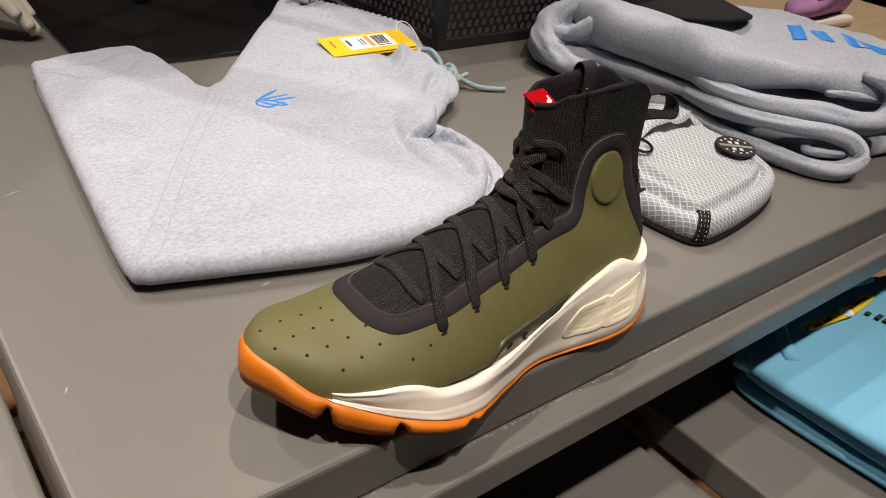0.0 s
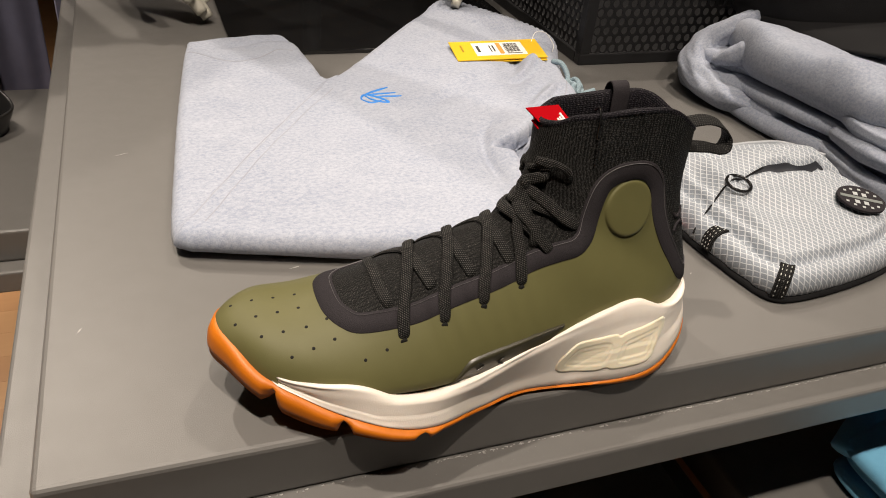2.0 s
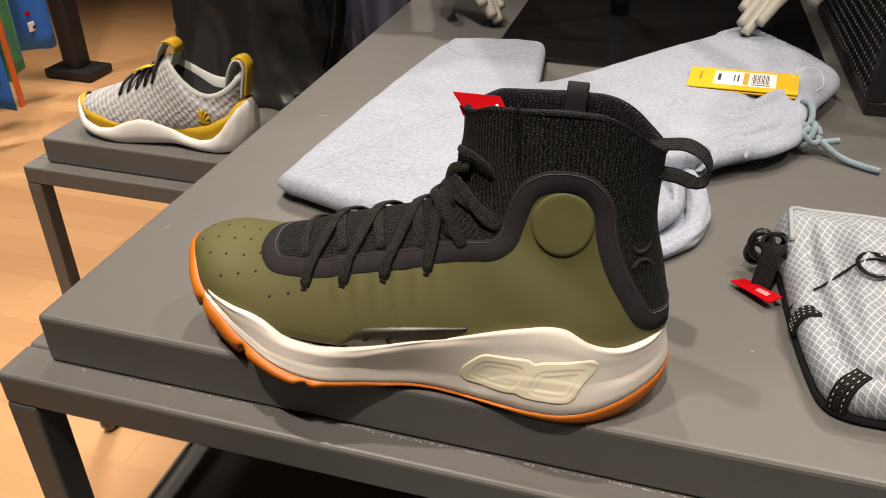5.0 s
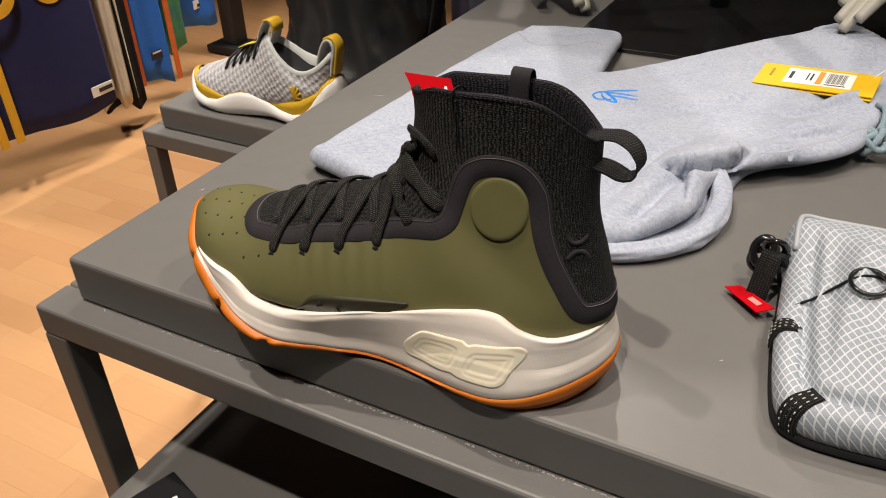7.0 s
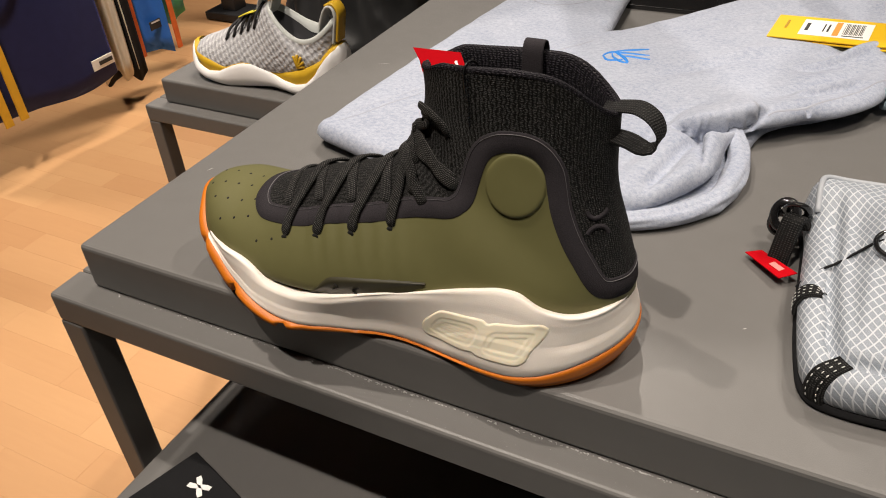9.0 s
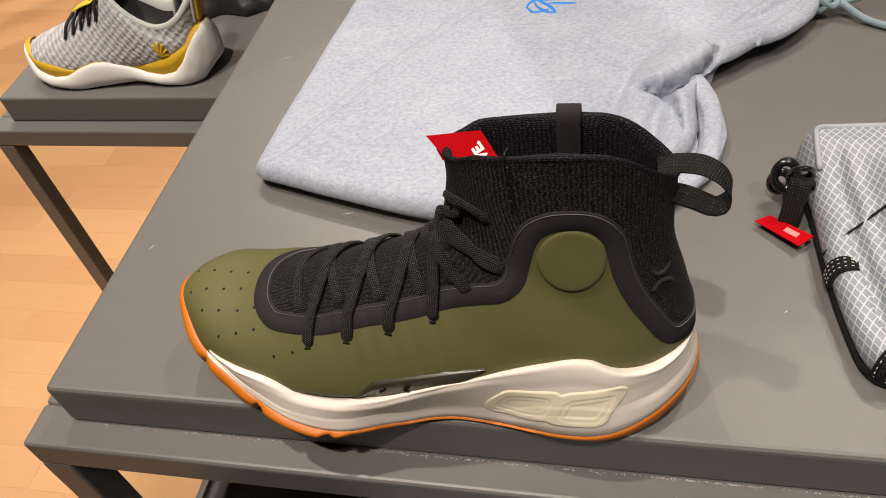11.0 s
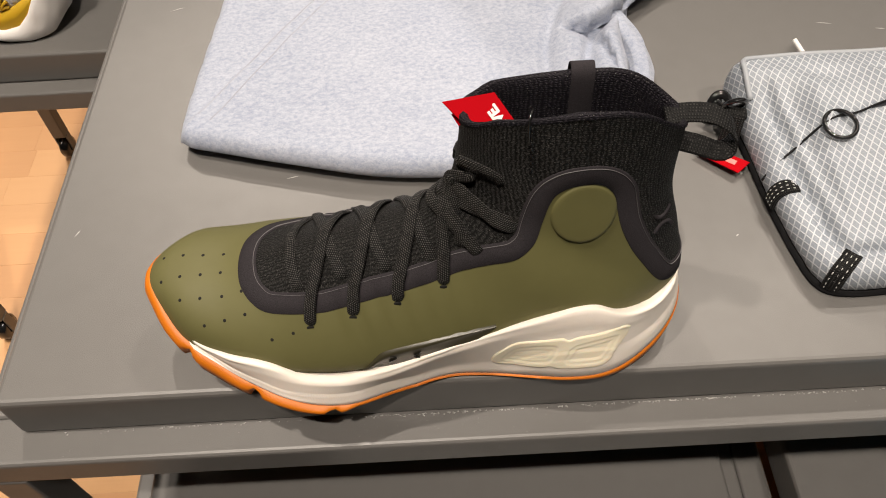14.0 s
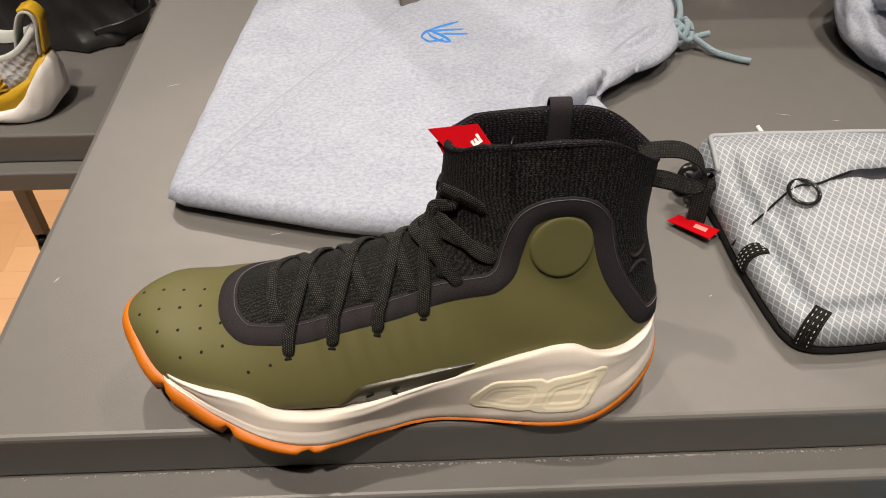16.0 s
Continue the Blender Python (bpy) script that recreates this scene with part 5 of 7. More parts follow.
lay_strip([(0.234, 0.424), (0.184, 0.353), (0.132, 0.270), (0.093, 0.203)], 0.0012, SEAM_GREY, pants, "seam", 0.0002, False, 60)
lay_strip([(0.256, 0.452), (0.300, 0.502), (0.345, 0.556), (0.380, 0.596)], 0.0012, SEAM_GREY, pants, "pocket_seam", 0.0003, False, 50)
lay_strip([(0.118, 0.541), (0.131, 0.527), (0.147, 0.511), (0.165, 0.505), (0.183, 0.511), (0.198, 0.524), (0.210, 0.535), (0.226, 0.532)], 0.0016, SEAM_GREY, pants, "cuff_seam", 0.0004, False, 60)
lay_strip([(0.243, 0.416), (0.193, 0.345), (0.141, 0.262), (0.102, 0.195)], 0.0009, SEAM_GREY, pants, "seam", 0.0002, False, 60)
lay_strip([(0.494, 0.408), (0.470, 0.365), (0.440, 0.332), (0.415, 0.312)], 0.0014, SEAM_GREY, pants, "seam", 0.0003, False, 50)

# drawcord with its knot
KX, KY, KZ = 0.497, 0.400, TOP + 0.015
for pts in ([(0.497, 0.450, TOP + 0.030), (0.503, 0.440, TOP + 0.031), (0.504, 0.425, TOP + 0.024), (0.499, 0.412, KZ)],
            [(0.501, 0.404, KZ), (0.511, 0.397, TOP + 0.013), (0.528, 0.386, TOP + 0.0050), (0.545, 0.376, TOP + 0.0032), (0.558, 0.370, TOP + 0.0032)],
            [(0.497, 0.404, KZ), (0.505, 0.399, KZ - 0.004), (0.514, 0.400, KZ - 0.003), (0.527, 0.402, KZ - 0.001)],
            [(KX + 0.012 * math.cos(a), KY + 0.011 * math.sin(a), KZ + 0.003 + 0.005 * math.sin(2 * a)) for a in np.linspace(0, 6.2, 14)],
            [(KX - 0.012 + 0.013 * math.cos(a), KY - 0.002 + 0.007 * math.sin(a), KZ + 0.004 + 0.005 * math.cos(a)) for a in np.linspace(0.5, 6.6, 14)],
            [(KX - 0.010 + 0.012 * math.cos(a), KY + 0.004 + 0.006 * math.sin(a), KZ + 0.002 + 0.006 * math.sin(a + 0.6)) for a in np.linspace(0, 6.2, 14)],
            [(KX + 0.002 + 0.005 * math.cos(a), KY + 0.011 * math.sin(a + 0.4), KZ + 0.002 + 0.009 * math.cos(a)) for a in np.linspace(0, 6.2, 14)]):
    under(pants, link("drawcord", *tube(pts, 0.0029, 10, 48), CORD, label="pale blue knotted drawcord"))

# the yellow hang tag lying on the waistband
HM = Matrix.Translation((0.4435, 0.4810, TOP + 0.0335)) @ Euler((radians(5), radians(-3), radians(-6.5))).to_matrix().to_4x4()
card = under(pants, piece("hang_tag", [(-0.051, -0.024), (0.051, -0.024), (0.051, 0.023), (-0.051, 0.023)], 0, 0.0009, YELLOW_CARD, None, "yellow card hang tag with a white price label", HM))
under(pants, piece("hang_tag", [(-0.049, -0.0235), (0.050, -0.0265), (0.051, 0.021), (-0.049, 0.022)], -0.0022, 0.0009, YELLOW_CARD, None, "", HM))


def mark(name, x0, y0, x1, y1, material, up=0.0010, on=None, m=HM, parent=None):
    ob = piece(name, [(x0, y0), (x1, y0), (x1, y1), (x0, y1)], up, 0.0002, material, None, "", m)
    parent = parent or card
    return under(parent, ob) if parent.type == "EMPTY" else sub(ob, parent)


mark("price_label", -0.027, -0.0150, 0.031, 0.0170, WHITE_PAPER)
mark("label_block", 0.0005, -0.012, 0.0055, 0.015, ORANGE_INK, 0.0013)
for k in range(13):
    mark("barcode_bar", 0.0085 + 0.0013 * k, -0.008, 0.0085 + 0.0013 * k + (0.0008 if k % 3 else 0.0004), 0.0135, INK, 0.0013)
for x, w in ((-0.0235, 0.0030), (-0.0085, 0.0012), (-0.0050, 0.0016)):
    mark("label_bar", x, -0.006, x + w, 0.0095, INK, 0.0013)
mark("label_bar", 0.0085, -0.012, 0.026, -0.0105, INK, 0.0013)
mark("print_bar", -0.041, -0.004, -0.039, 0.012, surface("amber_ink", (0.42, 0.24, 0.01), 0.6), 0.0013)
under(pants, link("tag_string", *tube([(0.487, 0.489, TOP + 0.036), (0.500, 0.505, TOP + 0.044), (0.515, 0.508, TOP + 0.042), (0.520, 0.495, TOP + 0.033), (0.512, 0.480, TOP + 0.030)], 0.0005, 6, 40), WHITE_PAPER))

# ---- the folded hoodie and the cap on it ----
hoodie = thing("hoodie", "thick heather grey hoodie folded in sagging layers on the table", "hoodie", (0.85, 0.28, TOP))
RIGHT = [(0.96, 0.06), (1.07, 0.16), (1.06, 0.34), (0.95, 0.47)]
UPPER_RIGHT = [(0.940, 0.078), (0.966, 0.140), (0.952, 0.240), (0.905, 0.340)]


def drape_fold(x, y, seed, size):
    """Slack folds that fan out from the hood towards the front."""
    bend = 0.8 * wobble(x, y, 7, seed + 20)
    return size * (np.sin((0.35 * x + y) * 62 + 2.4 * bend + seed) * (0.5 + 0.5 * wobble(x, y, 9, seed + 5)) + 0.6 * wobble(x, y, 14, seed) + 0.30 * wobble(x + 0.5 * y, y, 42, seed + 9))


layers = (
    (0.000, 0.0190, [(0.668, 0.300), (0.694, 0.200), (0.722, 0.135), (0.745, 0.098), (0.770, 0.075), (0.810, 0.064), (0.860, 0.058)] + RIGHT + [(0.85, 0.50), (0.72, 0.44), (0.672, 0.37)], 0.0012, 0.009, 0.014),
    (0.0185, 0.0180, [(0.676, 0.330), (0.690, 0.240), (0.722, 0.170), (0.748, 0.120), (0.778, 0.092), (0.815, 0.078), (0.850, 0.068), (0.900, 0.066)] + RIGHT + [(0.85, 0.50), (0.73, 0.45), (0.684, 0.39)], 0.0014, 0.009, 0.024),
    (0.0365, 0.0160, [(0.684, 0.360), (0.690, 0.270), (0.700, 0.200), (0.716, 0.155), (0.748, 0.126), (0.795, 0.106), (0.850, 0.088), (0.900, 0.072)] + UPPER_RIGHT + [(0.85, 0.44), (0.76, 0.46), (0.700, 0.41)], 0.0014, 0.009, 0.024),
    (0.0600, 0.0270, [(0.680, 0.372), (0.674, 0.320), (0.686, 0.240), (0.694, 0.182), (0.714, 0.146), (0.752, 0.118), (0.800, 0.082), (0.850, 0.056), (0.900, 0.058)] + UPPER_RIGHT + [(0.85, 0.44), (0.78, 0.46), (0.710, 0.43)], 0.0075, 0.017, 0.034),
)


def pile_sag(x, y, z):
    """All layers sag together, the upper ones a little more."""
    sag = 0.0030 * np.sin(x * 34 + 9) + 0.0022 * wobble(x, y, 11, 3) + 0.0012 * wobble(x, y, 34, 5)
    return sag * min(1.0, z / 0.02) + 0.0006 * wobble(x, y, 28, z * 200) * (z > 0) - 0.009 * (z > 0.045) * np.clip((0.12 - y) / 0.07, 0, 1)


def deep(x, y, z):
    """The top layer hangs lower away from the open corner."""
    return 0.024 * (z > 0.05) * np.clip((y - 0.125) / 0.07, 0, 1)


for z, thick, outline, sway, edge, tuck in layers:
    under(hoodie, cloth("folded_layer", outline, lambda x, y, d: thick + deep(x, y, z) + drape_fold(x, y, z * 90 + 3, sway) * np.clip(d / 0.012, 0.2, 1), FLEECE, cell=0.0036, edge=edge, z0=TOP + z, tuck=tuck, lip=0.40, lift=lambda x, y: pile_sag(x, y, z) - deep(x, y, z)))
# the hood, slumped towards the crate in slack creases


def crumple(x, y, seed, size):
    ridge = 1 - np.abs(2 * wobble(x + 0.4 * y, y, 13, seed))
    return size * (ridge - 0.6 + 0.5 * wobble(x, y - 0.5 * x, 24, seed + 4))


for z, thick, size, outline in ((0.0, 0.034, 0.010, [(0.656, 0.425), (0.660, 0.385), (0.672, 0.340), (0.680, 0.300), (0.705, 0.300), (0.740, 0.340), (0.780, 0.420), (0.800, 0.480), (0.750, 0.500), (0.690, 0.475), (0.668, 0.450)]),
                                (0.030, 0.030, 0.012, [(0.670, 0.440), (0.674, 0.405), (0.688, 0.372), (0.705, 0.345), (0.738, 0.372), (0.775, 0.430), (0.780, 0.475), (0.730, 0.486), (0.690, 0.470)])):
    under(hoodie, cloth("hood", outline, lambda x, y, d: thick + crumple(x, y, z * 40 + 8, size) * np.clip(d / 0.012, 0.25, 1), FLEECE, cell=0.004, edge=0.020, z0=TOP + z, tuck=0.016, lip=0.35))
for points, radii, seed in (([(0.694, 0.318, TOP + 0.014), (0.673, 0.348, TOP + 0.0165), (0.664, 0.390, TOP + 0.019), (0.668, 0.424, TOP + 0.032), (0.690, 0.436, TOP + 0.050), (0.716, 0.418, TOP + 0.076), (0.738, 0.402, TOP + 0.094)], [0.008, 0.0150, 0.0185, 0.0195, 0.019, 0.017, 0.012], 3.0),
                            ([(0.673, 0.398, TOP + 0.044), (0.686, 0.378, TOP + 0.058), (0.708, 0.356, TOP + 0.074), (0.740, 0.336, TOP + 0.080)], [0.008, 0.015, 0.017, 0.012], 7.0)):
    verts, faces = roll(points, radii, seed)
    under(hoodie, link("hood_fold", verts, faces, FLEECE, uv=[(v[0] + 0.6 * v[2], v[1] + 0.6 * v[2]) for v in verts]))
for points, radii, seed in (([(0.705, 0.290, TOP + 0.011), (0.692, 0.210, TOP + 0.0105), (0.688, 0.140, TOP + 0.0105), (0.700, 0.082, TOP + 0.0100), (0.720, 0.056, TOP + 0.0105), (0.741, 0.050, TOP + 0.020), (0.740, 0.060, TOP + 0.034), (0.722, 0.080, TOP + 0.041), (0.700, 0.112, TOP + 0.040), (0.688, 0.160, TOP + 0.036), (0.696, 0.230, TOP + 0.032)],
                             [0.006, 0.0105, 0.0105, 0.0100, 0.0105, 0.0110, 0.0105, 0.0095, 0.0095, 0.012, 0.008], 4.0),
                            ([(0.712, 0.250, TOP + 0.048), (0.694, 0.190, TOP + 0.049), (0.704, 0.138, TOP + 0.051), (0.732, 0.100, TOP + 0.052), (0.762, 0.074, TOP + 0.047), (0.790, 0.062, TOP + 0.049), (0.812, 0.064, TOP + 0.062), (0.812, 0.076, TOP + 0.077), (0.795, 0.098, TOP + 0.084)],
                             [0.006, 0.011, 0.0105, 0.0115, 0.0135, 0.0135, 0.0125, 0.0120, 0.006], 9.0),
                            ([(0.780, 0.112, TOP + 0.060), (0.760, 0.110, TOP + 0.0655), (0.778, 0.092, TOP + 0.067), (0.804, 0.082, TOP + 0.062)], [0.003, 0.0045, 0.0045, 0.003], 13.0),
                            ([(0.735, 0.098, TOP + 0.020), (0.708, 0.088, TOP + 0.0225), (0.716, 0.072, TOP + 0.0235), (0.732, 0.062, TOP + 0.024)], [0.003, 0.0050, 0.0050, 0.003], 17.0)):
    verts, faces = roll(points, radii, seed, 90)
    under(hoodie, link("sleeve_fold", verts, faces, FLEECE, label="slack sleeve curled at the corner", uv=[(v[0] + 0.6 * v[2], v[1] + 0.6 * v[2]) for v in verts]))
PILE = bpy.data.objects["folded_layer.003"]
TOPCLOTH = BVHTree.FromPolygons([v.co for v in PILE.data.vertices], [tuple(p.vertices) for p in PILE.data.polygons])


def on_pile(x, y, up):
    hit, _, _, _ = TOPCLOTH.ray_cast(Vector((x, y, 1.5)), Vector((0, 0, -1)))
    return np.array((x, y, (hit.z if hit else TOP + 0.085) + up))


for x0, y0, x1, y1 in ((0.836, 0.196, 0.870, 0.226), (0.852, 0.172, 0.868, 0.196), (0.868, 0.140, 0.892, 0.172), (0.886, 0.138, 0.866, 0.112), (0.905, 0.160, 0.885, 0.110)):
    rows = []
    for u in np.linspace(0, 1, 10):
        p, w = np.array((x0 + (x1 - x0) * u, y0 + (y1 - y0) * u)), 0.008 * np.array((0.6, -0.8))
        rows.append([on_pile(*(p - w), -0.0004), on_pile(*(p - 0.9 * w), 0.0008), on_pile(*p, 0.0008), on_pile(*(p + 0.9 * w), 0.0008), on_pile(*(p + w), -0.0004)])
    under(hoodie, link("print_stroke", *loft(rows, False), BLUE_PRINT))

cap = thing("baseball_cap", "plain black cloth cap lying on the folded hoodie", "cap", (0.80, 0.38, TOP + 0.085))
rows = []
for k, (r, z) in enumerate(((1.0, 0.0), (1.0, 0.02), (0.97, 0.045), (0.88, 0.07), (0.70, 0.088), (0.45, 0.099), (0.2, 0.104), (0.02, 0.105))):
    rows.append([(0.80 + 0.080 * r * math.cos(a), 0.415 + 0.090 * r * math.sin(a), TOP + 0.083 + z) for a in np.linspace(0, 6.2832, 48, endpoint=False)])
under(cap, link("crown", *loft(rows, True, False, True), BLACK_CLOTH, label="black six-panel crown"))
top_rows, low_rows = [], []
for u in np.linspace(0, 1, 14):
    row, low = [], []
    for v in np.linspace(-1, 1, 25):
        reach = 0.078 * (1 - abs(v) ** 2.6) ** 0.5
        x, y = 0.80 + 0.082 * v, 0.415 - 0.088 * math.sqrt(max(0, 1 - (0.98 * v) ** 2)) - reach * u
        z = TOP + 0.094 + 0.014 * (1 - v * v) - 0.010 * u
        row.append((x, y, z))
        low.append((x, y, z - 0.003))
    top_rows.append(row)
    low_rows.append(low)
ringed = [top_rows[i] for i in range(14)] + [low_rows[i] for i in range(13, -1, -1)]
under(cap, link("brim", *loft(ringed, False), BLACK_CLOTH, label="curved black brim"))

# ---- the waist bag ----
bag = thing("waist_bag", "silver grey ripstop waist bag with diamond grid and black webbing", "bag", (0.56, 0.13, TOP))
BAG = [(0.4555, 0.204), (0.460, 0.165), (0.463, 0.113), (0.468, 0.070), (0.474, 0.048), (0.488, 0.0400), (0.520, 0.0405), (0.560, 0.046), (0.597, 0.055), (0.626, 0.070), (0.643, 0.094), (0.652, 0.130), (0.648, 0.172), (0.612, 0.207), (0.540, 0.214), (0.475, 0.213)]
FLAP_EDGE = [(0.450, 0.117), (0.461, 0.1235), (0.489, 0.1385), (0.5225, 0.1515), (0.5425, 0.1565), (0.560, 0.1560), (0.590, 0.1575), (0.620, 0.1630), (0.660, 0.172)]


def bag_height(x, y, d):
    """A low gusset, a sunk seam inside it, and a puffed panel with a flap across its upper part."""
    low = np.clip((0.190 - y) / 0.025, 0, 1)
    rise = np.clip((d - 0.0150) / 0.026, 0, 1)
    rise = np.minimum(rise * rise * (3 - 2 * rise), 0.30 + 0.70 * np.clip((y - 0.058) / 0.085, 0, 1))
    pucker = wobble(0.9 * x + 0.5 * y, 1.3 * y - 0.9 * x, 46, 41)
    h = 0.0205 + 0.0175 * rise + 0.0018 * pucker * np.exp(-((d - 0.013) / 0.008) ** 2)
    h -= 0.0075 * np.exp(-((d - 0.0152 - 0.0008 * pucker) / 0.0021) ** 2)
    h += 0.0042 * np.exp(-((d - 0.0200) / 0.0034) ** 2)
    h = h * low + 0.0360 * (1 - low)
    edge_y = np.interp(x, [u for u, _ in FLAP_EDGE], [v for _, v in FLAP_EDGE])
    over = np.clip((y - edge_y) / 0.0022 + 0.5, 0, 1)
    h += 0.0050 * over * np.clip((0.215 - y) / 0.03, 0, 1) * np.clip(d / 0.016, 0, 1)
    h -= 0.0045 * np.exp(-((y - edge_y + 0.0040) / 0.0040) ** 2) * np.clip((x - 0.535) / 0.02, 0, 1) * np.clip((0.635 - x) / 0.02, 0, 1)
    h += 0.0055 * np.exp(-((x - 0.550) / 0.05) ** 2 - ((y - 0.165) / 0.028) ** 2)
    h += 0.0022 * wobble(x + y, y, 30, 21) * np.clip(d / 0.02, 0, 1)
    ridge = 1 - np.abs(2 * wobble(0.8 * x + 0.6 * y, 0.7 * y - 0.4 * x, 24, 33))
    h += 0.0042 * (ridge - 0.75) * np.clip((d - 0.012) / 0.02, 0, 1)
    fold = 1 - np.abs(2 * wobble(0.35 * x + 0.2 * y, 1.1 * y + 0.7 * x, 30, 57))
    return h + 0.0030 * (fold - 0.7) * np.clip((d - 0.016) / 0.012, 0, 1)


under(bag, cloth("base_panel", [(0.56 + (x - 0.56) * 1.004, 0.125 + (y - 0.125) * 1.004) for x, y in BAG], lambda x, y, d: 0.0070 + 0 * x, BLACK_CLOTH, cell=0.004, edge=0.003, z0=TOP, tuck=0.002, label="black back panel"))
bag_body = under(bag, cloth("bag_body", BAG, bag_height, RIPSTOP, cell=0.0022, edge=0.0085, z0=TOP + 0.0040, lip=0.52, tuck=0.003, label="silver ripstop body"))
BAGTREE = BVHTree.FromPolygons([v.co for v in bag_body.data.vertices], [tuple(p.vertices) for p in bag_body.data.polygons])


def on_bag(x, y, up=0.0):
    hit, _, _, _ = BAGTREE.ray_cast(Vector((x, y, 1.5)), Vector((0, 0, -1)))
    return np.array((x, y, (hit.z if hit else TOP + 0.012) + up))


def run_on_bag(path, up, n):
    """A line that lies on the bag with its small jolts drawn out."""
    p = np.array([on_bag(x, y, up) for x, y in curve(path, n)])
    for _ in range(12):
        p[1:-1, 2] = (p[:-2, 2] + 2 * p[1:-1, 2] + p[2:, 2]) / 4
    return p


PIPING = ripstop("pale_piping", (0.34, 0.36, 0.39), (0.56, 0.58, 0.61), 0.004)
under(bag, link("piping", *tube([on_bag(x, y, 0.0008) for x, y in ((0.4630, 0.176), (0.4615, 0.192), (0.4640, 0.2040), (0.478, 0.2085), (0.510, 0.2100), (0.540, 0.2100), (0.575, 0.2065), (0.606, 0.2030), (0.634, 0.180))], 0.0019, 8, 70), PIPING))
# This black line is the zip and also paints the flap's shadow line.
under(bag, link("zip_line", *tube(run_on_bag([(x, y - 0.0006) for x, y in FLAP_EDGE[1:5]], 0.0006, 40), 0.0008, 6, 80), BLACK_CLOTH, label="black zip edge with painted shadow line under the flap"))
# A dark strip paints the shade under the open flap.
rows = []
for u in np.linspace(0, 1, 36):
    x = 0.530 + 0.096 * u
    top_y = np.interp(x, [p for p, _ in FLAP_EDGE], [q for _, q in FLAP_EDGE]) - 0.0002
    wide = 0.0008 + 0.0040 * math.sin(math.pi * min(1, 1.05 * u)) ** 0.8
    rows.append([on_bag(x, top_y - wide * v, 0.0005) for v in (0, 0.25, 0.5, 0.75, 1.0)])
under(bag, link("pocket_mouth", *loft(rows, False), surface("pocket_shade", (0.012, 0.014, 0.020), 0.7, (0.02, 0.022, 0.03), scale=900, bump=0.3, bump_scale=1500), label="dark strip painted as the shade in the open pocket"))
c0 = on_bag(0.5040, 0.1370, 0.0022)
circle = [c0 + np.array((0.0098 * math.cos(a), 0.0098 * math.sin(a), 0.002 * math.sin(a))) for a in np.linspace(0, 2 * math.pi, 40, endpoint=False)]
loops = []
for i, a in enumerate(np.linspace(0, 2 * math.pi, 40, endpoint=False)):
    out = np.array((math.cos(a), math.sin(a), 0))
    loops.append([circle[i] + 0.0014 * (math.cos(b) * out + math.sin(b) * np.array((0, 0, 1.0))) for b in np.linspace(0, 2 * math.pi, 8, endpoint=False)])
under(bag, link("pull_ring", *loft(loops + [loops[0]]), GLOSS_BLACK, label="round black pull ring"))
DASH = surface("white_stitch", (0.62, 0.62, 0.60), 0.7)
for axis, along_edge, half, reach in (((0.4800, 0.1060, TOP + 0.012), (0.06, 1.0, 0.0), 0.0052, 70), ((0.4985, 0.0620, TOP + 0.010), (-0.70, 0.71, 0.0), 0.0052, 54)):
    axis, run = np.array(axis), Vector(along_edge).normalized()
    out = Vector((-run.y, run.x, 0))
    rows, q = [], []
    for deg in np.linspace(-12, reach, 16):
        d = out * math.cos(radians(deg)) + Vector((0, 0, math.sin(radians(deg))))
        row = []
        for s, up in ((-1, 0.0002), (-0.92, 0.0014), (0, 0.0016), (0.92, 0.0014), (1, 0.0002)):
            start = Vector(axis) + run * s * half
            hit, _, _, _ = BAGTREE.ray_cast(start + d * 0.07, -d)
            row.append(np.array(hit if hit is not None else start + d * 0.014) + np.array(d) * up)
        rows.append(row)
        q.append((row, np.array(d)))
    smooth_rows = np.array(rows)
    for _ in range(6):
        smooth_rows[1:-1] = (smooth_rows[:-2] + 2 * smooth_rows[1:-1] + smooth_rows[2:]) / 4
    flat_rows = smooth_rows.copy()
    flat_rows[:, 1:4] = 0.5 * flat_rows[:, 1:4] + 0.5 * np.stack([flat_rows[:, 1] * (1 - v) + flat_rows[:, 3] * v for v in (0, 0.5, 1)], 1)
    for r, (_, d) in zip(flat_rows, q):
        r += np.outer((0.0006, 0.0013, 0.0014, 0.0013, 0.0006), d)
    rows, q = list(flat_rows), [(r, d) for r, (_, d) in zip(flat_rows, q)]
    web = under(bag, link("webbing_loop", *loft(rows, False), WEB_BLACK, label="black webbing loop with white stitch dashes", uv=run_uv(rows)))
    for col in (0.2, 0.5, 0.8):
        for i in range(1, 14, 2):
            ends = [q[k][0][1] * (1 - col) + q[k][0][3] * col + q[k][1] * 0.0003 for k in (i, i + 1)]
            dash = sub(link("stitch_dash", *tube([ends[0], ends[0] * 0.3 + ends[1] * 0.7], 0.00032, 5, 4), DASH), web)
under(bag, link("strap_end", *ribbon([(0.4470, 0.1560, TOP + 0.0025), (0.4480, 0.1575, TOP + 0.010), (0.4495, 0.1615, TOP + 0.022), (0.4510, 0.1655, TOP + 0.030), (0.4530, 0.1700, TOP + 0.0285), (0.4560, 0.1720, TOP + 0.022)],
                                      0.0125, 0.0050, (1, -0.35, 0.1)), WEB_BLACK, label="short black strap at the buckle", uv=ribbon.run))
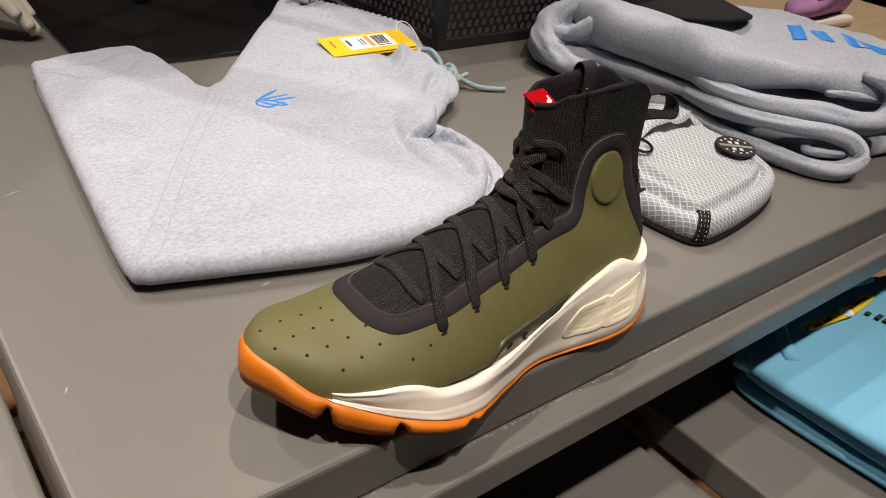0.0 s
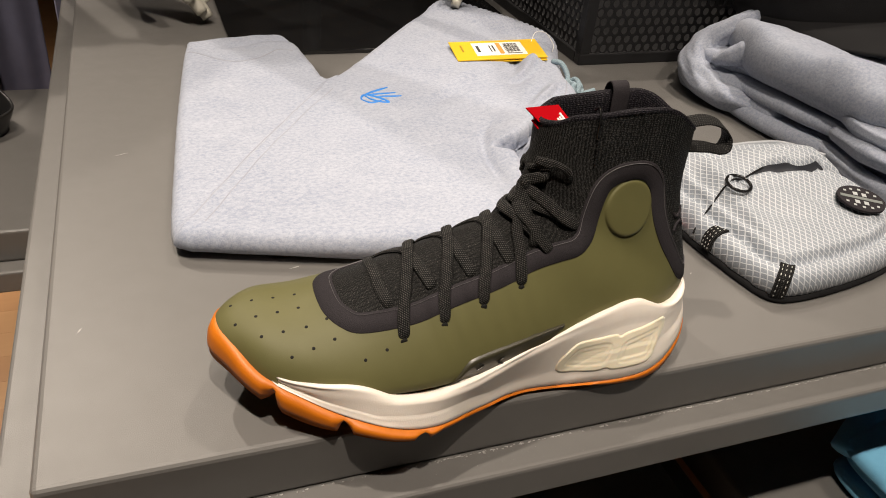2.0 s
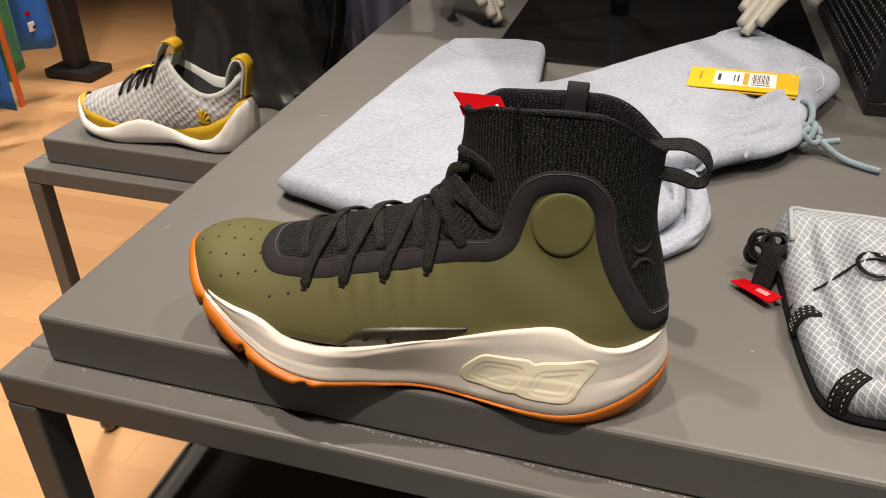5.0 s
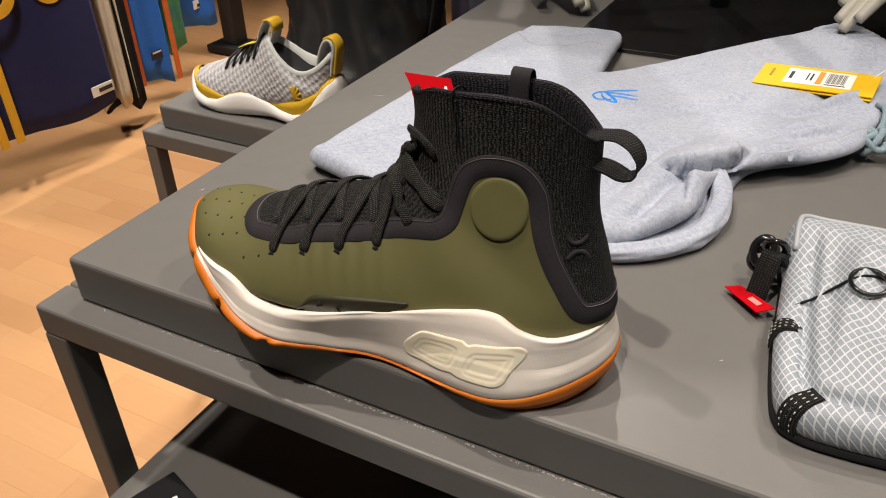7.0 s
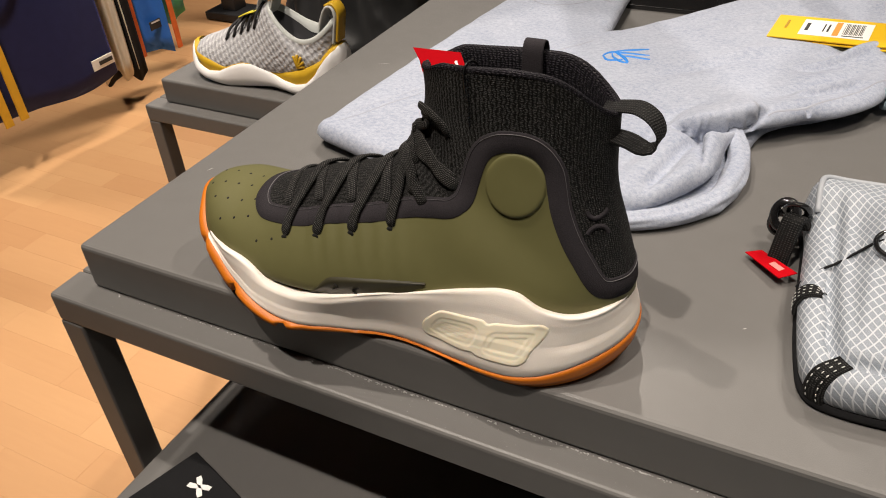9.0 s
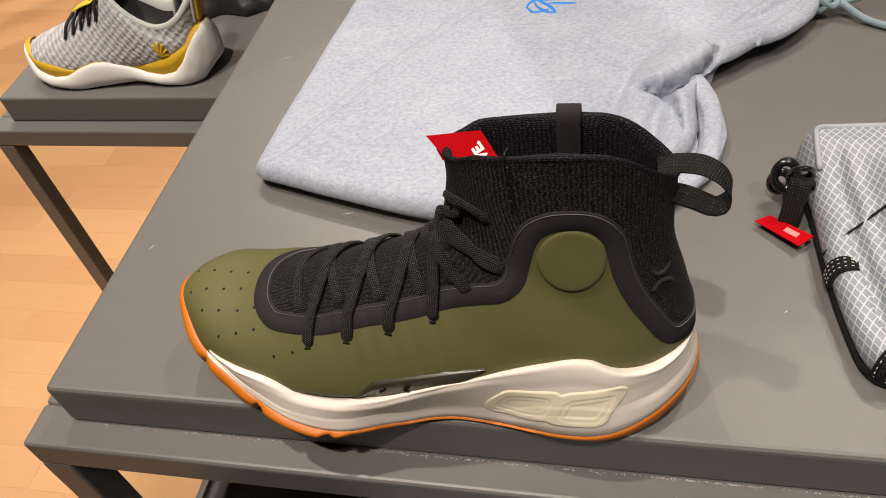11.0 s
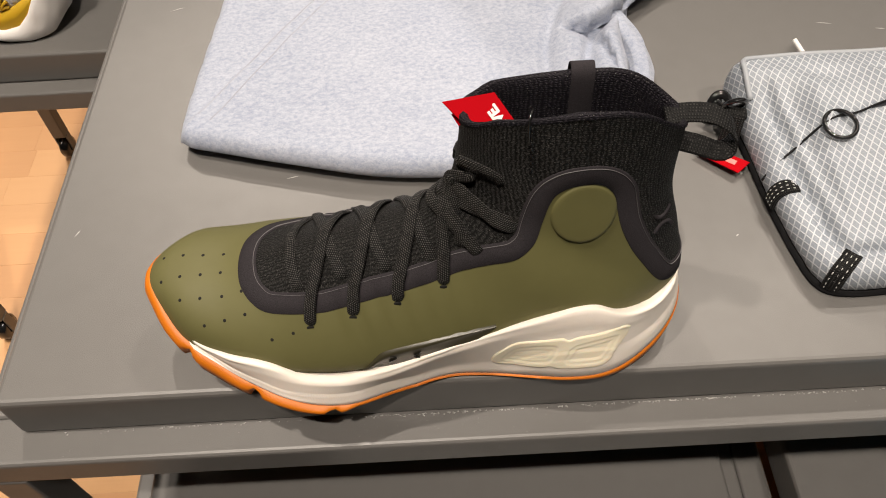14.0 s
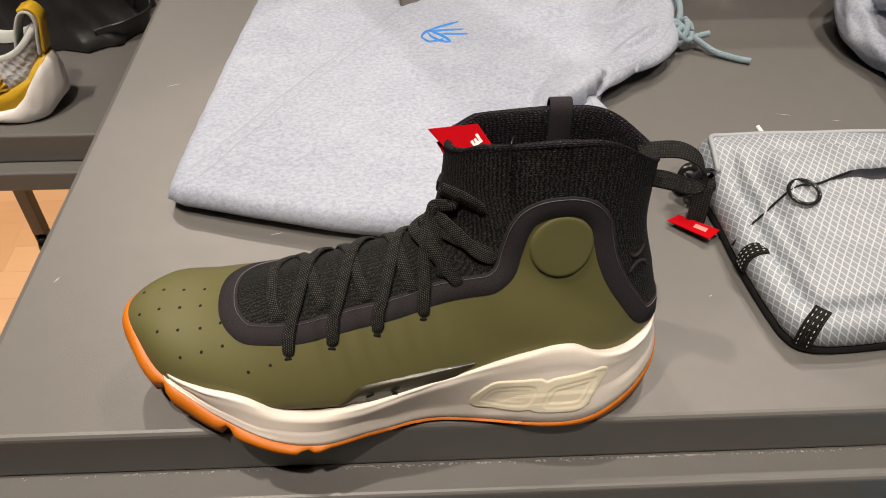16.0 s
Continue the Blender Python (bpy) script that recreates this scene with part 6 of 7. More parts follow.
for k, (x, y, z, r, tilt) in enumerate(((0.4455, 0.1800, 0.0235, 0.0075, 0.5), (0.4520, 0.1730, 0.0320, 0.0070, -0.6), (0.4440, 0.1835, 0.0150, 0.0065, 0.2))):
    loops = []
    for a in np.linspace(0, 2 * math.pi, 24, endpoint=False):
        out = np.array((math.cos(a), tilt * math.sin(a), math.sin(a)))
        out /= np.linalg.norm(out)
        cc = np.array((x, y, TOP + z)) + r * np.array((0.9 * math.cos(a), tilt * math.sin(a), 1.05 * math.sin(a)))
        loops.append([cc + 0.0026 * (math.cos(b) * out + math.sin(b) * np.array((0.3, 0.9, 0))) for b in np.linspace(0, 2 * math.pi, 10, endpoint=False)])
    under(bag, link("buckle_ring", *loft(loops + [loops[0]]), GLOSS_BLACK, label="black plastic clip"))
RM = Matrix.Translation((0.4440, 0.1500, TOP + 0.0060)) @ Euler((radians(4), radians(-4), radians(-42))).to_matrix().to_4x4()
red_card = under(bag, piece("swing_tag", [(-0.017, -0.0050), (0.015, -0.0065), (0.017, 0.0055), (-0.013, 0.0045)], 0, 0.0006, RED_CARD, None, "red card tag beside the buckle", RM))
mark("tag_bar", 0.001, -0.002, 0.010, 0.002, surface("pink_ink", (0.80, 0.25, 0.22), 0.6), 0.0008, None, RM, red_card)
lean_x, lean_y = ((on_bag(0.6010 + a, 0.1040 + c)[2] - on_bag(0.6010 - a, 0.1040 - c)[2]) / 0.032 for a, c in ((0.016, 0), (0, 0.016)))
up_axis = Vector((-lean_x, -lean_y, 1)).normalized()
side_axis = Vector((math.cos(radians(-32)), math.sin(radians(-32)), 0))
side_axis = (side_axis - up_axis * side_axis.dot(up_axis)).normalized()
PM = Matrix((side_axis, up_axis.cross(side_axis), up_axis)).transposed().to_4x4()
PM.translation = Vector(on_bag(0.6010, 0.1040, 0.0012))
badge = under(bag, piece("badge", [(0.0190 * math.cos(a), 0.0175 * math.sin(a)) for a in np.linspace(0, 6.2832, 40, endpoint=False)], -0.0006, 0.0018, TRIM_BLACK, None, "round black rubber badge with pale marks", PM))
PALE = surface("pale_badge_print", (0.50, 0.52, 0.53), 0.5)
mark("badge_bar", -0.0165, -0.0018, 0.0165, 0.0018, surface("grey_badge_bar", (0.20, 0.22, 0.21), 0.5), 0.0013, None, PM, badge)
for x, y in ((-0.004, 0.0055), (0.003, 0.0055), (-0.004, -0.0060), (0.003, -0.0060)):
    mark("badge_mark", x - 0.0018, y - 0.0022, x + 0.0018, y + 0.0022, PALE, 0.0013, None, PM, badge)
for k in range(14):
    a = 2 * math.pi * (k + 0.5) / 14
    if abs(math.sin(a)) > 0.3:
        x, y = 0.0152 * math.cos(a), 0.0122 * math.sin(a)
        mark("badge_mark", x - 0.0011, y - 0.0011, x + 0.0011, y + 0.0011, PALE, 0.0013, None, PM, badge)
under(bag, link("cord_tip", *tube([(0.538, 0.212, TOP + 0.0045), (0.536, 0.228, TOP + 0.0028), (0.532, 0.246, TOP + 0.0034), (0.526, 0.262, TOP + 0.0085)], 0.0019, 8, 20), WHITE_PAPER, label="frayed white cord end"))

# ---- the perforated crate ----
crate = thing("mesh_crate", "black perforated steel crate standing on the grey table", "crate", (0.567, 0.51, TOP))


def perforated(name, width, height, pitch, hole, m, label=""):
    """A sheet with a staggered grid of round holes, cut as real openings."""
    verts, faces = [], []
    dy = pitch * math.sqrt(3) / 2
    cols, rws = int(width / pitch), int(height / dy)
    for j in range(rws):
        for i in range(cols):
            cx, cy = (i + 0.5 + (0.5 if j % 2 else 0)) * pitch, (j + 0.5) * dy
            b = len(verts)
            for k in range(12):
                a = radians(30 * k)
                verts.append((cx + hole * math.cos(a), 0, cy + hole * math.sin(a)))
            for k in range(12):
                a = radians(30 * k)
                rr = pitch / 2 / max(abs(math.cos(radians(((30 * k + 30) % 60) - 30))), 0.5)
                verts.append((cx + rr * math.cos(a), 0, cy + rr * math.sin(a)))
            for k in range(12):
                verts.append((cx + hole * math.cos(radians(30 * k)), 0.0015, cy + hole * math.sin(radians(30 * k))))
            for k in range(12):
                n = (k + 1) % 12
                faces.append((b + k, b + n, b + 12 + n, b + 12 + k))
                faces.append((b + 24 + k, b + 24 + n, b + n, b + k))
    verts = [tuple(m @ Vector(v)) for v in verts]
    return under(crate, link(name, verts, faces, BLACK_STEEL, label=label, smooth=False))


CX0, CX1, CY0, CY1, CZ1 = 0.567, 0.985, 0.51, 0.90, TOP + 0.27
perforated("front_mesh", CX1 - CX0 - 0.024, 0.245, 0.0125, 0.0046, Matrix.Translation((CX0 + 0.014, CY0 + 0.003, TOP + 0.014)), "black sheet with round holes")
perforated("back_mesh", CX1 - CX0 - 0.024, 0.245, 0.0125, 0.0046, Matrix.Translation((CX0 + 0.014, CY1 - 0.004, TOP + 0.014)))
perforated("side_mesh", CY1 - CY0 - 0.024, 0.245, 0.0125, 0.0046, Matrix.Translation((CX0 + 0.004, CY1 - 0.012, TOP + 0.014)) @ pose(0, 0, 0, 0, 0, -90))
perforated("side_mesh", CY1 - CY0 - 0.024, 0.245, 0.0125, 0.0046, Matrix.Translation((CX1 - 0.004, CY1 - 0.012, TOP + 0.014)) @ pose(0, 0, 0, 0, 0, -90))
under(crate, box("bottom_sheet", (CX0 + 0.004, CY0 + 0.004, TOP + 0.003), (CX1 - 0.004, CY1 - 0.004, TOP + 0.007), BLACK_STEEL, bevel=0.001))
for z in (TOP, CZ1 - 0.014):
    for lo, hi in (((CX0, CY0, z), (CX1, CY0 + 0.012, z + 0.014)), ((CX0, CY1 - 0.012, z), (CX1, CY1, z + 0.014)),
                   ((CX0, CY0 + 0.012, z), (CX0 + 0.012, CY1 - 0.012, z + 0.014)), ((CX1 - 0.012, CY0 + 0.012, z), (CX1, CY1 - 0.012, z + 0.014))):
        under(crate, box("frame_bar", lo, hi, BLACK_STEEL, bevel=0.0015))
for x in (CX0, CX1 - 0.014):
    for y in (CY0, CY1 - 0.014):
        under(crate, box("corner_post", (x, y, TOP + 0.014), (x + 0.014, y + 0.014, CZ1 - 0.014), BLACK_STEEL, bevel=0.0015))

# ---- the mannequin on its glossy base ----
stand = thing("mannequin_stand", "glossy black base plate with a steel pole on the table", "stand", (0.35, 0.78, TOP))
under(stand, box("base_plate", (0.168, 0.576, TOP), (0.548, 0.98, TOP + 0.005), GLOSS_BLACK, bevel=0.001, label="mirror-black flat plate"))
under(stand, link("pole", *tube([(0.300, 0.790, TOP + 0.004), (0.300, 0.790, TOP + 0.10), (0.300, 0.790, TOP + 0.45)], 0.0125, 20, 10), BLACK_STEEL))


def limb(bm, path, radii, sides=14):
    p = curve(path, 20)
    r = np.interp(np.linspace(0, 1, 20), np.linspace(0, 1, len(radii)), radii)
    t = np.gradient(p, axis=0)
    t /= np.linalg.norm(t, axis=1)[:, None]
    rings = []
    for c, d, q in zip(p, t, r):
        s = np.cross(d, (0.3, 1, 0.1))
        s /= np.linalg.norm(s)
        w = np.cross(s, d)
        rings.append([bm.verts.new(tuple(c + q * (math.cos(a) * s + math.sin(a) * w))) for a in np.linspace(0, 2 * math.pi, sides, endpoint=False)])
    for a, b in zip(rings, rings[1:]):
        for j in range(sides):
            k = (j + 1) % sides
            bm.faces.new((a[j], a[k], b[k], b[j]))
    bm.faces.new(rings[0][::-1])
    bm.faces.new(rings[-1])


bm = bmesh.new()
limb(bm, [(0.30, 0.79, TOP + 0.42), (0.30, 0.80, TOP + 0.50), (0.30, 0.81, TOP + 0.68), (0.30, 0.81, TOP + 0.84)], [0.02, 0.11, 0.14, 0.15])
for tip, wrist, elbow, shoulder, side in (((0.150, 0.688, TOP + 0.008), (0.060, 0.748, TOP + 0.125), (0.06, 0.86, TOP + 0.36), (0.13, 0.81, TOP + 0.74), -1),
                                          ((0.448, 0.643, TOP + 0.034), (0.535, 0.735, TOP + 0.135), (0.56, 0.86, TOP + 0.36), (0.47, 0.81, TOP + 0.74), 1)):
    tip, wrist = np.array(tip), np.array(wrist)
    palm = tip * 0.42 + wrist * 0.58
    limb(bm, [wrist + (palm - wrist) * 0.05, wrist, elbow, shoulder], [0.022, 0.024, 0.036, 0.05])
    limb(bm, [wrist, palm * 0.6 + wrist * 0.4, palm], [0.022, 0.030, 0.024])
    run = (tip - palm)
    across = np.cross(run, (0, 0, 1))
    across /= np.linalg.norm(across)
    for k, (off, length) in enumerate(((-0.018, 0.88), (-0.006, 1.0), (0.006, 0.97), (0.018, 0.84))):
        root = palm + across * off
        end = palm + run * length + across * off * 0.8 + np.array((0, 0, 0.006 * abs(k - 1)))
        limb(bm, [root, root * 0.5 + end * 0.5 + np.array((0, 0, 0.008)), end], [0.0112, 0.0100, 0.0070] if side < 0 else [0.0092, 0.0082, 0.0058], 10)
    root = palm * 0.5 + wrist * 0.5 - across * side * 0.024
    limb(bm, [root, root + run * 0.35 - across * side * 0.02, root + run * 0.7 - across * side * 0.024], [0.012, 0.011, 0.007], 10)
tagged(from_bm("mannequin", bm, MANNEQUIN, smooth=True), "pale mannequin with both hands hanging by its base", "mannequin")


# ---- crumbs of grit along the groove of the main table ----
verts, faces = [], []
spots = [random.uniform(0.02, 0.80) for _ in range(26)]
for k in range(760):
    x = random.gauss(random.choice(spots), 0.02) if random.random() < 0.7 else random.uniform(0.02, 0.80)
    y, z, r = -0.0006 - abs(random.gauss(0, 0.0006)), TOP - 0.0378, random.uniform(0.00012, 0.00055)
    if random.random() < 0.25:
        y = -random.uniform(0.002, 0.016)
        r *= 0.3
    b = len(verts)
    verts += [(x - r * random.uniform(1, 3), y, z), (x + r, y - r, z), (x + r, y + r, z), (x, y, z + r * 1.5)]
    faces += [(b, b + 1, b + 3), (b + 1, b + 2, b + 3), (b + 2, b, b + 3)]
tagged(link("grit", verts, faces, surface("pale_dust", (0.55, 0.54, 0.52), 0.9), smooth=False), "pale grit caught in the table groove", "grit", kind="stuff")


# worn spots in the table's paint
main = bpy.data.objects["display_table"]
for x, y, long, turn in ((0.0475, 0.353, 0.0060, 20), (0.157, 0.159, 0.0045, 12), (0.020, 0.120, 0.0030, 60), (0.330, 0.120, 0.0016, 0), (0.440, 0.090, 0.0014, 30), (0.560, 0.290, 0.0060, -14), (0.600, 0.280, 0.0035, -12)):
    ob = piece("paint_scuff", [(-long, -0.0002), (0, -0.0004), (long, 0.0), (0.3 * long, 0.0004)], TOP + 0.0001, 0.0001, bpy.data.materials["pale_dust"], None, "", Matrix.Translation((x, y, 0)) @ pose(0, 0, 0, 0, 0, turn))
    under(main, ob)

# ---- the running shoe on the side table ----
def running_shoe(origin):
    t = thing("running_shoe", "grey knit running shoe with white sole and gold accents", "shoe", origin)
    t.scale = (0.92, 1, 0.87)
    O = np.array(origin)
    plan = curve([(0.000, 0.004), (0.006, -0.016), (0.035, -0.040), (0.080, -0.049), (0.130, -0.044), (0.180, -0.039), (0.230, -0.043), (0.270, -0.036), (0.293, -0.012), (0.295, 0.010), (0.275, 0.034),
                  (0.230, 0.040), (0.180, 0.036), (0.130, 0.042), (0.080, 0.047), (0.035, 0.038), (0.008, 0.022)], 160, True)
    tg = np.roll(plan, -1, 0) - np.roll(plan, 1, 0)
    tg /= np.linalg.norm(tg, axis=1)[:, None]
    inw = np.stack([-tg[:, 1], tg[:, 0]], 1)
    x = plan[:, 0]
    zb = along(x, [(0, 0.020), (0.02, 0.012), (0.05, 0.004), (0.10, 0.0), (0.15, 0.004), (0.18, 0.006), (0.21, 0.003), (0.25, 0.0), (0.28, 0.004), (0.295, 0.018)])
    zt = along(x, [(0, 0.052), (0.012, 0.040), (0.03, 0.026), (0.06, 0.020), (0.085, 0.024), (0.11, 0.036), (0.13, 0.042), (0.150, 0.041), (0.175, 0.032), (0.20, 0.021), (0.225, 0.018), (0.245, 0.022), (0.262, 0.038), (0.278, 0.062), (0.295, 0.080)])

    def rg(inset, z):
        p = plan + inw * np.asarray(inset)[..., None]
        return np.column_stack([p, np.broadcast_to(z, len(p))]) + O

    one = np.ones(160)
    ribs = 0.0016 * np.sin((x + 0.6 * plan[:, 1]) * 1050) * np.clip((x - 0.245) / 0.01, 0, 1) + 0.0009 * np.sin(x * 900) * np.clip(1 - np.abs(x - 0.15) / 0.05, 0, 1)
    loops = [rg(0.02 * one, zb), rg(0.004 * one, zb), rg(0.0 * one, zb + 0.004)]
    for u, i in ((0.3, -0.001), (0.55, -0.0005), (0.8, 0.001), (0.95, 0.003), (1.0, 0.006)):
        loops.append(rg(i * one + ribs * math.sin(9 * u), zb + 0.004 + u * (zt - zb - 0.004)))
    loops.append(rg(0.014 * one, zt - 0.002))
    white = surface("white_sole_foam", (0.80, 0.78, 0.76), 0.6, (0.74, 0.72, 0.70), bump=0.1, bump_scale=600)
    gold = surface("gold_rubber", (0.62, 0.38, 0.02), 0.45)
    under(t, link("sole", *loft(loops, True, True), white, label="thick white wavy ribbed sole"))
    gz = np.maximum(zt + 0.0005, along(x, [(0, 0.040), (0.015, 0.044), (0.04, 0.042), (0.07, 0.037), (0.09, 0.032), (0.11, 0.030), (0.16, 0.030), (0.19, 0.032), (0.22, 0.037), (0.25, 0.046), (0.27, 0.055), (0.295, 0.06)]))
    gl = [rg(0.0070 * one, zt - 0.012), rg(0.0048 * one, 0.5 * (zt + gz)), rg(0.0062 * one, gz), rg(0.013 * one, gz + 0.002)]
    under(t, link("gold_band", *loft(gl), gold, label="gold band above the sole"))
    st = curve([(0.008, 0.046, 0.010, 0.030, 0.010, 2.0, 0.35, 0.004), (0.030, 0.060, 0.032, 0.020, 0.033, 1.8, 0.30, 0.0), (0.065, 0.074, 0.070, 0.018, 0.041, 1.6, 0.25, 0.0),
                (0.100, 0.090, 0.115, 0.018, 0.041, 1.45, 0.24, 0.0), (0.130, 0.106, 0.170, 0.018, 0.0365, 1.45, 0.26, 0.0), (0.150, 0.120, 0.235, 0.020, 0.036, 1.6, 0.32, 0.0),
                (0.160, 0.128, 0.276, 0.050, 0.032, 1.8, 0.42, 0.0), (0.166, 0.131, 0.282, 0.085, 0.027, 2.0, 0.5, 0.0), (0.168, 0.131, 0.286, 0.118, 0.024, 2.1, 0.5, 0.0)], 60)
    sec = []
    for i, row in enumerate(st):
        up = max(0, (i - 36) / 23)
        sec.append([tuple(np.array(v) + O) for v in section(row, 0.0, -0.046 * up ** 1.2)])
    m, n, l, p = nodes_of("quilted_grey_knit")
    at, ridges = n.new("ShaderNodeTexCoord"), []
    for turn, per in ((38, 44), (-50, 30)):
        mp, w = n.new("ShaderNodeMapping"), n.new("ShaderNodeTexWave")
        mp.inputs["Rotation"].default_value = (0, radians(turn), 0)
        w.inputs["Scale"].default_value, w.inputs["Distortion"].default_value, w.inputs["Detail Scale"].default_value = per, 2.6, 3
        l.new(at.outputs["Object"], mp.inputs["Vector"])
        l.new(mp.outputs[0], w.inputs["Vector"])
        ridges.append(w)
    both, fine, c = n.new("ShaderNodeMath"), n.new("ShaderNodeTexNoise"), n.new("ShaderNodeMix")
    both.operation = "MULTIPLY_ADD"
    both.inputs[1].default_value = 0.6
    l.new(ridges[1].outputs["Fac"], both.inputs[0])
    fine.inputs["Scale"].default_value = 420
    l.new(at.outputs["Object"], fine.inputs["Vector"])
    half = n.new("ShaderNodeMath")
    half.operation = "MULTIPLY"
    l.new(ridges[0].outputs["Fac"], half.inputs[0])
    l.new(fine.outputs[0], half.inputs[1])
    l.new(half.outputs[0], both.inputs[2])
    c.data_type = "RGBA"
    c.inputs[6].default_value, c.inputs[7].default_value = (0.30, 0.30, 0.315, 1), (0.50, 0.495, 0.505, 1)
    l.new(both.outputs[0], c.inputs[0])
    l.new(c.outputs[2], p.inputs["Base Color"])
    bp = n.new("ShaderNodeBump")
    bp.inputs["Distance"].default_value = 0.0012
    l.new(both.outputs[0], bp.inputs["Height"])
    l.new(bp.outputs[0], p.inputs["Normal"])
    p.inputs["Roughness"].default_value = 0.85
    under(t, link("knit_upper", *loft(sec, True, True), m, label="grey quilted knit upper"))
    ax = np.array((0.225, 0, 0.1)) + O
    pale = surface("pale_lining", (0.55, 0.57, 0.55), 0.85)
    lin = []
    for inset, drop in ((-0.001, 0.004), (-0.0015, -0.001), (0.002, -0.003), (0.006, 0.0), (0.008, 0.012)):
        row = []
        for v in sec[-1]:
            d = np.array(v) - ax
            d[2] = 0
            row.append(np.array(v) - d / np.linalg.norm(d) * inset - np.array((0, 0, drop)))
        lin.append(row)
    under(t, link("collar", *loft(lin), pale, label="pale padded collar"))
    deep = []
    for inset, drop in ((0.0065, 0.004), (0.009, 0.030), (0.014, 0.060)):
        row = []
        for v in sec[-1]:
            d = np.array(v) - ax
            d[2] = 0
            row.append(np.array(v) - d / np.linalg.norm(d) * inset - np.array((0, 0, drop)))
        deep.append(row)
    under(t, link("lining", *loft(deep, True, False, True), surface("dark_lining", (0.05, 0.05, 0.055), 0.9)))
    under(t, link("tongue_loop", *ribbon([O + v for v in ((0.152, 0, 0.118), (0.160, 0, 0.138), (0.172, 0, 0.154), (0.183, 0, 0.152), (0.184, 0, 0.138), (0.176, 0, 0.118))], 0.022, 0.003), pale))
    under(t, link("tongue_tab", *ribbon([O + v for v in ((0.170, 0, 0.1555), (0.180, 0, 0.1570), (0.187, 0, 0.150), (0.187, 0, 0.140))], 0.023, 0.003), gold, label="gold tongue tab"))
    under(t, link("heel_loop", *ribbon([O + v for v in ((0.258, 0, 0.088), (0.266, 0, 0.115), (0.277, 0, 0.136), (0.288, 0, 0.138), (0.292, 0, 0.124), (0.288, 0, 0.105), (0.283, 0, 0.080))], 0.022, 0.004), pale))
    under(t, link("heel_tab", *ribbon([O + v for v in ((0.276, 0, 0.1395), (0.289, 0, 0.1425), (0.297, 0, 0.130), (0.294, 0, 0.110), (0.289, 0, 0.085))], 0.019, 0.004), gold, label="gold heel tab"))
    tree = BVHTree.FromPolygons([Vector(v) for r in sec for v in r], loft(sec, True, True)[1])

    def near(x, z, up=0.001):
        hit, _, _, _ = tree.ray_cast(Vector((O[0] + x, O[1] - 0.2, O[2] + z)), Vector((0, 1, 0)))
        hit = hit or tree.find_nearest(Vector((O[0] + x, O[1] - 0.03, O[2] + z)))[0]
        return np.array(hit) + np.array((0, -up, 0))

    for k in range(5):
        a = radians(-20 + 35 * k)
        under(t, link("side_print", *tube([near(0.232, 0.046), near(0.232 + 0.006 * math.cos(a), 0.050 + 0.008 * math.sin(a)), near(0.232 + 0.011 * math.cos(a), 0.052 + 0.015 * math.sin(a))], 0.0022, 6, 8), gold))
    dark = surface("dark_lace", (0.02, 0.02, 0.022), 0.8)
    for k in range(5):
        xx = 0.092 + 0.014 * k
        hit, _, _, _ = tree.ray_cast(Vector((O[0] + xx + 0.012, O[1], 1.5)), Vector((0, 0, -1)))
        top = np.array(hit) + np.array((0, 0, 0.004))
        q = near(xx, 0.070 + 0.42 * (xx - 0.092), 0.001)
        under(t, link("lace", *tube([q, (q + top) / 2 + np.array((0, -0.004, 0.004)), top], 0.0022, 6, 10), dark))
    hit, _, _, _ = tree.ray_cast(Vector((O[0] + 0.128, O[1], 1.5)), Vector((0, 0, -1)))
    h0 = np.array(hit)
    under(t, link("tongue_print", *ribbon([h0 + np.array((-0.012, -0.006, 0.001)), h0 + np.array((0.004, -0.006, 0.008)), h0 + np.array((0.020, -0.006, 0.013))], 0.016, 0.002), surface("yellow_print", (0.70, 0.60, 0.04), 0.5)))
    return t


running_shoe((-0.418, 0.560, 0.55))


# ---- garments behind the side table ----
def drape(parent, name, path, top, bottom, thick, material, waves=5, depth=0.02, seed=1, label="", flare=0.0, tilt=0.0):
    """A hanging garment: a closed pleated tube along a plan line, wavier towards the hem."""
    p = curve(path, 70)
    tg = np.gradient(p, axis=0)
    tg /= np.linalg.norm(tg, axis=1)[:, None]
    nr = np.stack([-tg[:, 1], tg[:, 0]], 1)
    u = np.linspace(0, 1, 70)
    loops = []
    mid = p.mean(0)
    for v in np.linspace(0, 1, 24):
        wave = depth * (0.3 + 0.9 * v) * (np.sin(u * waves * 6.283 + seed + 0.8 * np.sin(3 * v + seed)) + 0.5 * np.sin(u * waves * 14 + 2 * seed + v))
        body = thick * np.sin(np.pi * np.clip(u, 0, 1)) ** 0.4
        q = mid + (p - mid) * (1 + flare * v)
        a = q + nr * (wave + body / 2)[:, None]
        b = q + nr * (wave - body / 2)[:, None]
        hem = 0.012 * np.sin(u * waves * 6.283 + seed) + tilt * (u - 0.5)
        z = top + (bottom - top) * v + hem * v
        loops.append([(*s, zz) for s, zz in zip(a, z)] + [(*s, zz) for s, zz in zip(b[::-1], z[::-1])])
    return under(parent, link(name, *loft(loops, True, True, True), material, label=label))


sack = thing("nylon_backpack", "shiny black nylon backpack slumped on the side table", "backpack", (-0.20, 0.79, 0.55))
rows = []
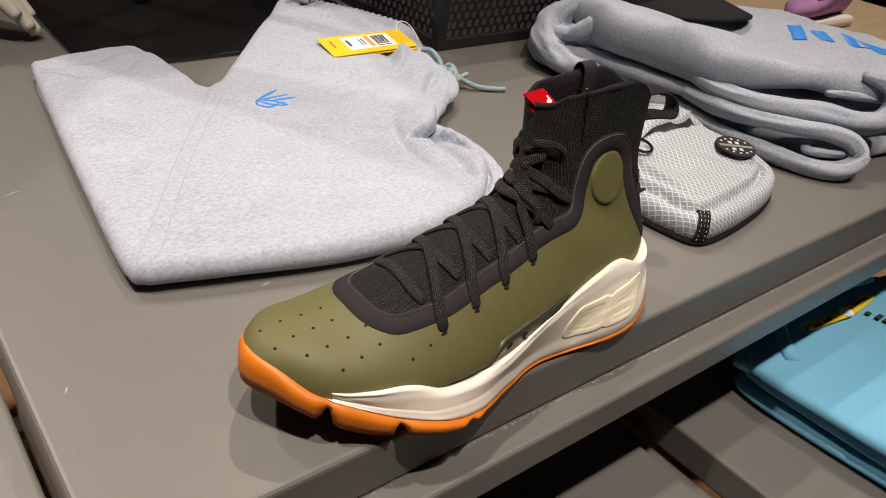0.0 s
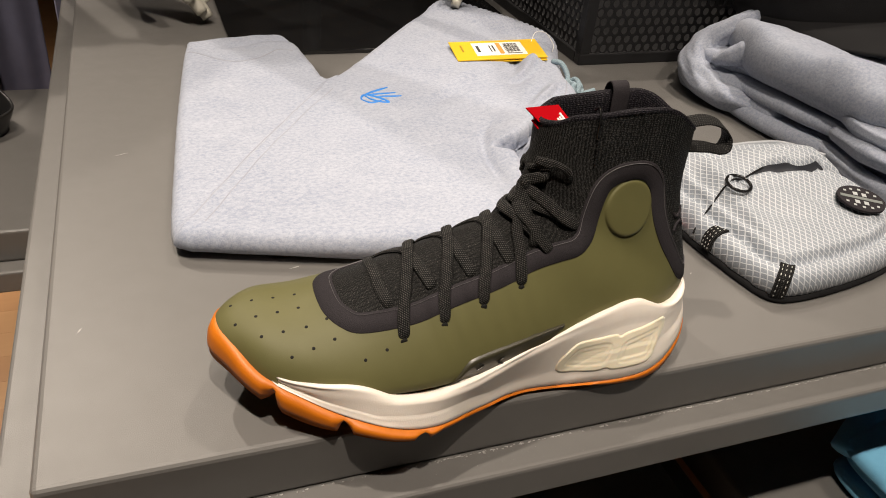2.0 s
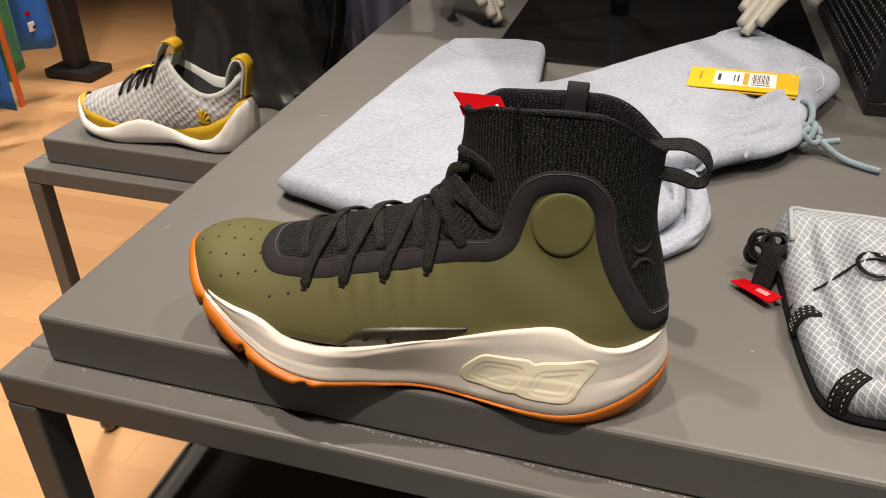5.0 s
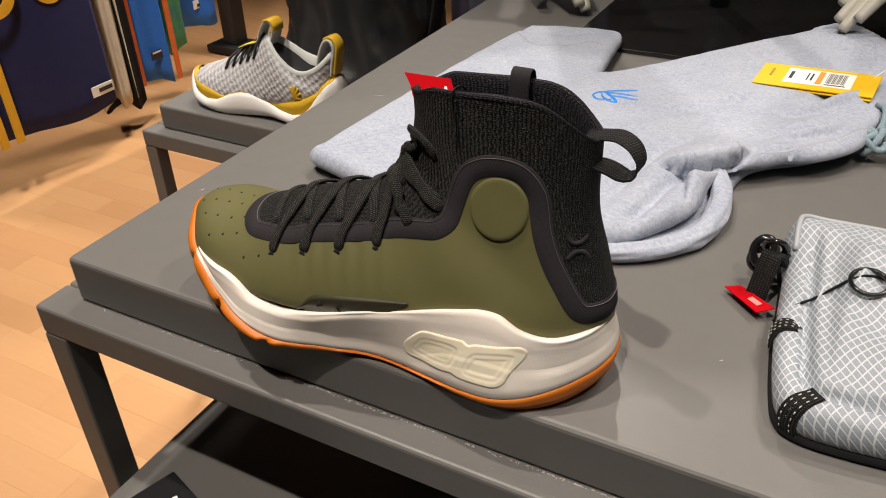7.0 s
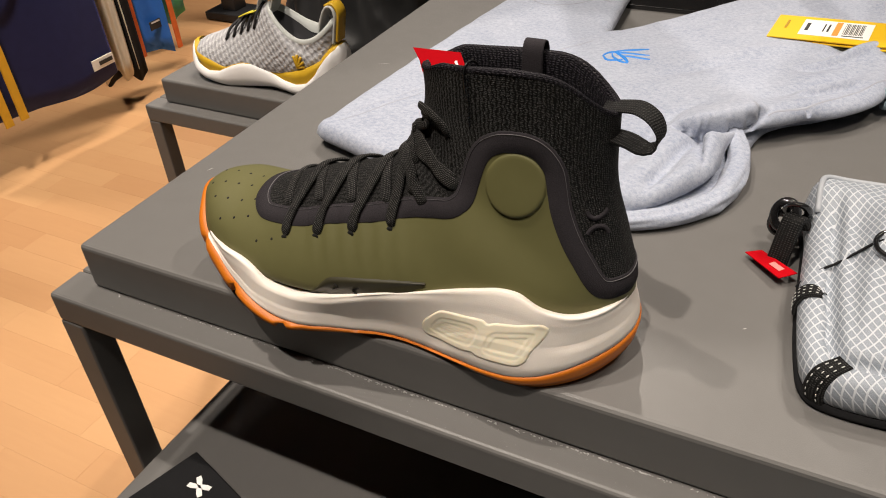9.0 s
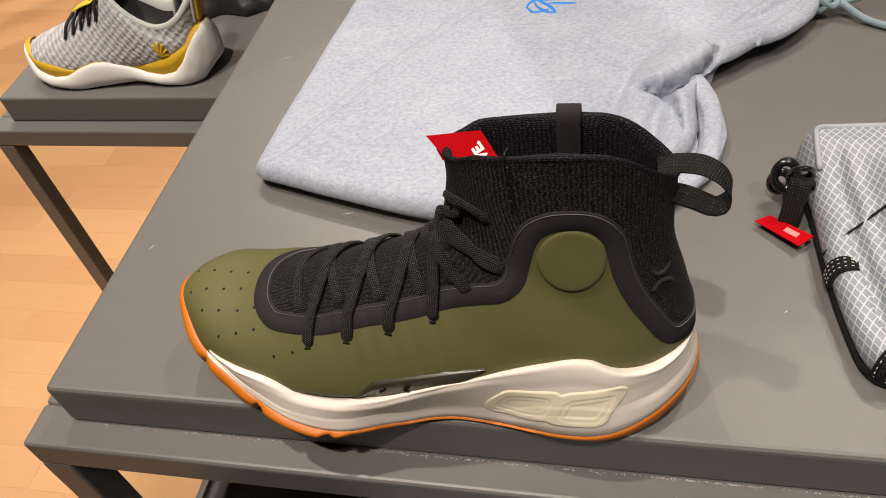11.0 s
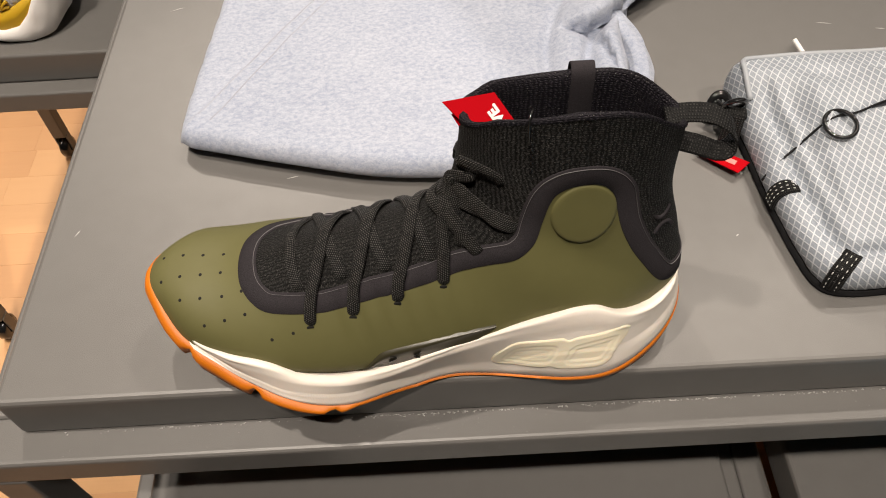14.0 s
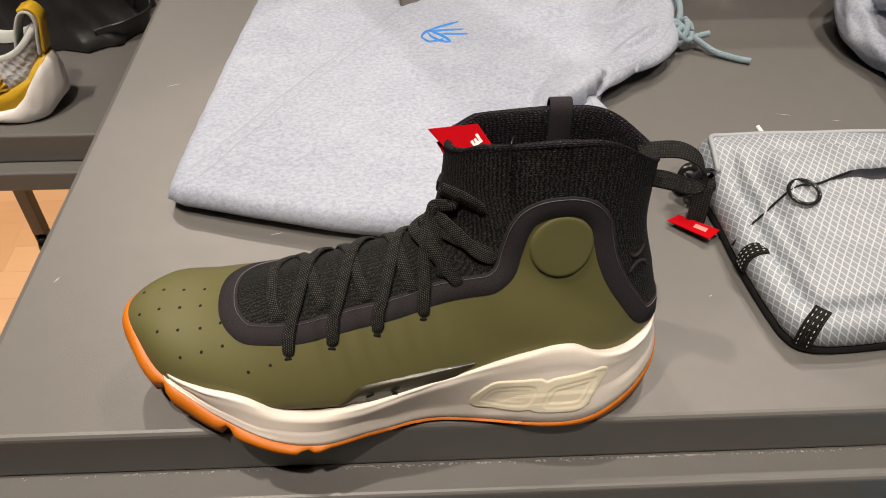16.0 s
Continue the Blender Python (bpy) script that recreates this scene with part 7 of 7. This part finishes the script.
for v in np.linspace(0, 1, 60):
    ring_ = []
    for k, a in enumerate(np.linspace(0, 2 * math.pi, 110, endpoint=False)):
        rx, ry = 0.125 - 0.012 * v, 0.095 - 0.025 * v
        sq = (abs(math.cos(a)) ** 3 + abs(math.sin(a)) ** 3) ** (-1 / 3)
        slant = a + 0.9 * v
        n0 = noise.noise(Vector((1.6 * math.cos(slant), 1.6 * math.sin(slant), 2.2 * v + 5)))
        fold = 1 - abs(2 * noise.noise(Vector((2.6 * math.cos(slant) - 3, 2.6 * math.sin(slant), 2.6 * v))))
        fold += 0.35 * (1 - abs(2 * noise.noise(Vector((5 * math.cos(slant) + 9, 5 * math.sin(slant), 5 * v)))))
        hem = 0.16 * math.exp(-(v / 0.05) ** 2) * max(0.0, math.cos(a - 5.6))
        r = sq * (1 + 0.08 * n0 + 0.13 * (fold - 0.9) + hem + 0.05 * math.exp(-((v - 0.06) / 0.07) ** 2))
        ring_.append((-0.245 + rx * r * math.cos(a), 0.782 + ry * r * math.sin(a), 0.552 + 0.40 * v - 0.03 * v * math.cos(a)))
    rows.append(ring_)
under(sack, link("sack_body", *loft(rows, True, True, True), SHINY_NYLON, label="creased glossy black body"))
under(sack, link("shoulder_strap", *ribbon([(-0.128, 0.79, 0.90), (-0.112, 0.785, 0.78), (-0.108, 0.78, 0.68), (-0.122, 0.77, 0.60), (-0.135, 0.76, 0.57)], 0.025, 0.006, (0.3, 1, 0)), BLACK_CLOTH))
flap = [(-0.150, 0.700, 0.553), (-0.118, 0.712, 0.560), (-0.095, 0.740, 0.566), (-0.112, 0.765, 0.585)]
under(sack, link("hem_flap", *ribbon(flap, 0.05, 0.004, (0.4, -0.3, 1)), SHINY_NYLON))

NAVY_SOFT = surface("navy_cotton", (0.19, 0.19, 0.27), 0.85, (0.13, 0.13, 0.20), bump=0.2, bump_scale=500)
hang = thing("track_pants", "navy cotton track pants hanging behind the side table", "pants", (-0.12, 0.98, 0.2))
drape(hang, "pant_leg", [(-0.175, 0.945), (-0.12, 0.955), (-0.06, 0.96)], 1.15, 0.16, 0.035, NAVY_SOFT, 1.2, 0.014, 2)
drape(hang, "pant_leg", [(-0.04, 0.975), (0.03, 0.98), (0.10, 0.985)], 1.15, 0.16, 0.035, NAVY_SOFT, 1.2, 0.014, 4)
under(hang, link("hanger_bar", *tube([(-0.20, 0.965, 1.155), (-0.03, 0.97, 1.165), (0.13, 0.98, 1.155)], 0.006, 8, 12), BLACK_STEEL))

# ---- the jersey rail ----
rail = thing("clothes_rail", "dark steel clothes rail with a wide foot", "clothes rail", (-1.66, 2.0, 0))
under(rail, box("foot", (-1.76, 1.93, 0.0), (-1.57, 2.06, 0.03), BLACK_STEEL, bevel=0.004))
under(rail, box("upright", (-1.70, 1.965, 0.03), (-1.635, 2.03, 1.25), BLACK_STEEL, bevel=0.003))
under(rail, link("bar", *tube([(-1.50, 0.45, 1.219), (-1.43, 0.70, 1.219), (-1.42, 0.93, 1.219), (-1.45, 1.12, 1.219), (-1.48, 1.26, 1.219), (-1.49, 1.37, 1.219), (-1.56, 1.54, 1.219), (-1.62, 1.72, 1.219), (-1.67, 2.00, 1.219)], 0.014, 12, 40), BLACK_STEEL))
under(rail, box("upright", (-1.53, 0.42, 0.0), (-1.47, 0.48, 1.25), BLACK_STEEL, bevel=0.003))
NAVY = surface("navy_mesh_jersey", (0.008, 0.013, 0.085), 0.85, (0.006, 0.010, 0.068), bump=0.3, bump_scale=1200)
GOLD_INK = surface("gold_ink", (0.78, 0.44, 0.02), 0.6)
ROYAL = surface("royal_blue_jersey", (0.02, 0.16, 0.62), 0.7, (0.02, 0.13, 0.54), bump=0.3, bump_scale=1200)
ECRU = surface("ecru_fleece", (0.62, 0.57, 0.46), 0.9, (0.55, 0.50, 0.40), bump=0.3, bump_scale=300)
ORANGE_TRIM = surface("orange_trim", (0.75, 0.16, 0.03), 0.6)
GREEN = surface("leaf_green_print", (0.10, 0.42, 0.05), 0.7, (0.05, 0.16, 0.30))


def jersey(name, label, path, bottom, material, waves, depth, seed, thick=0.02, tilt=0.0):
    t = thing(name, label, "jersey", (path[1][0], path[1][1], bottom), "jerseys on the rail")
    drape(t, "panel", path, 1.20, bottom, thick, material, waves, depth, seed, tilt=tilt)
    under(t, link("hanger", *tube([(path[0][0], path[0][1], 1.17), (path[1][0], path[1][1], 1.205), (path[-1][0], path[-1][1], 1.17)], 0.006, 8, 12), BLACK_STEEL))
    return t


navy = jersey("basketball_jersey", "navy basketball jersey with gold stripes and number", [(-1.44, 0.70), (-1.42, 0.93), (-1.405, 1.180)], 0.148, NAVY, 0.8, 0.008, 1.0)
for y in (0.792, 0.838):
    under(navy, box("side_stripe", (-1.395, y, 0.150), (-1.390, y + 0.024, 0.66), GOLD_INK, bevel=0.001))
write("number", "30", 0.30, pose(-1.390, 0.980, 0.550, 90, 0, 90), GOLD_INK, navy, thick=0.001)
navy_label = under(navy, box("size_label", (-1.388, 1.092, 0.182), (-1.385, 1.168, 0.212), WHITE_PAPER, bevel=0.001))
sub(box("label_bar", (-1.3845, 1.115, 0.192), (-1.3835, 1.162, 0.203), INK, bevel=0), navy_label)
ecru = jersey("knit_top", "ecru and black fleece top hanging on the rail", [(-1.52, 1.20), (-1.47, 1.245), (-1.44, 1.29)], 0.10, ECRU, 2.2, 0.02, 2.0, 0.03)
blk = jersey("knit_top", "black fleece top hanging on the rail", [(-1.55, 1.235), (-1.50, 1.275), (-1.46, 1.335)], 0.075, BLACK_CLOTH, 1.6, 0.016, 3.0, 0.03)
roy = jersey("basketball_jersey", "royal blue jersey with orange side stripes", [(-1.53, 1.30), (-1.49, 1.37), (-1.45, 1.45)], 0.11, ROYAL, 1.0, 0.010, 4.0)
for y, x in ((1.345, -1.482), (1.448, -1.428)):
    under(roy, box("side_stripe", (x, y, 0.11), (x + 0.006, y + 0.018, 0.75), ORANGE_TRIM, bevel=0.001))
roy_label = under(roy, box("size_label", (-1.455, 1.385, 0.185), (-1.451, 1.430, 0.212), INK, bevel=0.001))
sub(box("label_bar", (-1.4505, 1.390, 0.205), (-1.4495, 1.425, 0.210), WHITE_PAPER, bevel=0), roy_label)
leaf = jersey("basketball_jersey", "green and blue printed jersey hanging on the rail", [(-1.60, 1.46), (-1.56, 1.54), (-1.52, 1.61)], 0.155, GREEN, 1.4, 0.014, 5.0)
roy2 = jersey("basketball_jersey", "royal blue jersey with a small hem label", [(-1.66, 1.62), (-1.62, 1.72), (-1.585, 1.83)], 0.18, ROYAL, 0.9, 0.010, 6.0)
roy2_label = under(roy2, box("size_label", (-1.592, 1.735, 0.235), (-1.588, 1.795, 0.265), WHITE_PAPER, bevel=0.001))
sub(box("label_bar", (-1.5875, 1.750, 0.242), (-1.5865, 1.790, 0.252), INK, bevel=0), roy2_label)
under(roy2, box("print_bar", (-1.596, 1.74, 0.285), (-1.591, 1.79, 0.297), RED_CARD, bevel=0.001))

# ---- blue shirts on the low table ----
for k, (dx, z) in enumerate(((0.0, 0.0), (0.006, 0.016), (-0.004, 0.032))):
    s = thing("shirt", "sky blue cotton shirt folded in a neat stack", "shirt", (0.77, -0.10, 0.50 + z), "folded blue shirts")
    out = [(0.603 + dx, 0.012), (0.640 + dx, 0.036), (0.700, 0.046), (0.80, 0.040), (0.905, 0.030), (0.925, -0.02), (0.925, -0.30), (0.90, -0.325), (0.65 + dx, -0.325), (0.615 + dx, -0.30), (0.612 + dx, -0.15)]
    under(s, cloth("folded_body", out, lambda x, y, d: 0.0145 + 0.0018 * wobble(x, y, 16, k * 3.0), SHIRT_BLUE, cell=0.008, edge=0.008, z0=0.50 + z, lift=lambda x, y: 0.002 * wobble(x, y, 9, k)))
    if k == 2:
        top = 0.50 + z + 0.0165
        band = curve([(0.700, 0.018), (0.740, 0.012), (0.780, 0.008), (0.830, 0.012)], 24)
        rows = [[(x, y - 0.006, top + 0.0006), (x, y - 0.0055, top + 0.0020), (x, y + 0.0055, top + 0.0022), (x, y + 0.006, top + 0.0008)] for x, y in band]
        under(s, link("neck_tape", *loft(rows, False), surface("yellow_tape", (0.80, 0.62, 0.01), 0.7), label="yellow neck tape with small dark print"))
        for x0 in (0.708, 0.728, 0.790, 0.806):
            under(s, box("print_bar", (x0, 0.0095, top + 0.0024), (x0 + 0.014, 0.0125, top + 0.0028), INK, bevel=0))
        under(s, piece("size_dot", [(0.769 + 0.0085 * math.cos(a), 0.008 + 0.0075 * math.sin(a)) for a in np.linspace(0, 6.2832, 24, endpoint=False)], top + 0.0024, 0.0008, WHITE_PAPER))
        for x0, y0, w in ((0.790, -0.008, 0.006), (0.792, -0.018, 0.012), (0.794, -0.026, 0.009)):
            under(s, box("print_bar", (x0, y0, top + 0.0006), (x0 + w, y0 + 0.005, top + 0.0014), INK, bevel=0))
        col = [(0.640, -0.005, top - 0.002), (0.668, 0.030, top + 0.008), (0.700, 0.043, top + 0.012), (0.745, 0.036, top + 0.009), (0.800, 0.034, top + 0.010), (0.86, 0.030, top + 0.004)]
        under(s, link("collar", *tube(col, 0.0075, 10, 40, 0.6), SHIRT_BLUE))
        sl = [(0.600, 0.020, top - 0.010), (0.640, 0.040, top - 0.004), (0.690, 0.052, top - 0.006)]
        under(s, link("sleeve_fold", *tube(sl, 0.012, 10, 24, 0.5), SHIRT_BLUE))

# ---- boxed cap on the other low table ----
pack = thing("cap_box", "flat black card box with a white printed mark", "box", (0.11, -0.09, 0.50))
BM = Matrix.Translation((0.094, -0.101, 0.500)) @ pose(0, 0, 0, 0, 0, -18)
bm = box_bm((-0.055, -0.075, 0.0), (0.055, 0.075, 0.022), 0.0015)
bm.transform(BM)
under(pack, from_bm("carton", bm, BLACK_CLOTH))
for turn in (0, 180):
    pts = [(-0.011, 0.009), (-0.006, 0.0075), (0.0, 0.0035), (0.006, 0.0075), (0.011, 0.009), (0.0125, 0.004), (0.006, 0.0005), (0.0, -0.0015), (-0.006, 0.0005), (-0.0125, 0.004)]
    under(pack, piece("printed_mark", pts, 0.0222, 0.0004, WHITE_PAPER, None, "", BM @ Matrix.Translation((-0.022, 0.058, 0)) @ pose(0, 0, 0, 0, 0, turn) @ Matrix.Diagonal((0.72, 0.72, 1, 1))))

# ---- bright shoe on a far plinth ----
plinth = thing("display_plinth", "pale wooden plinth standing beyond the table", "plinth", (2.2, 0.85, 0))
under(plinth, box("plinth_body", (1.85, 0.55, 0), (2.75, 1.5, 0.48), surface("pale_oak_panel", (0.46, 0.34, 0.22), 0.6, (0.40, 0.29, 0.18), stretch=(1, 8, 1), scale=6), bevel=0.004))
far = thing("sneaker", "purple sneaker with a red tag on the plinth", "shoe", (2.2, 0.85, 0.48))
rows = []
for u in np.linspace(0, 1, 20):
    hgt = float(np.interp(u, [0, 0.1, 0.4, 0.6, 0.75, 1.0], [0.03, 0.05, 0.075, 0.12, 0.13, 0.125]))
    w = float(np.interp(u, [0, 0.15, 0.5, 1.0], [0.01, 0.04, 0.045, 0.03]))
    rows.append([(2.06 + 0.29 * u, 0.86 + w * math.cos(a), 0.505 + hgt * (0.5 + 0.5 * math.sin(a)) ** 0.8) for a in np.linspace(0, 6.2832, 20, endpoint=False)])
under(far, link("upper", *loft(rows, True, True, True), surface("purple_knit", (0.30, 0.10, 0.42), 0.7, (0.55, 0.30, 0.55), scale=25)))
under(far, box("sole", (2.05, 0.81, 0.48), (2.36, 0.91, 0.510), FOAM, bevel=0.012))
under(far, box("swing_tag", (2.08, 0.80, 0.575), (2.14, 0.803, 0.62), RED_CARD, bevel=0.001))

# ---- floor strips ----
floor_ob = bpy.data.objects["floor"]
me = {}
for length in (0.32, 0.42, 0.5):
    bm = box_bm((0, 0.0, -0.006), (length - 0.0001, 0.06995, 0.0), 0.0003, 1)
    m2 = bpy.data.meshes.new("plank")
    bm.to_mesh(m2)
    bm.free()
    m2.materials.append(WOOD)
    me[length] = m2
made = 0
for row in range(31):
    y = -0.28 + 0.07 * row
    x = -2.05 - random.uniform(0, 0.4)
    while x < -0.02 and made < 300:
        length = random.choice((0.32, 0.42, 0.5))
        ob = new("plank", me[length])
        ob.location = (x, y, 0.0)
        ob.parent = floor_ob
        x += length
        made += 1
